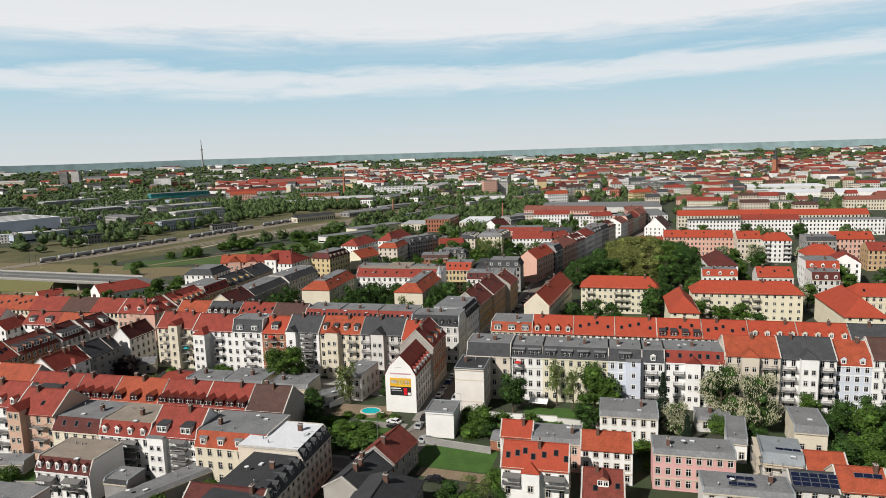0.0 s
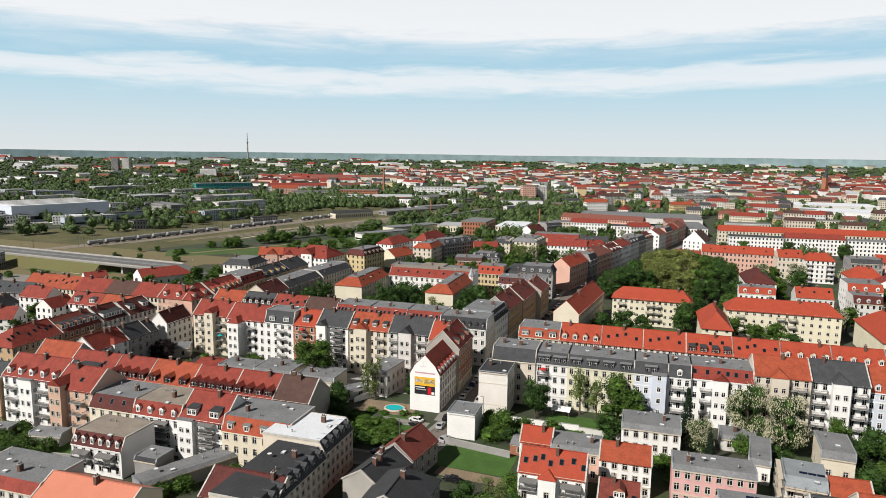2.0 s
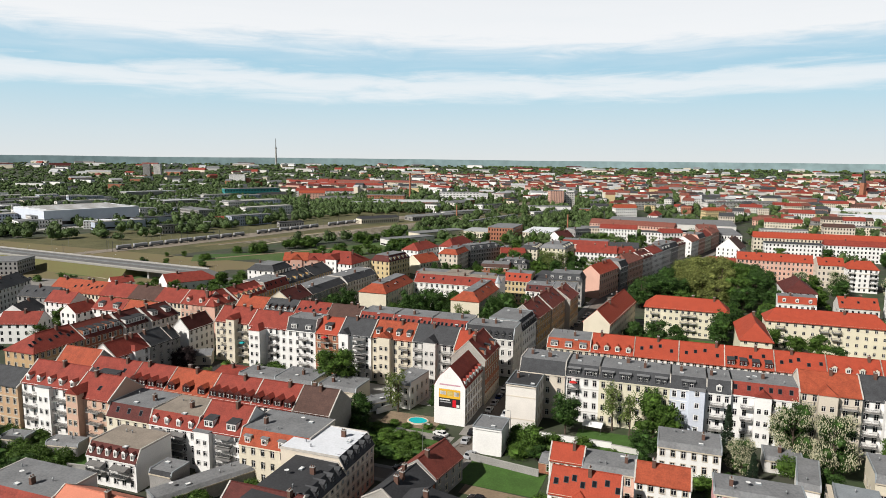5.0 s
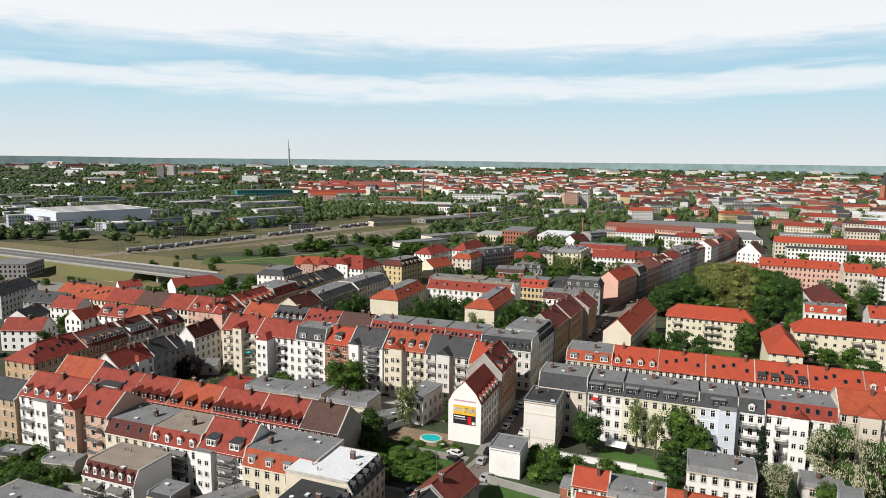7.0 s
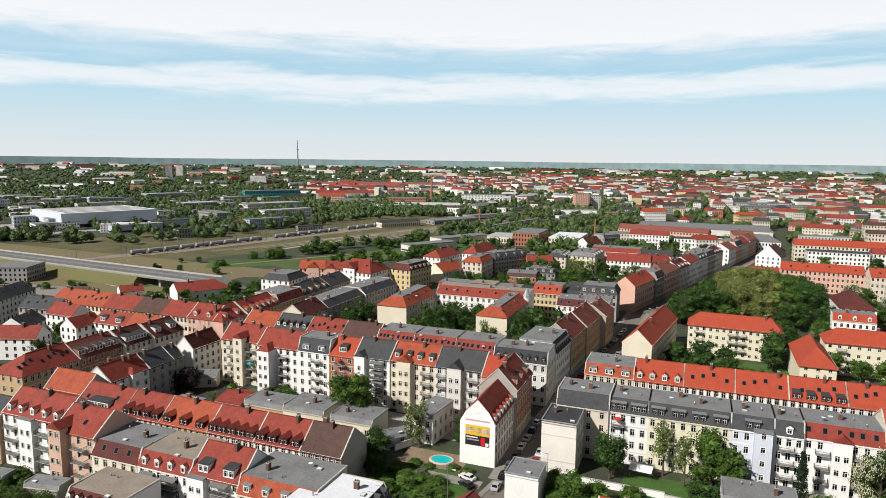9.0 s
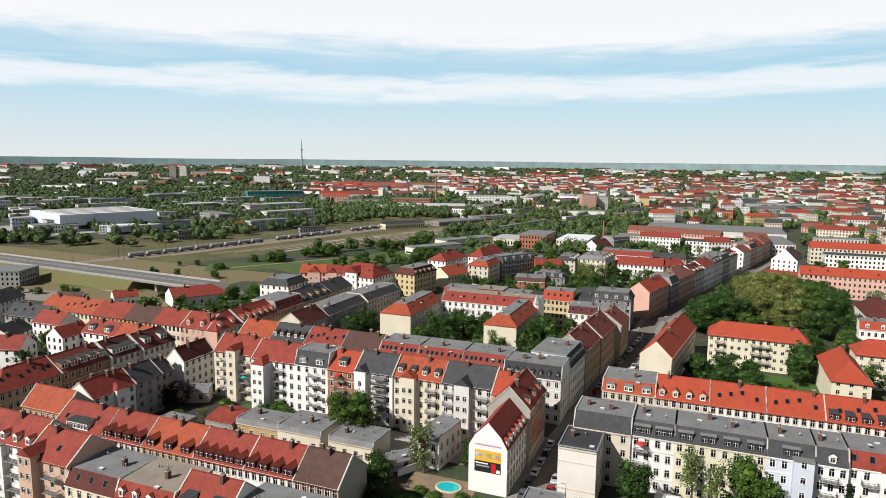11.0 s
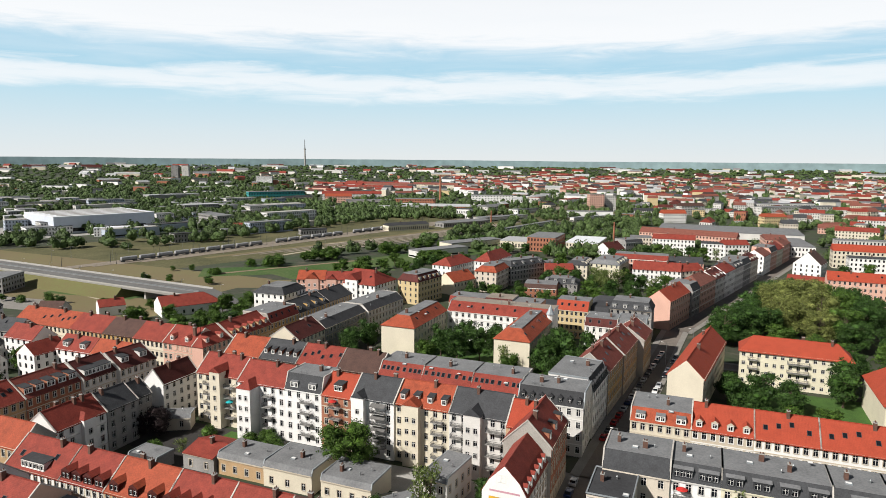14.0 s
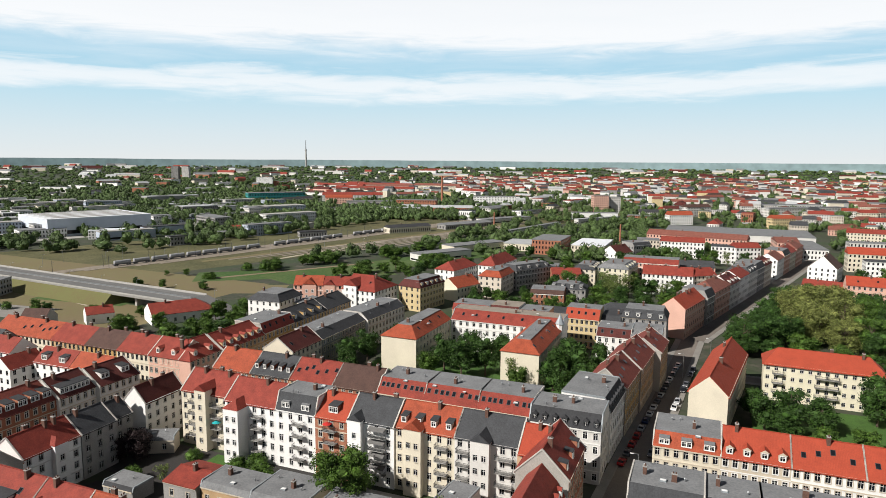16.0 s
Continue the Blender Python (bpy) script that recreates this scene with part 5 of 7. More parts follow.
# ---- left of the town: viaduct, railway, works ----
house(-178, -20, 90, 12, 8.5, 11.2, 14.6, wall=WHITE, tile=RED, floors=4, cols=4, sides="l", trim=WHITE)
house(-177.5, -12.5, 0, 16, 9, 12, 16, wall=WHITE, tile=RED, floors=4, cols=5, trim=WHITE, dormers=(("shed", 2, 2.4, 0.8),))
house(-161.3, -12.5, 0, 14.5, 9, 12, 16, wall=CREAM, tile=ORANGE, floors=4, cols=5, trim=CREAM)
house(-208, -9.5, 0, 15, 9.5, 12, 16, wall=WHITE, tile=RED, floors=4, cols=5, trim=WHITE, sides="r", chimneys=2)
house(-229, -6, 4, 20.5, 10, 12, 16, wall=GREYW, tile=SLATE, floors=4, cols=7, skylights=4)
house(-205, -20.5, 112, 14.5, 11, 8.8, 12.6, wall=WHITE, tile=SLATE, floors=3, cols=5, trim=WHITE)
house(-203, -35, 22, 16, 10, 8.2, 12.2, wall=WHITE, tile=RED, floors=3, cols=5, trim=WHITE, sides="r")
house(-251.5, 0, 113, 30, 12, 11, 15, wall=PALE, tile=SLATE, floors=4, cols=10, sides="l", trim=PALE, skylights=4)
house(-264, 43, 20, 12, 9, 5, 8.6, wall=BRICK, tile=BROWN, floors=1, cols=2, parapets=False, chimneys=0)
house(-174.5, 89.5, 2, 17, 19, 12.6, 15.6, roof="crown", wall=WHITE, tile=SLATE, floors=4, cols=5, sides="r", trim=WHITE, parapets=False, hip=(3, 3), steep=3)
house(-243, 60, 58, 12, 9, 4.8, 7.6, wall=WHITE, tile=RED, floors=1, cols=2, trim=WHITE)
house(-214.5, 71, 58, 29, 16, 4.8, 9.0, wall=WHITE, tile=RED, floors=1, cols=7, trim=WHITE, parapets=False, chimneys=1, hip=(0, 7))
house(-178, 130, 21, 15.5, 12, 12, 16, wall=SALMON, tile=ORANGE, floors=4, cols=6, towers=((8.5, 7.0, 0.6, 0.4, "gable"),), trim=TRIM)
house(-163.5, 135.6, 21, 15, 12, 12, 15.6, wall=SALMON, tile=RED, floors=4, cols=6, towers=((3.4, 5.4, 0.6, 0.2, "gable"),), trim=TRIM)
house(-149, 130, -4, 19.5, 22, 12.5, 18.4, wall=WHITE, tile=RED, floors=4, cols=7, towers=((5.5, 7.5, 0.8, 2.0, "gable"),), sides="r", hip=(0, 7), trim=WHITE, skylights=2)
house(-113.2, 147, 80, 23, 13.5, 12.5, 16, roof="crown", wall=YELLOW, tile=DARKRED, floors=4, cols=8, dormers=(("shed", 5, 1.8, 0.5),), parapets=False, sides="l", hip=(2, 2), steep=2.2)
house(-105, 178, 70, 20, 13.5, 7.6, 12.2, wall=LEMON, tile=ORANGE, floors=2, cols=7, parapets=False)
house(-150, 100, 80, 16, 11, 8, 10, roof="half", wall=CREAM, tile=RED, floors=2, cols=6, deck=TAR)


def viaduct():
    ob = thing("road_viaduct", place(-520, 131, -5.3), "concrete road viaduct with grey parapets above the fields", "viaduct")
    d = Mesh()
    d.extrude([(-10, 5.0), (10, 5.0), (10.4, 6.2), (-10.4, 6.2)], 0, 300)
    d.extrude([(-10, 0.2), (10, 0.2), (10.4, 0.9), (-10.4, 0.9)], 300, 301)
    part("deck", d, CONCRETE, ob)
    a = Mesh()
    a.box(0, 300, -8.4, -0.5, 6.2, 6.24)
    a.box(0, 300, 0.5, 8.4, 6.2, 6.24)
    part("carriageway", a, material("worn_asphalt", (0.15, 0.148, 0.145), 0.9, 0.2, 0.1, 2.0, 0.05), ob)
    for y in (-10.2, 0, 10.0):
        r = Mesh()
        r.box(0, 300, y - 0.12, y + 0.12, 6.2, 7.0)
        part("parapet", r, CONCRETE if y else METAL, ob)
    for i in range(8):
        p = Mesh()
        p.box(14 + i * 36, 15.6 + i * 36, -7, 7, -0.5, 5.0)
        part("pier", p, CONCRETE, ob)
    e = Mesh()
    e.box(0, 255, -19, 19, -0.5, 5.4, 0, (0, 252, -10, 10))
    part("embankment", e, material("dry_grass", (0.20, 0.17, 0.075), 0.95, 0.35, 0.06, 0.8, 0.3, second=(0.13, 0.14, 0.05)), ob)
    s = Mesh()
    s.extrude([(-10.4, 0), (10.4, 0), (10.4, 0.02), (-10.4, 0.02)], 300, 300.1)
    s.v += [(300, -10.4, 6.2), (300, 10.4, 6.2), (326, 10.4, 0.1), (326, -10.4, 0.1), (300, -10.4, 0), (300, 10.4, 0)]
    k = len(s.v) - 6
    for f in ((0, 3, 2, 1), (0, 4, 3), (1, 2, 5)):
        s.f.append(tuple(k + j for j in f))
        s.i.append(0)
    part("ramp", s, material("worn_asphalt", (0.15, 0.148, 0.145)), ob)


viaduct()


def lamp_post(u, v, height=9.0, turn=0):
    if "lamp" not in CACHE:
        p, h = Mesh(), Mesh()
        p.cylinder(0, 0, 0, 9, 0.11, 0.06, 8)
        p.box(0, 1.4, -0.04, 0.04, 8.85, 8.95)
        h.box(1.1, 1.9, -0.14, 0.14, 8.8, 8.95)
        CACHE["lamp"] = (p.data("pole", METAL), h.data("lamp_head", TRIM))
    ob = thing("street_lamp", place(u, v, turn), "tall grey metal street lamp beside the road", "street lamp", "street lamps")
    part("pole", CACHE["lamp"][0], None, ob)
    part("lamp_head", CACHE["lamp"][1], None, ob)


for q in ((-7, -68, 0), (8.6, 1.5, 180), (24, 118, 180), (12, -52, 180), (26, 70, 180), (15, 92, 180)):
    lamp_post(q[0], q[1], 9, q[2])
for i in range(9):
    lamp_post(-455 + 30 * i, 135.6 - 2.8 * i, 14, 85)

FIELD = material("dry_field", (0.29, 0.22, 0.125), 0.95, 0.4, 0.04, 0.5, 0.2, second=(0.17, 0.155, 0.07))
MEADOW = material("meadow", (0.045, 0.125, 0.02), 0.95, 0.3, 0.03, 0.6, 0.2, second=(0.10, 0.13, 0.045))
SCRUB = material("dry_scrub", (0.085, 0.095, 0.035), 0.95, 0.4, 0.04, 0.7, 0.3, second=(0.15, 0.135, 0.065))
PALEPATH = material("pale_gravel", (0.46, 0.40, 0.31), 0.95, 0.2, 0.1, 2.0, 0.2)
BALLAST = material("ballast", (0.27, 0.23, 0.185), 0.95, 0.25, 0.1, 2.0, 0.2)
for name, label, mat, u, v, turn, ln, wd, z in (
    ("scrub", "dry scrub land round the railway", SCRUB, -430, 140, 70, 900, 190, 0.01), ("works_yard", "grey concrete yards of the works", CONCRETE, -640, 210, 72, 700, 140, 0.008), ("path", "pale path below the viaduct", PALEPATH, -372, 112, -13, 96, 3, 0.08), ("meadow", "green slope beside the viaduct", MEADOW, -322, 96, 6, 60, 14, 0.07), ("path", "pale gravel path across the green", DIRT, -275, 178, 58, 120, 4, 0.1),
    ("field", "bare brown field beside the railway", FIELD, -560, 170, -3, 330, 50, 0.02), ("field", "bare brown plot behind the low houses", FIELD, -275, 140, 24, 70, 26, 0.03), ("field", "dry brown ground below the viaduct", FIELD, -420, 92, -5, 200, 44, 0.03), ("yard", "grey tarmac yard below the viaduct", PAVING, -352, 60, 6, 70, 22, 0.06), ("meadow", "green meadow behind the low houses", MEADOW, -288, 178, 36, 130, 34, 0.05),
    ("meadow", "green strip along the railway", MEADOW, -235, 190, 66, 380, 40, 0.06), ("field", "pale trodden ground along the tracks", FIELD, -330, 230, 72, 420, 7, 0.09), ("path", "pale gravel track between the railway and the gardens", PALEPATH, -290, 340, 69, 260, 4.5, 0.11), ("path", "pale gravel track beside the sidings", PALEPATH, -288, 258, 80, 190, 3.5, 0.11), ("lawn", "mown green lawn beside the street", GRASS, 5.2, -72, -2.5, 19.4, 11.6, 0.07),
    ("yard", "sandy drive past the lawn", DIRT, 7.5, -80.2, -4, 24, 4.2, 0.05), ("yard", "grey paved yard behind the pale row", CONCRETE, -66, -29, 0, 62, 12, 0.05), ("yard", "dark gravel yard behind the pale row", ASPHALT, -116, -31, 0, 50, 19, 0.045), ("yard", "dark yard behind the low row", ASPHALT, -112, -56, 0, 76, 22, 0.06), ("yard", "dark yard between the backs", ASPHALT, -110, -50, 0, 24, 26, 0.03),
    ("yard", "sandy garden ground by the pool", DIRT, -27, -47.5, 0, 17, 9, 0.05), ("lawn", "overgrown garden grass beside the street", GRASS, -32, -63, 2, 27, 20, 0.045), ("path", "pale paved drive into the garden", PAVING, -20, -55.6, -2, 17, 3.6, 0.08), ("lawn", "green courtyard lawn between the blocks", GRASS, 36, 62, 0, 46, 28, 0.05), ("lawn", "green courtyard grass below the grey row", GRASS, 28, -45, 0, 24, 18, 0.05),
    ("lawn", "shaded grass in the far courtyard", GRASS, -96, 74, 0, 80, 50, 0.05), ("lawn", "rough garden grass behind the backs", GRASS, -122, -106, 0, 44, 22, 0.052), ("lawn", "small lawn before the pale row", GRASS, -95, -25, 0, 12, 5, 0.07), ("yard", "paved yard with parked cars", PAVING, -11, -84, 0, 9, 22, 0.05)):
    strip(name, label, u, v, turn, ln, wd, -0.2, z, mat, "ground")
for i in range(7):
    strip("railway_track", "gravel bed of a railway track", -395 + i * 7.5, 120 + i * 15, 76.4, 1300 - 60 * i, 3.4, -0.2, 0.22, BALLAST, "railway")


for i in range(7):
    strip("railway_track", "gravel bed of a railway siding", -318 + i * 12.5, 246 + i * 17, 72 + i * 0.6, 430 - 34 * i, 3.2, -0.2, 0.2, BALLAST, "railway")


def wagons():
    tank, frame_, wheel = Mesh(), Mesh(), Mesh()
    n = 10
    k = len(tank.v)
    for x, r in ((0.6, 0.5), (0.9, 1.35), (12.6, 1.35), (12.9, 0.5)):
        tank.v += [(x, r * math.cos(6.283 * j / n), 2.6 + r * math.sin(6.283 * j / n)) for j in range(n)]
    for i in range(3):
        tank.f += [(k + i * n + j, k + (i + 1) * n + j, k + (i + 1) * n + (j + 1) % n, k + i * n + (j + 1) % n)[::-1] for j in range(n)]
    tank.f += [tuple(range(k + n))[k:k + n], tuple(range(k + 3 * n, k + 4 * n))[::-1]]
    tank.i += [0] * (3 * n + 2)
    frame_.box(0, 13.5, -1.3, 1.3, 0.95, 1.3)
    wheel.box(-0.45, 0.45, -0.8, 0.8, 0.2, 1.0, 0, (-0.3, 0.3, -0.8, 0.8))
    ms = (tank.data("tank", material("wagon_grey", (0.35, 0.35, 0.36), 0.5, 0.25, 0.5, 2, 0)), frame_.data("underframe", DARKMETAL), wheel.data("wheelset", DARKMETAL))
    a = radians(76.4)
    for i in range(24):
        if i in (9, 16):
            continue
        s = 10 + i * 14.4
        ob = thing("tank_wagon", place(-372 + s * math.cos(a), 176 + s * math.sin(a), 76.4, 0.2), "grey rail tank wagon standing on the track", "wagon", "goods train")
        part("tank", ms[0], None, ob)
        part("underframe", ms[1], None, ob)
        for x in (1.2, 3.0, 10.5, 12.3):
            part("wheelset", ms[2], None, ob, m=pose(x, 0, 0))


wagons()
HALLBLUE = stucco("bluish_sheet_wall", (0.42, 0.47, 0.55))
hall = far_house(-566, 284, 71, 100, 84, 17, 17.6, BLUISH, WHITEDECK, 2)
for y in (9, 25, 41, 57, 73):
    rib = Mesh()
    rib.box(6, 94, y - 1.8, y + 1.8, 17.6, 18.3, 0, (6, 94, y - 0.6, y + 0.6))
    part("rooflight_strip", rib, CONCRETE, hall, "grey rooflight strip")
far_house(-575, 262, 66, 40, 22, 8, 8.5, WHITE, TAR, 2)
far_house(-520, 290, 40, 30, 18, 8, 8.5, WHITE, WHITEDECK, 3)
far_house(-434, 386, 27, 15, 12, 6, 8.6, SALMON, RED, 2)
far_house(-352, 389, 48, 27, 10, 5, 5.7, GREYW, DARKTAR, 1)
far_house(-288, 458, 55, 50, 14, 6, 8.6, CREAM, DARKTAR, 1)
far_house(-717, 768, 50, 100, 24, 17, 17.6, stucco("teal_sheet_wall", (0.04, 0.25, 0.25)), TAR, 3)
far_house(-364, 64, 26, 30, 22, 8.6, 9.2, GREYW, TAR, 3)


def stack(x, y, h, r, mat, label):
    m = Mesh()
    m.cylinder(0, 0, 0, h, r, r * 0.62, 14)
    m.cylinder(0, 0, h - 1.2, h, r * 0.72, r * 0.72, 14)
    ob = new("factory_chimney", m.data("factory_chimney", mat))
    ob.matrix_world = pose(x, y, terrain(x, y))
    tagged(ob, label, "chimney")


stack(55, 1289, 47, 2.4, BRICK, "tall round brick factory chimney")
stack(196, 690, 18, 1.0, BRICK, "slim brick chimney by the works")
stack(90, 800, 20, 1.0, BRICK, "slim brick chimney by the sheds")
stack(-430, 820, 17, 0.9, TRIM, "slim white flue beside the hall")


def mast():
    x, y = -518, 3360
    ob = thing("radio_mast", pose(x, y, terrain(x, y)), "tall slender grey concrete radio mast on the horizon", "mast")
    m = Mesh()
    m.cylinder(0, 0, 0, 92, 4.6, 3.2, 12)
    part("shaft", m, CONCRETE, ob)
    m = Mesh()
    m.cylinder(0, 0, 92, 136, 2.4, 1.2, 10)
    part("antenna", m, METAL, ob)
    m = Mesh()
    m.cylinder(0, 0, 86, 92, 5.2, 5.2, 14)
    part("platform", m, CONCRETE, ob)


mast()
for x, y, w, d, h, mat in ((-778, 2260, 22, 18, 42, GREYW), (-745, 2262, 22, 18, 42, PALE), (-430, 1930, 44, 16, 24, WHITE), (268, 1040, 22, 16, 26, SALMON), (291, 1050, 20, 14, 23, PALE)):
    a, b, c = far_mesh(w, d, h, h + 0.5, mat, TAR, max(5, round(h / 3.2)))
    ob = thing("tower_block", pose(x, y, terrain(x, y)), f"tall {plain(mat)} flat-roofed block far away", "tower block", "tower blocks")
    part("wall", a, None, ob)
    part("roof", b, None, ob)
    part("glazing", c, None, ob)["kind"] = "stuff"


# ---- bushes and trees of the railway land ----
belt = random.Random(77)


BELT = []


def green_belt(u, v, turn, length, width, count, low, high):
    a = radians(turn)
    for i in range(count):
        s_, w_ = belt.uniform(0, length), belt.uniform(-width / 2, width / 2)
        hh = belt.uniform(low, high)
        if v > 300 or u < -500:
            BELT.append((u + s_ * math.cos(a) - w_ * math.sin(a), v + s_ * math.sin(a) + w_ * math.cos(a), hh))
            continue
        tree(u + s_ * math.cos(a) - w_ * math.sin(a), v + s_ * math.sin(a) + w_ * math.cos(a), hh, hh * belt.uniform(0.95, 1.3), belt.choice(("broad", "deep", "shrub", "broad")), "on the railway land")


green_belt(-268, 206, 64, 230, 16, 34, 6, 10)
green_belt(-205, 210, 62, 120, 18, 16, 6, 10)
green_belt(-470, 430, 62, 330, 110, 110, 10, 16)
green_belt(-548, 200, 74, 70, 22, 16, 10, 15)
green_belt(-300, 140, 8, 60, 6, 5, 4, 6)
green_belt(-350, 62, 10, 130, 10, 12, 3, 6)
green_belt(-560, 190, 74, 60, 30, 14, 12, 17)
green_belt(-330, 175, 5, 60, 10, 6, 3, 5)
green_belt(-420, 330, 70, 200, 20, 18, 5, 9)
green_belt(-215, 52, 10, 70, 26, 10, 6, 10)
for i in range(7):
    for k in range(2):
        lamp_post(-420 + i * 26 + k * 8, 186 + i * 30 - k * 22, 9, 70)


def catenary_mast(u, v):
    if "catenary" not in CACHE:
        p, a = Mesh(), Mesh()
        p.cylinder(0, 0, 0, 8.5, 0.16, 0.12, 6)
        a.box(0, 3.4, -0.05, 0.05, 7.3, 7.42)
        a.box(0, 3.2, -0.04, 0.04, 6.2, 6.3)
        CACHE["catenary"] = (p.data("pole", DARKMETAL), a.data("arm", DARKMETAL))
    ob = thing("catenary_mast", place(u, v, -14), "dark steel catenary mast beside the railway track", "mast", "catenary masts")
    part("pole", CACHE["catenary"][0], None, ob)
    part("arm", CACHE["catenary"][1], None, ob)


for i in range(14):
    for k in range(2):
        catenary_mast(-384 + k * 17 + i * 8.0, 150 + k * 30 + i * 33.0)


# ---- the town beyond ----
EYE = Vector((-1, 60, 0))


def polar(u, v):
    p = CORNER + u * E1 + v * E2 - EYE
    return math.degrees(math.atan2(p.x, p.y)), math.hypot(p.x, p.y)


town = random.Random(23)
FARWALLS = [PALE, CREAM, BEIGE, PALE, SALMON, YELLOW, PALE, WHITE, GREYW, CREAM]
PALEDECK = material("pale_roof_sheet", (0.40, 0.41, 0.42), 0.8, 0.15, 0.25, 2.0, 0.05)
WEATHERED = tiles("weathered_red_tiles", (0.21, 0.075, 0.055))
spots = []


HALLS = ((-20, 520, 0, 130, 66, 9, 9.6, PALE, TAR, 2), (88, 1178, -18.7, 206, 40, 10, 10.6, WHITE, TAR, 2), (-173, 348, 60, 58, 17, 6, 6.6, CREAM, TAR, 1), (-180, 296, 60, 50, 14, 5.5, 6.1, PALE, TAR, 1), (-143, 388, 2, 24, 32, 6, 6.6, CREAM, PALEDECK, 1), (-115, 376, 0, 24, 40, 12, 12.6, BRICK, TAR, 3),
         (-85, 390, 0, 27, 50, 7.4, 8, CREAM, WHITEDECK, 2), (-31, 455, -12, 82, 15, 13, 17, SALMON, WEATHERED, 4), (-15.5, 405, 0, 33, 12, 13, 16.6, WHITE, RED, 4), (22.5, 386, 0, 17, 12, 13, 13.6, WHITE, SLATE, 4), (40, 385, 24, 19, 12, 13, 16.4, WHITE, RED, 4), (71, 426, 4, 16, 34, 14, 17, SALMON, WEATHERED, 4), (91, 438, 4, 18, 64, 8, 8.6, WHITE, TAR, 2), (-36, 430, 8, 18, 16, 10, 10.6, BEIGE, TAR, 3),
         (113, 385, 1, 150, 13, 13, 17.4, CREAM, BRIGHT, 4), (118, 352, 1, 40, 12, 12.4, 13.4, WHITE, SLATE, 4), (160, 354, 1, 42, 12, 12.6, 16.4, WHITE, RED, 4), (204, 356, 1, 60, 12, 12.4, 13.4, WHITE, TAR, 4), (-250, 520, 62, 70, 16, 5, 7, GREYW, TAR, 1), (-232, 600, 60, 80, 16, 5, 5.6, PALE, TAR, 1), (232, 830, -1, 130, 60, 9, 9.6, PALE, WHITEDECK, 1), (245, 700, 0, 170, 66, 9, 9.6, WHITE, WHITEDECK, 1), (202, 596, 0, 22, 14, 14, 17, BEIGE, BROWN, 4), (232, 596, 0, 18, 14, 14, 17, BEIGE, BROWN, 4), (-592, 814, 29, 46, 16, 11, 15.5, SALMON, ORANGE, 3), (-640, 880, 29, 110, 15, 11, 16, PALE, RED, 3), (-900, 1260, 1, 130, 16, 12, 17, PALE, RED, 4), (-760, 1264, 3, 120, 16, 13, 18, BEIGE, WEATHERED, 4), (-820, 1330, 4, 140, 16, 12, 17, PALE, RED, 4), (-670, 1345, 2, 120, 16, 13, 18, CREAM, WEATHERED, 4), (-760, 1120, 10, 180, 16, 13, 17.6, PALE, RED, 4), (-470, 1150, -30, 70, 14, 13, 17, WHITE, RED, 4), (-375, 960, 20, 76, 18, 12, 12.8, WHITE, TAR, 3), (-443, 786, 16, 64, 20, 13, 13.8, BRICK, TAR, 3), (-540, 796, 29, 76, 14, 7, 7.8, GREYW, TAR, 2),
         (-26, 693, 27, 30, 13, 12, 16.5, WHITE, ORANGE, 3), (-172, 490, 77, 130, 6, 4.4, 5.1, PALE, TAR, 1), (-131, 664, 58, 82, 7, 4.4, 5.1, PALE, PALEDECK, 1), (30, 636, 80, 24, 13, 8, 13, WHITE, RED, 2), (73, 944, 28, 120, 16, 12, 12.7, WHITE, TAR, 3),
         (96, 874, 38, 136, 16, 12, 12.6, PALE, TAR, 3), (86, 672, 27, 27, 13, 14, 17.6, YELLOW, ORANGE, 4), (140, 560, -8, 36, 14, 12, 15.6, CREAM, RED, 4), (186, 500, 0, 26, 14, 14, 17, BEIGE, BROWN, 4), (228, 470, 0, 20, 14, 14, 17, BEIGE, BROWN, 4), (128, 470, 4, 40, 14, 12, 12.8, PALE, TAR, 3))


def blocked(u, v):
    for hu, hv, ht, hl, hd, *_ in HALLS:
        a = radians(ht)
        p, q = (u - hu) * math.cos(a) + (v - hv) * math.sin(a), (v - hv) * math.cos(a) - (u - hu) * math.sin(a)
        if -14 < p < hl + 10 and -14 < q < hd + 8:
            return True
    if v < 118 and -140 < u < 150:
        return True
    if 20 < u < 114 and 100 < v < 262:
        return True
    if -16 < u - 19 - (v - 148) * 0.277 < 16 and 120 < v < 440:
        return True
    if -140 < u < 225 and v < 330:
        return True
    return u < -92 and v < 200


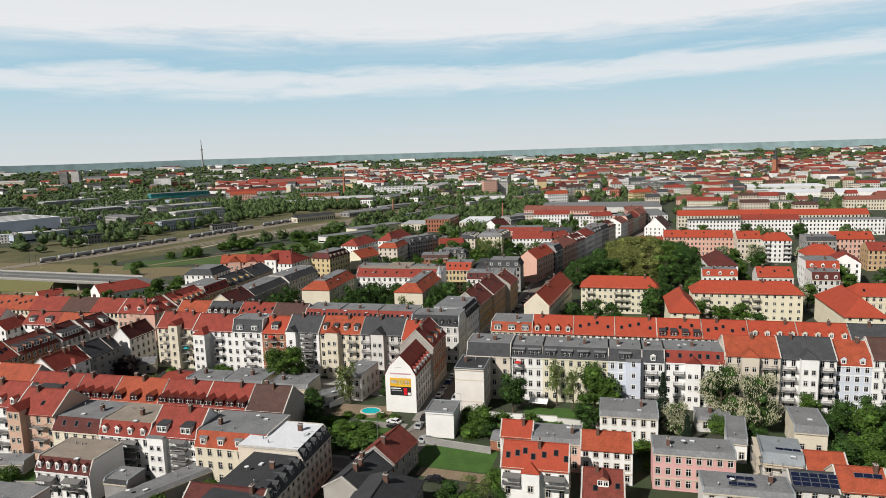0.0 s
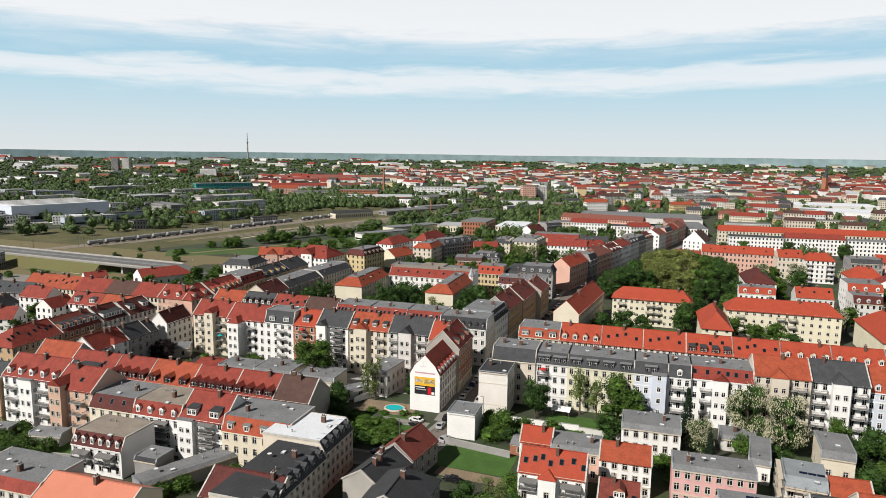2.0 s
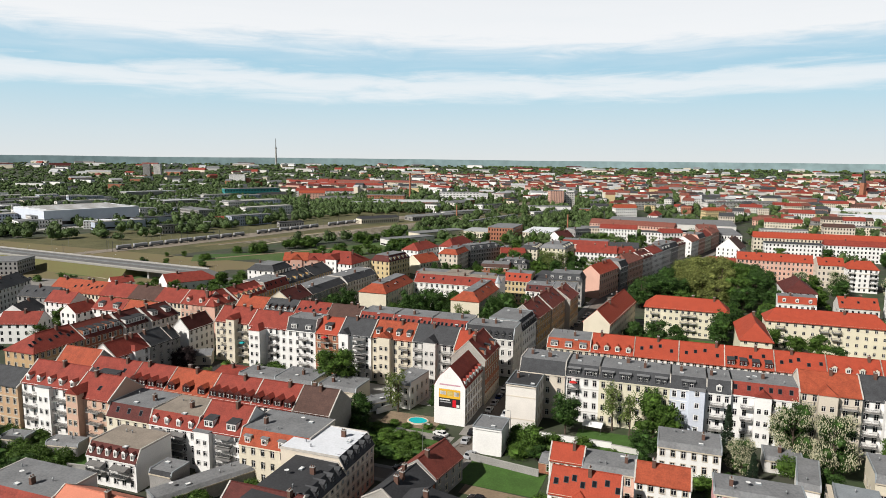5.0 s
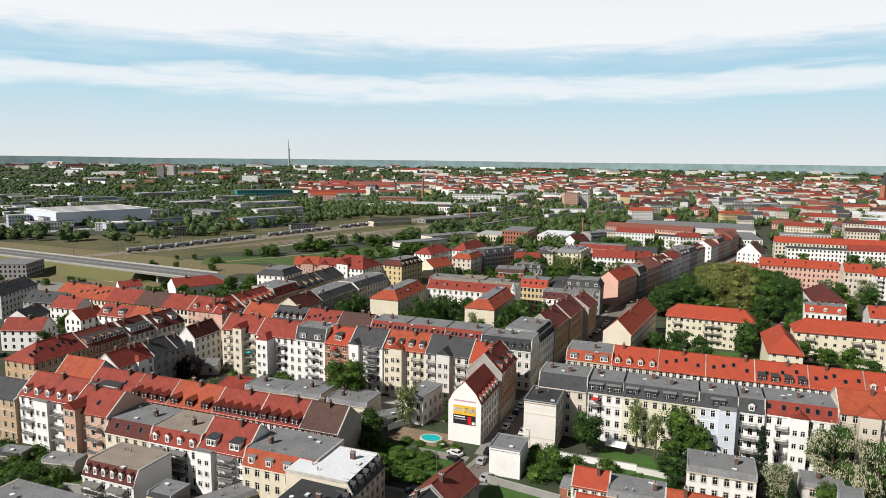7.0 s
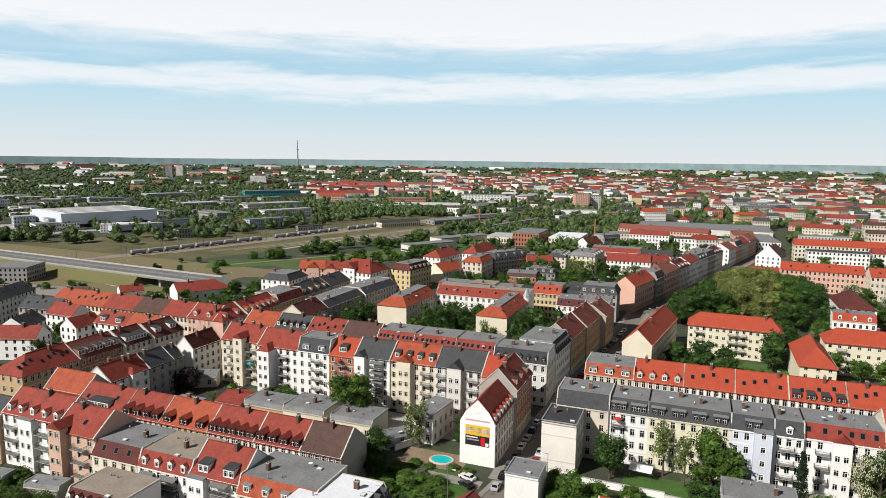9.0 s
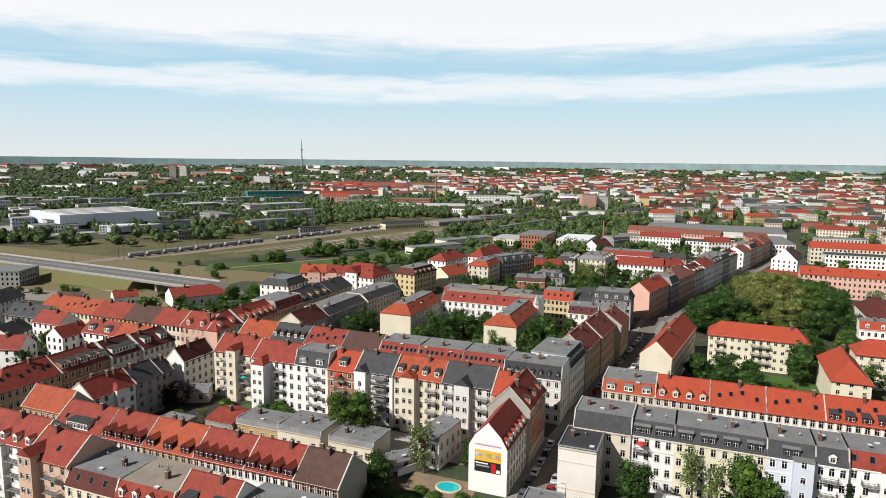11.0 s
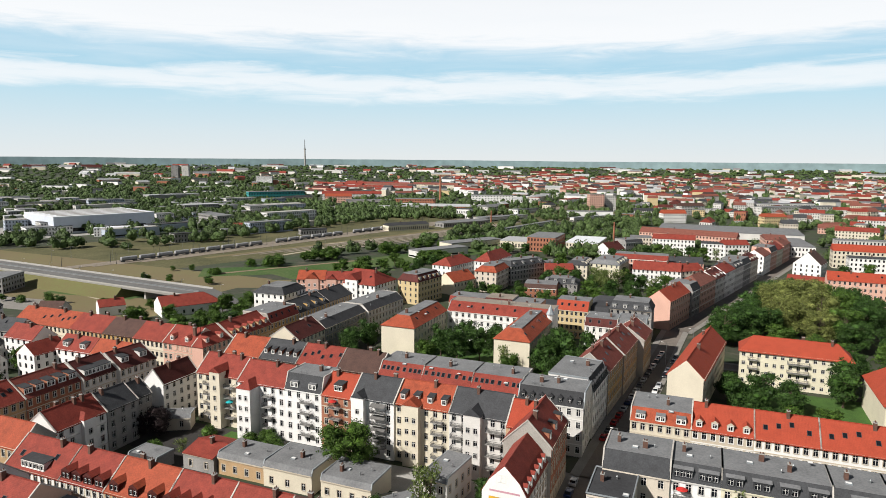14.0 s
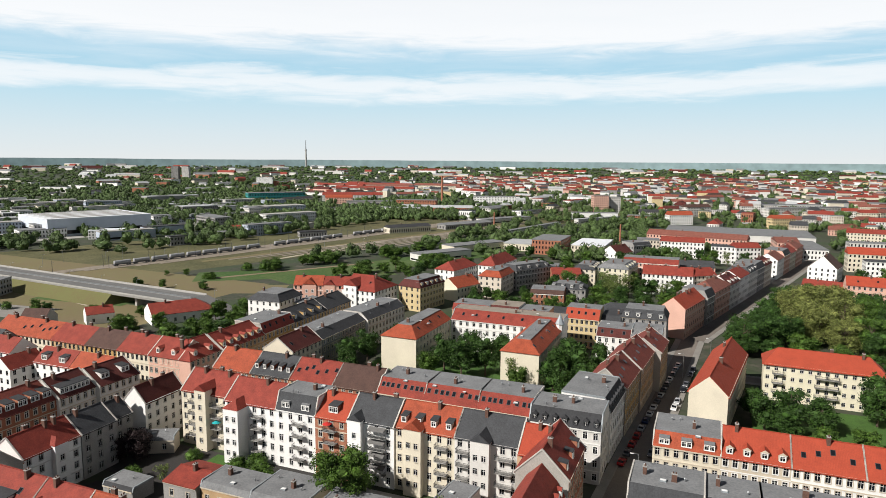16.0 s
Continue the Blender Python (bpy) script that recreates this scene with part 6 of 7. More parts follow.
# street along the park, the blocks round it
street(96.5, 165, 81, 72, 6.0, 2.0)
for q in ((99.5, 132.5, 0, 17, 8, 8, 11, "half", WHITE, BRIGHT, 2, (0, 0), 0), (118, 141, 90, 28, 14.5, 12, 17, "gable", WHITE, DARKRED, 4, (7, 6), 0), (125.5, 132, 0, 16.8, 12, 8, 12.2, "gable", PALE, BRIGHT, 2, (0, 0), 3), (146, 115.5, 0, 12, 13, 10, 13.4, "mansard", PALE, DARKRED, 3, (0, 0), 0), (147, 130, 0, 15, 15, 13, 16.4, "half", WHITE, BRIGHT, 4, (0, 0), 0),
          (158, 172, 0, 17, 14, 13, 18, "gable", WHITE, BRIGHT, 4, (5, 5), 0), (147.5, 222, 0, 16, 14, 14, 18, "gable", WHITE, BRIGHT, 5, (3, 3), 0), (133.5, 231, 0, 14.5, 14, 14, 18, "gable", BEIGE, BRIGHT, 4, (0, 0), 2), (89.5, 246, -3, 44, 12, 13, 17, "gable", SALMON, BRIGHT, 4, (0, 0), 4), (171, 219, 4, 17, 13, 14, 16.4, "half", GREYW, SLATE, 4, (0, 0), 0),
          (190, 236, 0, 24, 14, 13, 17, "gable", SALMON, BRIGHT, 4, (0, 0), 3), (178, 150, 78, 20, 14, 12, 16.5, "gable", WHITE, RED, 4, (0, 4), 0), (186, 108, 0, 24, 12, 9, 12, "half", WHITE, SLATE, 3, (0, 0), 0), (197, 196, 0, 26, 13, 12, 16, "gable", YBRICK, RED, 4, (0, 0), 2), (148, 71.5, 0, 44, 11.5, 12.2, 16.2, "gable", LEMON, BRIGHT, 4, (4, 4), 4)):
    house(*q[:7], roof=q[7], wall=q[8], tile=q[9], floors=q[10], sides="lr", trim=STONE, hip=q[11], skylights=q[12], dormers=(("gable", 3, 1.5, 0.5),) if q[7] in ("mansard", "half") and q[9] is not SLATE else (), chimneys=2, balconies=((q[3] * 0.12, 3.4), (q[3] * 0.84, 4.0)) if q[10] > 4 else (), fine=q[1] < 150)
for q in ((122, 156, 12), (140, 154, 10), (138, 190, 13), (140, 206, 14), (128, 205, 12), (166, 128, 12), (168, 146, 13), (166, 200, 13), (176, 205, 13), (118, 186, 14), (122, 216, 12), (186, 140, 13), (130, 126, 7), (168, 60, 12), (180, 58, 13), (192, 64, 12), (134, 96, 11), (140, 100, 12)):
    tree(q[0], q[1], q[2], q[2] * 0.9, town.choice(("deep", "broad", "chestnut")), "between the houses")
# the main street's left side beyond the bend
run = radians(74.5)
for s0, ln, dp, e, rd, rf, wl_, tl, hp in ((31, 12, 12, 13, 16.4, "half", GREYW, SLATE, (0, 0)), (44, 27, 13.4, 14, 18, "gable", SALMON, WEATHERED, (5, 5)), (71, 19, 12, 13.5, 17.4, "gable", PALE, DARKRED, (0, 0)), (90, 21, 12, 14.5, 18, "gable", WHITE, RED, (0, 0)), (111, 20, 13, 14.5, 17.4, "crown", PALE, SLATE, (2, 2)), (131, 18, 13, 14, 17, "half", GREYW, SLATE, (0, 0)), (149, 20, 12, 14, 17.6, "gable", BEIGE, DARKRED, (0, 0)),
                                           (186, 22, 13, 13, 17, "gable", WHITE, WEATHERED, (0, 0)), (208, 20, 13, 13.4, 16.6, "half", SALMON, SLATE, (0, 0)), (228, 22, 12, 13, 17, "gable", CREAM, RED, (0, 0)), (252, 26, 13, 14, 17.6, "gable", SALMON, WEATHERED, (4, 4))):
    house(13.6 + s0 * math.cos(run), 148 + s0 * math.sin(run), 74.5, ln, dp, e, rd, roof=rf, wall=wl_, tile=tl, floors=4, cols=round(ln / 2.6), sides="lr", chimneys=2, trim=TRIM, hip=hp, steep=2.4 if rf == "crown" else 1.7, dormers=(("gable", 3, 1.6, 0.6),) if tl is DARKRED or rf == "crown" else (), fine=False)
# houses between the main street and the railway
for q in ((-66.5, 187, 8, 18, 14, 6.2, 8.2, "half", BRICK, BROWN, 2, (0, 0)), (-60, 203, 4, 20, 15, 7, 9.6, "crown", GREYW, SLATE, 2, (4, 4)), (-14.2, 243.6, 2, 28, 12, 12, 16.2, "gable", WHITE, RED, 4, (0, 0)), (14, 246, 40, 16, 12, 12, 15.6, "gable", BEIGE, RED, 4, (0, 0)), (-42.5, 250, 90, 22, 13.5, 11, 13.6, "crown", CREAM, SLATE, 4, (3, 3)),
          (-23.2, 253, 84, 27, 19, 12, 14.6, "crown", LEMON, TAR, 4, (2.5, 2.5)), (-30, 284, 0, 34, 12, 12, 15, "half", SALMON, RED, 4, (0, 0)), (-122, 216.5, 80, 29, 14, 10, 14.4, "gable", WHITE, RED, 3, (5, 5)), (-102.5, 238, 84, 36, 12, 11, 16.2, "gable", WHITE, RED, 3, (6, 6)), (-85.4, 195.5, 88, 22, 13.6, 12, 15, "crown", BEIGE, ORANGE, 4, (4, 0)),
          (-83.5, 220, 60, 30, 14, 12, 15, "crown", GREYW, SLATE, 4, (2, 2)), (-66, 236, 20, 18, 12, 9, 12, "gable", BRICK, RED, 3, (0, 0)), (-92, 262, 10, 24, 12, 8, 9, "half", PALE, SLATE, 2, (0, 0)), (-42, 349, 64, 20, 14, 8, 13.4, "gable", WHITE, DARKRED, 2, (0, 0)), (-33, 372, 50, 18, 13, 12, 14, "half", GREYW, DARKTAR, 3, (0, 0)), (98, 329, 72, 20, 17, 9, 17, "gable", WHITE, BROWN, 3, (0, 0)),
          (2, 300, 10, 24, 12, 9, 12.4, "gable", SALMON, SLATE, 3, (0, 0)), (-20, 312, 0, 20, 12, 8, 10, "half", PALE, TAR, 2, (0, 0)), (74, 292, -16, 22, 9, 4, 7, "gable", SALMON, RED, 1, (0, 0))):
    house(*q[:7], roof=q[7], wall=q[8], tile=q[9], floors=q[10], hip=q[11], sides="lr", trim=TRIM, steep=3.0 if q[7] == "crown" else 1.7, chimneys=2, dormers=(("shed", 4, 1.7, 0.6),) if q[9] in (SLATE, TAR) and q[7] == "crown" else (), fine=False, parapets=False)
for q in ((-44, 160, 10, "deep"), (-50, 168, 11, "broad"), (-58, 158, 9, "deep"), (-68, 164, 10, "deep"), (-78, 172, 10, "broad"), (-88, 160, 10, "deep"), (-94, 172, 9, "deep"), (-34, 172, 11, "deep"), (-26, 180, 12, "broad"), (-16, 176, 11, "deep"), (-6, 184, 12, "deep"), (2, 196, 12, "broad"), (-10, 202, 12, "deep"), (-22, 206, 12, "deep"), (-34, 204, 11, "broad"), (4, 214, 11, "deep"), (-72, 196, 9, "deep"), (-74, 148, 9, "deep"), (-62, 222, 12, "deep"), (-55, 232, 13, "broad"), (-50, 226, 12, "deep"), (-57, 244, 12, "broad"), (-48, 240, 11, "deep"), (-36, 236, 14, "birch"), (-30, 226, 15, "birch"), (-25, 222, 15, "birch"), (-20, 228, 14, "birch"), (-14, 232, 12, "deep"), (-8, 236, 11, "deep"), (-34, 226, 11, "deep"), (-20, 262, 10, "broad"), (-10, 268, 12, "deep"), (0, 228, 12, "birch"), (6, 234, 12, "broad"), (-98, 186, 8, "deep"), (-92, 190, 8, "deep"), (-86, 188, 7, "broad"), (-66, 180, 9, "broad"), (-44, 184, 9, "broad"),
          (-76, 270, 12, "deep"), (-64, 274, 12, "broad"), (-52, 282, 12, "deep"), (-40, 300, 13, "broad"), (-56, 300, 12, "deep"), (-70, 300, 12, "broad"), (-84, 290, 11, "deep"), (-98, 296, 11, "broad"), (-112, 292, 11, "deep"), (-124, 286, 11, "broad"), (-136, 280, 11, "deep"), (-146, 270, 11, "broad"), (-152, 258, 11, "deep"), (-158, 246, 10, "deep"), (-162, 232, 10, "broad"), (-150, 222, 10, "deep"), (-146, 206, 9, "broad"), (-140, 196, 9, "deep"), (-128, 190, 8, "deep"), (-160, 200, 9, "deep"), (-168, 188, 9, "broad"), (-174, 176, 9, "deep"),
          (-38, 334, 13, "deep"), (-24, 340, 13, "deep"), (-16, 362, 14, "deep"), (-8, 372, 13, "broad"), (16, 376, 13, "deep"), (24, 372, 13, "broad"), (34, 372, 12, "birch"), (46, 378, 12, "deep"), (-62, 330, 12, "broad"), (-78, 340, 11, "deep"), (-92, 350, 11, "broad"), (-110, 352, 11, "deep"), (-126, 350, 10, "broad"), (8, 330, 12, "deep"), (20, 340, 12, "broad"), (40, 340, 11, "deep"), (112, 330, 11, "deep"), (126, 334, 12, "broad"), (160, 340, 13, "deep"), (150, 300, 12, "broad"), (176, 300, 12, "deep"), (140, 280, 12, "deep"), (196, 330, 13, "deep")):
    tree(q[0], q[1], q[2], q[2] * 0.92, q[3], "between the houses")
for q in HALLS:
    far_house(*q)
# city beyond the railway: too many houses to tell apart
for bv in range(34):
    for bu in range(-26, 28):
        u0, v0 = bu * 70 + town.uniform(-16, 16), 300 + bv * 66 + town.uniform(-14, 14)
        az, r = polar(u0, v0)
        if not (-38 < az < 48) or r < 640 or r > 2450 or blocked(u0, v0):
            continue
        red = (az > 20 and r > 960) or (az > 28 and r > 740) or (az > 3 and r > 1450) or (-9 < az <= 3 and 1300 < r < 1800)
        if red:
            for k in range(town.choice((2, 3, 4))):
                ln = town.choice((11, 13, 16, 20, 28, 40))
                e = town.choice((6, 7, 9, 11, 13, 14))
                tl = town.choice((RED, WEATHERED, RED, WEATHERED, DARKRED, SLATE, TAR, TAR, BROWN, PALEDECK, SLATE, WEATHERED))
                far_house(u0 + town.uniform(-34, 30), v0 + k * 17 + town.uniform(-4, 4), town.choice((0, 0, 4, -6, 8, 14, 40, 70)), ln, town.choice((10, 11, 12, 13)), e, e + (0.6 if tl is TAR else 4), town.choice(FARWALLS), tl, max(2, round(e / 3.3)), 0.0, False, True)
            for k in range(6):
                spots.append((u0 + town.uniform(0, 66), v0 + town.uniform(0, 60), town.uniform(9, 14)))
        elif az < -12 and r < 1300:
            for k in range(town.choice((1, 1, 2, 2))):
                ln = town.choice((20, 28, 36, 50, 70))
                e = town.choice((5, 6, 8, 11))
                far_house(u0 + town.uniform(-20, 20), v0 + k * 24 - 20, 66 + town.choice((0, 2, 90, -4)), ln, town.choice((12, 16, 20, 26)), e, e + 0.6, town.choice((PALE, WHITE, GREYW, CREAM, HALLBLUE)), town.choice((TAR, TAR, TAR, PALEDECK, CONCRETE, DARKTAR)), max(2, round(e / 3.6)), 0.0, False, True)
            for k in range(7):
                spots.append((u0 + town.uniform(-35, 35), v0 + town.uniform(-35, 35), town.uniform(8, 13)))
        elif r > 700 and town.random() < (0.3 if r < 860 or az < 4 else 0.9):
            for k in range(5):
                spots.append((u0 + town.uniform(-40, 40), v0 + town.uniform(-36, 36), town.uniform(8, 13)))
            ln = town.choice((14, 18, 30, 44, 60))
            e = town.choice((5, 7, 9, 12))
            far_house(u0, v0, town.choice((0, 20, 76)), ln, 14, e, e + town.choice((0.6, 3.4)), town.choice((BRICK, CREAM, WHITE, WHITE, PALE)), town.choice((TAR, TAR, RED, SLATE, PALEDECK, DARKTAR)), 2, 0.0, False, True)
for i in range(130):
    az, r = radians(town.uniform(-34, 46)), town.uniform(2400, 3450)
    x, y = EYE.x + r * math.sin(az), EYE.y + r * math.cos(az)
    d = Vector((x, y, 0)) - CORNER
    far_house(d.dot(E1), d.dot(E2), town.choice((0, 30, 60, 10)), town.choice((30, 50, 80)), 16, town.choice((9, 13)), 17 if town.random() < 0.5 else 13.6, town.choice((BEIGE, CREAM, PALE, WHITE)), town.choice((RED, TAR, PALEDECK, DARKRED)), 3, 0.0, False, True)
far_town = new("distant_town", JOINED.data("distant_town", SLOTS))
tagged(far_town, "distant houses and sheds with red and grey roofs", "town", kind="stuff")

# ---- woods: crowns too many to count ----
wood = random.Random(41)


def in_wood(az, r):
    if -22 < az < 4 and 860 < r < 1290:
        return 0.95
    if az < -12 and r > 1200:
        return 0.95
    if -38 < az < -12 and 560 < r < 1800:
        return 0.26 if r > 700 else 0.16
    if -16 < az < 4 and r < 860:
        return 0.10
    if az < 20 and r < 980:
        return 0.34
    if r > 1290:
        return 0.3 if az > -12 and r < 2300 else 0.95
    return 0.2


far_trees = []
while len(far_trees) < 7600:
    az = wood.uniform(-38, 48)
    r = 520 * math.exp(wood.random() * math.log(3500 / 520))
    d = Vector((EYE.x + r * math.sin(radians(az)), EYE.y + r * math.cos(radians(az)), 0)) - CORNER
    if d.dot(E1) < -480 and 225 < d.dot(E2) < 420:
        continue
    if d.dot(E2) < 620 and -60 < (d.dot(E1) + 372) * 0.972 - (d.dot(E2) - 176) * 0.235 < 84:
        continue
    if wood.random() < in_wood(az, r) and not (r < 1300 and blocked(d.dot(E1), d.dot(E2))):
        far_trees.append((EYE.x + r * math.sin(radians(az)), EYE.y + r * math.cos(radians(az)), r))
for u0, v0, hh in spots + BELT:
    p = CORNER + u0 * E1 + v0 * E2
    far_trees.append((p.x, p.y, 400))
m = Mesh()
for x, y, r in far_trees:
    z = terrain(x, y)
    s = 1.0 + max(0, (r - 1300)) / 1600
    h = wood.uniform(8, 14)
    w = wood.uniform(4.5, 7.5) * s
    for i in range(11 if r < 900 else (7 if r < 1500 else 4)):
        d = Vector((wood.gauss(0, 1), wood.gauss(0, 1), abs(wood.gauss(0, 0.9)))).normalized() * wood.uniform(0.35, 0.85)
        q = wood.uniform(0.34, 0.52)
        leaf_lump(m, (x + d.x * w * 0.72, y + d.y * w * 0.75, z + h * (0.3 + d.z * 0.5)), w * q, h * q * 0.62, wood)
    if r < 900:
        for i in range(70):
            d = Vector((wood.gauss(0, 1), wood.gauss(0, 1), abs(wood.gauss(0, 1)))).normalized()
            leaf_quad(m, (x + d.x * w * 0.95, y + d.y * w * 0.95, z + h * (0.3 + d.z * 0.62)), 0.7, wood)
woods = new("woodland", m.data("woodland", FARLEAF))
tagged(woods, "green woods and scattered trees towards the horizon", "woodland", kind="stuff")

# distant forested hills, haze painted into their pale blue-green colour
m = Mesh()
n = 160
for j in range(n + 1):
    a = radians(-75 + 150 * j / n)
    top = 69.5 + 3.0 * noise.noise((j * 0.09, 2.1, 0)) + 1.0 * noise.noise((j * 0.4, 7.7, 0))
    for z in (20, top):
        m.v.append((3560 * math.sin(a), 3560 * math.cos(a), z))
    m.v.append((3700 * math.sin(a), 3700 * math.cos(a), 18))
m.f += [(3 * j, 3 * j + 3, 3 * j + 4, 3 * j + 1) for j in range(n)] + [(3 * j + 1, 3 * j + 4, 3 * j + 5, 3 * j + 2) for j in range(n)]
m.i += [0] * (2 * n)
haze_mat = material("hazed_forest_glow", (0.15, 0.205, 0.21), 1.0, 0.28, 0.006, 0.03, 0)
# the strip glows in its own colour, standing in for hazy air
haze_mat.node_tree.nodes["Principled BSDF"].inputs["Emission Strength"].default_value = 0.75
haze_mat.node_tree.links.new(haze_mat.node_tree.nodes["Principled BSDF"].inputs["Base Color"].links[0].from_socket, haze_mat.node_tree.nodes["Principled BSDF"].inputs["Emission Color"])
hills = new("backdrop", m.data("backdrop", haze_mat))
tagged(hills, "low forested hills on the horizon with painted blue-green haze", "hills", kind="structure")


def church():
    x, y = 1010, 1310
    ob = thing("church", pose(x, y, terrain(x, y), 0, 0, 20), "dark brick church with a tall pointed steeple", "church")
    m = Mesh()
    m.box(-4.5, 4.5, -4.5, 4.5, 0, 34)
    part("tower", m, BRICK, ob)
    m = Mesh()
    m.cylinder(0, 0, 34, 62, 5.0, 0.2, 8)
    part("spire", m, SLATE, ob)
    m = Mesh()
    m.extrude([(-9, 12), (0, 22), (9, 12), (9, 0), (-9, 0)], 4.5, 38)
    part("nave", m, BRICK, ob)
    m = Mesh()
    m.extrude([(-9.6, 11.6), (0, 22.3), (9.6, 11.6), (9.6, 12.2), (0, 22.9), (-9.6, 12.2)], 4.4, 38.3)
    part("roof", m, DARKRED, ob)


church()


# ---- cars ----
def car_meshes():
    if "car" not in CACHE:
        b, g, w, l, f, h = (Mesh() for _ in range(6))
        b.extrude([(-2.15, 0.35), (2.15, 0.35), (2.18, 0.62), (2.05, 0.82), (1.15, 0.95), (-1.85, 0.98), (-2.15, 0.85)], -0.86, 0.86)
        b.extrude([(-1.65, 0.96), (0.95, 0.94), (0.25, 1.42), (-1.2, 1.45)], -0.74, 0.74)
        g.extrude([(-1.5, 1.0), (0.72, 0.99), (0.2, 1.36), (-1.12, 1.38)], -0.02, 0.02)
        f.extrude([(0.66, 0.98), (0.98, 0.96), (0.31, 1.42), (0.2, 1.40)], -0.66, 0.66)
        h.extrude([(-1.7, 0.99), (-1.6, 0.99), (-1.2, 1.4), (-1.28, 1.42)], -0.64, 0.64)
        w.cylinder(0, 0, -0.11, 0.11, 0.32, 0.32, 12)
        l.box(-0.16, 0.16, -0.03, 0.03, -0.07, 0.07)
        CACHE["car"] = (b, (g.data("side_window", GLASS), f.data("windscreen", GLASS), h.data("rear_window", GLASS)), w.data("wheel", material("tyre", (0.02, 0.02, 0.02), 0.9, 0.2, 2, 8, 0)), l.data("headlight", SASH))
    return CACHE["car"]


PAINTS = {n: material(n + "_car_paint", c, 0.25, 0.05, 1, 4, 0, metal=0.2, spec=0.6) for n, c in (("silver", (0.45, 0.46, 0.48)), ("white", (0.75, 0.75, 0.75)), ("black", (0.015, 0.015, 0.018)), ("dark_blue", (0.02, 0.04, 0.12)), ("red", (0.35, 0.02, 0.02)), ("grey", (0.12, 0.12, 0.13)))}


def car(u, v, turn, paint):
    b, g, w, l = car_meshes()
    key = ("car", paint)
    if key not in CACHE:
        CACHE[key] = b.data("body", PAINTS[paint])
    ob = thing("car", place(u, v, turn, 0.04), f"{paint.replace('_', ' ')} car parked at the kerb", "car", "parked cars")
    part("body", CACHE[key], None, ob)
    for x in (-0.745, 0.745):
        part("side_window", g[0], None, ob, m=pose(x, 0, 0))
    part("windscreen", g[1], None, ob)
    part("rear_window", g[2], None, ob)
    for x in (-0.78, 0.78):
        for y in (-1.35, 1.35):
            part("wheel", w, None, ob, m=pose(x, y, 0.32, 0, 90, 0))
        part("headlight", l, None, ob, m=pose(x * 0.8, 2.15, 0.68))


shade = random.Random(3)
names = ["silver", "black", "grey", "white", "dark_blue", "silver", "black", "grey", "silver", "red", "grey", "white"]
for i in range(8):
    car(0.8, -56 + 5.9 * i, 0, names[(i * 5 + 1) % 9] if i else "silver")
for i in range(5):
    car(6.2, -47 + 6.3 * i, 180, shade.choice(names))
for i in range(16):
    car(3.6 + i * 0.62, 14 + 6.1 * i, -6, shade.choice(names))
    if i % 3:
        car(9.6 + i * 0.62, 16 + 6.1 * i, 174, shade.choice(names))
for i in range(9):
    car(-100 + 7.1 * i, -1.3, 90, shade.choice(names))
    car(26 + 8.1 * i, -12.6, 90, shade.choice(names))
for q in ((-7.5, -82, 60, "white"), (-9, -77, 80, "grey"), (-7, -54.5, 70, "white"), (-6, -58, 60, "black"), (4.4, -64, -10, "silver"), (12.5, -84.5, 80, "black"), (24.5, -63.5, 85, "white"), (-18, -57, 30, "grey"), (-196, -40, 30, "black"), (-188, -34, 40, "silver"), (-330, 72, 60, "white"), (-318, 70, 60, "grey")):
    ob = car(*q)


# ---- poster gable, pool, garden bits ----
def poster():
    x0 = Mesh()
    x0.box(-0.06, -0.02, 1.46, 7.83, 5.2, 10.5)
    me = x0.data("poster", material("poster_black", (0.02, 0.02, 0.022), 0.5, 0.1, 1, 4, 0))
    p = part("poster", me, None, poster_house, "advertising poster in yellow and black with a red shape")
    for name, y0, y1, z0, z1, mat in (("upper_field", 1.7, 9.1, 7.9, 10.5, material("poster_yellow", (0.75, 0.42, 0.03), 0.5, 0.1, 1, 4, 0)), ("white_bar", 2.0, 3.9, 8.6, 9.9, TRIM), ("white_bar", 6.6, 8.8, 8.8, 9.9, TRIM), ("pale_patch", 4.3, 6.2, 8.5, 10.0, material("poster_pale", (0.8, 0.66, 0.25), 0.5, 0.1, 1, 4, 0)),
                                      ("red_shape", 3.1, 4.3, 5.4, 7.5, material("poster_red", (0.6, 0.01, 0.02), 0.5, 0.1, 1, 4, 0)), ("white_bar", 5.3, 8.8, 7.2, 7.5, TRIM), ("white_bar", 4.9, 8.6, 6.5, 6.85, material("poster_grey", (0.3, 0.3, 0.31), 0.5, 0.1, 1, 4, 0)), ("white_bar", 1.9, 2.9, 5.4, 6.2, TRIM)):
        b = Mesh()
        b.box(-0.09, -0.06, y0 * 0.86, y1 * 0.86, z0, z1)
        part(name, b, mat, p)
    b = Mesh()
    b.box(-0.05, -0.02, 1.4, 7.7, 11.6, 12.0)
    part("painted_line", b, material("faded_pink_paint", (0.55, 0.30, 0.36), 0.8, 0.15, 1, 4, 0), poster_house, "faded pink band painted on the gable")
    wm = window_mesh(0.7, 1.3, TRIM)
    for y in (4.8, 5.8):
        part("window", wm, None, poster_house, m=pose(0, y, 13.9, 0, 0, -90))


poster()


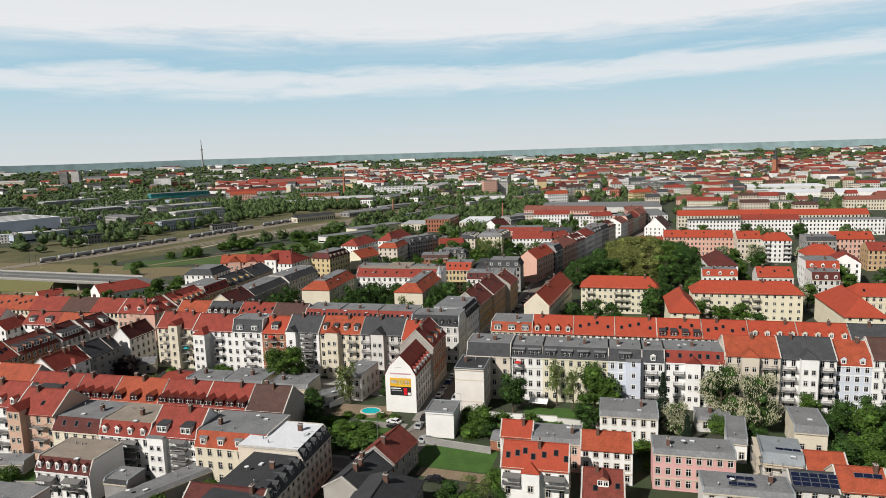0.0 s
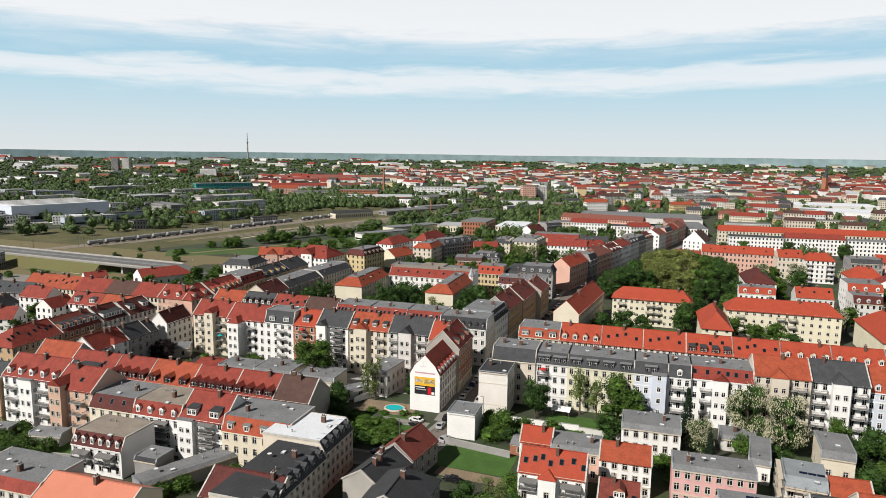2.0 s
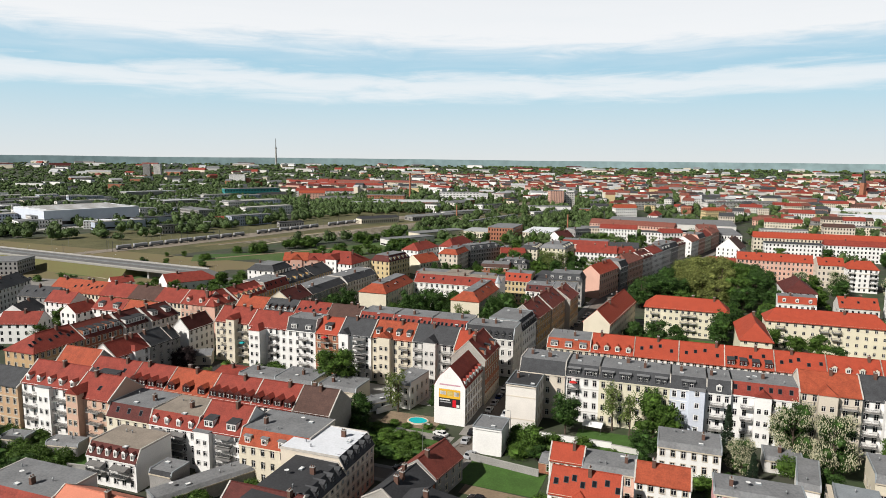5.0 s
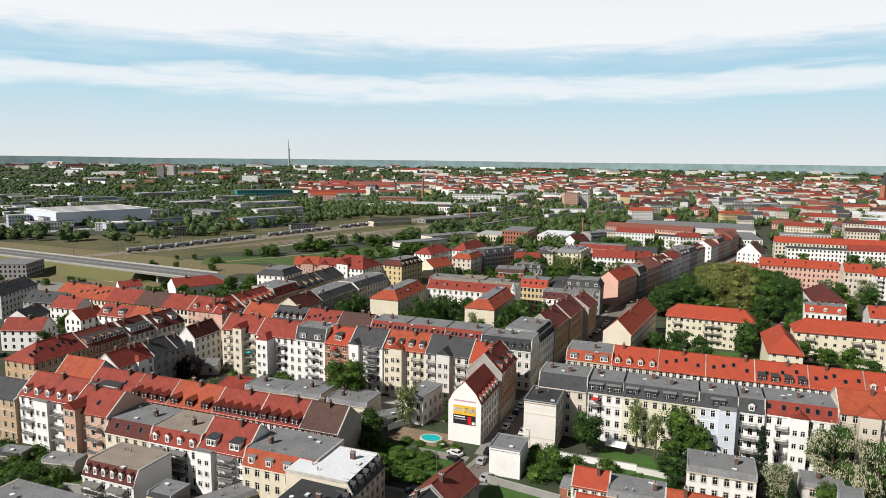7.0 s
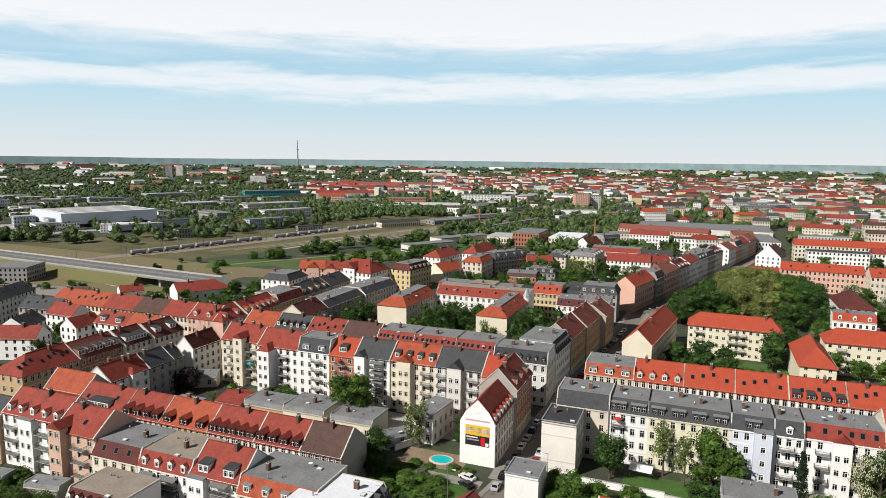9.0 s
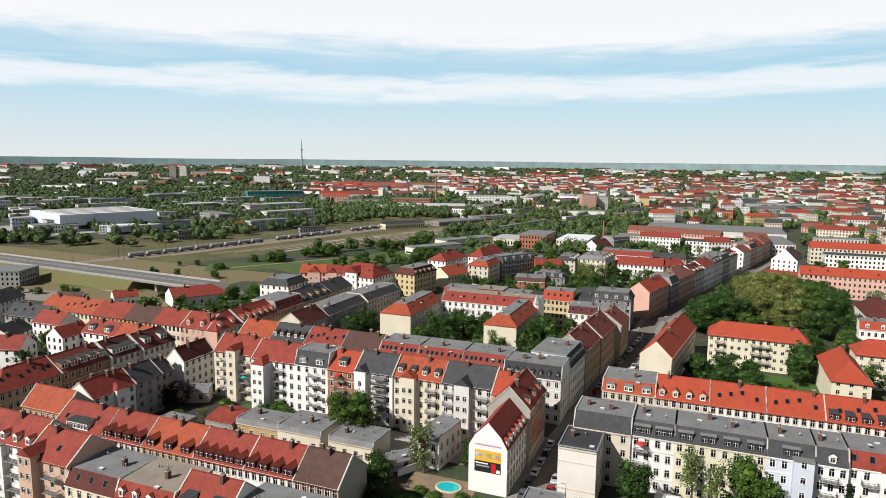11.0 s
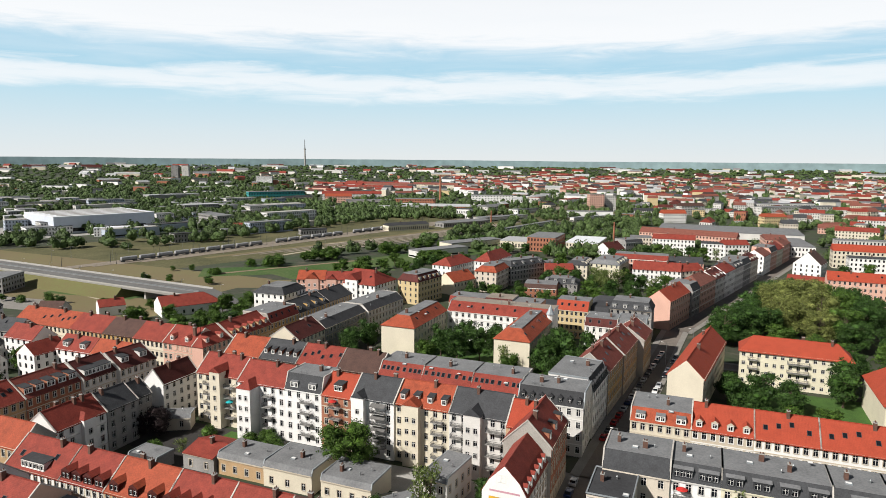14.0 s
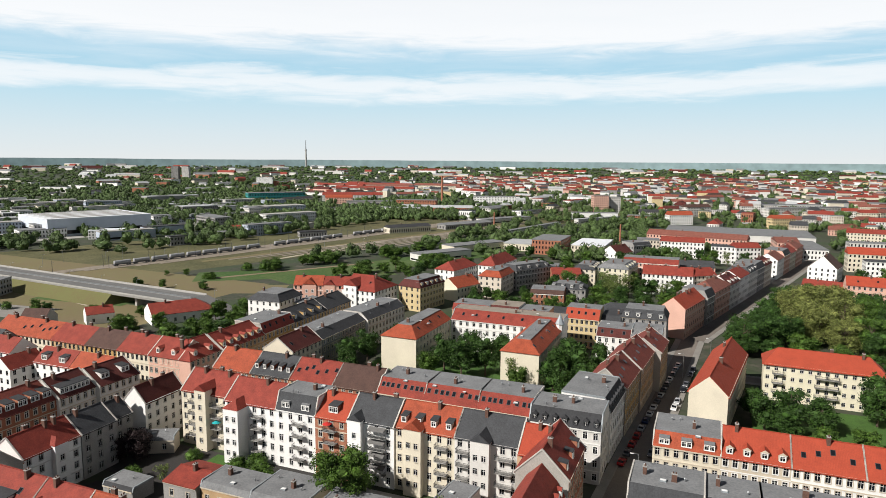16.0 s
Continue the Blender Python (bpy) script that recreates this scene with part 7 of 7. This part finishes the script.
def pool(u, v):
    ob = thing("garden_pool", place(u, v), "round turquoise garden pool with a pale rim", "pool")
    m = Mesh()
    n = 28
    m.v += [(r * math.cos(2 * math.pi * j / n), 0.82 * r * math.sin(2 * math.pi * j / n), z) for r, z in ((3.3, 0.0), (3.2, 0.32), (2.75, 0.36), (2.7, 0.1)) for j in range(n)]
    for i in range(3):
        for j in range(n):
            q = (j + 1) % n
            m.f.append((i * n + j, i * n + q, (i + 1) * n + q, (i + 1) * n + j))
            m.i.append(0)
    part("rim", m, STONE, ob)
    m = Mesh()
    m.v += [(2.72 * math.cos(2 * math.pi * j / n), 2.23 * math.sin(2 * math.pi * j / n), 0.27) for j in range(n)]
    m.f.append(tuple(range(n)))
    m.i.append(0)
    part("water", m, material("pool_water", (0.01, 0.46, 0.5), 0.08, 0.1, 1, 4, 0.1, spec=0.5), ob)


pool(-16.5, -47.5)


def wall_run(u, v, turn, length, height, mat, label):
    ob = thing("garden_wall", place(u, v, turn), label, "wall", "garden walls")
    m = Mesh()
    m.box(0, length, -0.14, 0.14, -0.2, height)
    part("masonry", m, mat, ob)
    m = Mesh()
    m.box(-0.04, length + 0.04, -0.2, 0.2, height, height + 0.1)
    part("coping", m, CONCRETE, ob)


for q in ((4.7, -65.6, -9, 18.6, 1.8, GREYW, "weathered grey wall along the lawn"), (16, -46, 0, 22, 1.7, WHITE, "white garden wall below the grey row"), (38, -47, -4, 14, 1.6, PALE, "pale wall between the gardens"), (-30, -47, 60, 10, 1.8, WHITE, "white wall beside the garden"), (-40, -104, 45, 18, 2.4, GREYW, "grey yard wall between the backs"),
          (-84, -106, 8, 20, 2.0, GREYW, "low grey wall of the back gardens"), (-44, -46, 40, 12, 2.0, CREAM, "cream wall at the yard's end")):
    wall_run(*q)

# ---- low roofs nearest the camera ----
house(-115, -31, 28, 10, 5, 3.6, 4.4, roof="half", wall=BEIGE, tile=TAR, floors=1, cols=2, steep=0.5, parapets=False, chimneys=0, name="shed")
house(-104, -50, 0, 9, 6, 3, 3.6, roof="half", wall=GREYW, tile=DARKTAR, floors=1, cols=2, steep=0.5, parapets=False, chimneys=0, name="shed")
house(-136.5, -92, 0, 19, 11, 12, 15.2, wall=TAN, tile=SLATE, floors=4, cols=7, chimneys=1, sides="r")
house(-111, -102.5, 10, 7, 4, 2.6, 3.2, roof="half", wall=GREYW, tile=DARKTAR, floors=1, cols=0, steep=0.4, parapets=False, chimneys=0, name="shed")
house(-97, -101, 10, 9, 4, 2.6, 3.2, roof="half", wall=GREYW, tile=TAR, floors=1, cols=0, steep=0.4, parapets=False, chimneys=0, name="shed")
house(-28.2, -39.5, -6, 6.2, 12.5, 7.4, 8.4, roof="half", wall=PALE, tile=TAR, floors=2, cols=2, steep=0.6, parapets=False, chimneys=0, sides="r")
house(-33.5, -47.5, 50, 8, 4, 2.6, 3.2, roof="half", wall=WHITE, tile=TAR, floors=1, cols=2, steep=0.5, parapets=False, chimneys=0, name="shed")
house(-49, -115, 62, 26, 5, 3.4, 4.0, roof="half", wall=GREYW, tile=TAR, floors=1, cols=0, steep=0.5, parapets=False, chimneys=0, name="shed")
house(-57, -108, 0, 6, 6, 5.4, 6.0, roof="half", wall=GREYW, tile=DARKTAR, floors=1, cols=0, steep=0.5, parapets=False, chimneys=0, name="shed")
house(4.2, -88.6, 80, 12.5, 9.6, 5.8, 9.2, wall=GREYW, tile=WORNRED, floors=2, cols=4, parapets=False, chimneys=1)
house(13.0, -112, 90, 16.5, 12.6, 6, 9.6, wall=GREYW, tile=DARKTAR, floors=2, cols=6, hip=(0, 4), chimneys=1)
house(1.8, -102.5, 80, 13.6, 9.6, 5.4, 8.4, wall=BRICK, tile=DARKTAR, floors=2, cols=4, chimneys=3)
house(-60, -132, 0, 22, 11, 8, 11, wall=CREAM, tile=stucco("salmon_roof_sheet", (0.55, 0.20, 0.13)), floors=3, cols=8, chimneys=1)
house(-80, -131, 0, 20, 12, 8, 9.6, roof="half", wall=PALE, tile=RED, floors=3, cols=8, steep=1.6)
house(-30, -120, 0, 17, 11, 7.6, 11.4, wall=CREAM, tile=DARKRED, floors=2, cols=6, chimneys=1)
house(70, -90.8, 0, 16.8, 7, 6.6, 7.4, roof="half", wall=PALE, tile=TAR, floors=2, cols=5, steep=0.6, parapets=False)
house(84.2, -75.0, -6, 8.2, 10.5, 6.4, 7.8, roof="half", wall=PALE, tile=ZINC, deck=ZINC, floors=2, cols=3, steep=2.2, parapets=False, chimneys=0)
house(92.8, -75.4, 0, 8.4, 8, 5.8, 8.2, wall=CREAM, tile=ORANGE, floors=2, cols=3, chimneys=0)
house(87.2, -86.4, 0, 8.7, 7.4, 6.6, 8.8, wall=PALE, tile=SLATE, floors=2, cols=3, chimneys=0)
house(96, -85.4, 0, 9.2, 8.6, 6.6, 9.8, wall=CREAM, tile=ORANGE, floors=2, cols=3, chimneys=1)
house(105.4, -85.4, 0, 9, 8.6, 6.6, 9.8, wall=WHITE, tile=ORANGE, floors=2, cols=3, chimneys=1)
house(74.5, -46, 0, 8.6, 6.6, 3.2, 3.9, roof="half", wall=PALE, tile=TAR, floors=1, cols=2, steep=0.6, parapets=False, chimneys=1, name="shed")
house(22.6, -66.4, -4, 5, 6, 3, 3.8, wall=BRICK, tile=TAR, floors=1, cols=1, parapets=False, chimneys=0, name="shed")


def solar(u, v, turn, z, tilt, columns, rows):
    ob = thing("solar_array", place(u, v, turn, z), "dark blue solar panels in pale frames on a roof", "solar panels", "solar arrays")
    if "panel" not in CACHE:
        m = Mesh()
        m.box(0, 1.65, 0, 1.0, 0, 0.05, 0)
        m.box(0.05, 1.6, 0.05, 0.95, 0.05, 0.06, 1)
        CACHE["panel"] = m.data("panel", [METAL, material("solar_cells", (0.008, 0.012, 0.035), 0.15, 0.2, 1, 4, 0, spec=0.6)])
    base = pose(0, 0, 0, tilt)
    for i in range(columns):
        for j in range(rows):
            part("panel", CACHE["panel"], None, ob, m=base @ pose(i * 1.7, j * 1.06, 0))


solar(75, -89.4, 0, 7.9, 12, 3, 1)
solar(75, -87.0, 0, 8.0, 12, 3, 1)
solar(87.6, -71.6, -6, 7.9, 14, 3, 1)
solar(87.6, -86.0, 0, 7.2, 30, 5, 3)
solar(99.4, -83.2, 0, 8.6, 36, 3, 1)


def scaffold(u, v, turn, length, height, depth=1.1):
    ob = thing("scaffold", place(u, v, turn), "grey metal scaffold with plank decks at a house", "scaffold")
    for i in range(int(length / 2) + 1):
        for y in (0, depth):
            m = Mesh()
            m.cylinder(i * 2.0, y, 0, height, 0.04, 0.04, 6)
            part("upright", m, METAL, ob)
    for k in range(1, int(height / 2) + 1):
        m = Mesh()
        m.box(0, length, 0.05, depth - 0.05, k * 2 - 0.05, k * 2)
        part("deck", m, STONE, ob)
        m = Mesh()
        m.box(0, length, -0.03, 0.03, k * 2 + 0.95, k * 2 + 1.0)
        part("rail", m, METAL, ob)


scaffold(84, -76.4, -6, 8, 7)
scaffold(83.9, -75.4, 84, 10, 8)


def parasol(u, v, z, cloth, label):
    ob = thing("parasol", place(u, v, 0, z), label, "parasol", "parasols")
    m = Mesh()
    m.cylinder(0, 0, 0, 2.2, 0.03, 0.03, 6)
    m.cylinder(0, 0, 0, 0.08, 0.28, 0.28, 10)
    part("pole", m, METAL, ob)
    m = Mesh()
    n = 10
    m.v += [(1.15 * math.cos(2 * math.pi * j / n), 1.15 * math.sin(2 * math.pi * j / n), 1.75) for j in range(n)] + [(0.12 * math.cos(2 * math.pi * j / n), 0.12 * math.sin(2 * math.pi * j / n), 2.26) for j in range(n)]
    m.f += [(j, (j + 1) % n, n + (j + 1) % n, n + j) for j in range(n)] + [tuple(range(n, 2 * n))]
    m.i += [0] * (n + 1)
    part("canopy", m, cloth, ob)


def garden_tent(u, v, turn):
    ob = thing("garden_tent", place(u, v, turn), "white cloth garden tent on thin posts", "tent")
    for x in (0.1, 4.9):
        for y in (0.1, 3.9):
            m = Mesh()
            m.cylinder(x, y, 0, 2.3, 0.05, 0.05, 6)
            part("post", m, METAL, ob)
    m = Mesh()
    m.extrude([(-0.2, 2.2), (2.0, 2.9), (4.2, 2.2), (4.2, 2.27), (2.0, 2.97), (-0.2, 2.27)][::-1], -0.2, 5.2)
    part("roof", m, material("white_tent_cloth", (0.85, 0.85, 0.84), 0.8, 0.06, 1, 4, 0.05), ob)


REDCLOTH, AQUA = material("red_cloth", (0.5, 0.03, 0.025), 0.9, 0.15, 1, 5, 0), material("turquoise_cloth", (0.02, 0.36, 0.38), 0.9, 0.15, 1, 5, 0)
parasol(-96.7, -20.8, 6.11, AQUA, "turquoise cloth parasol standing on a balcony")
parasol(25.4, -31.8, 10.235, REDCLOTH, "red cloth parasol standing on a balcony")
parasol(-61.6, -22.3, 12.11, REDCLOTH, "red cloth parasol standing on a balcony")
garden_tent(29.4, -38.4, -6)
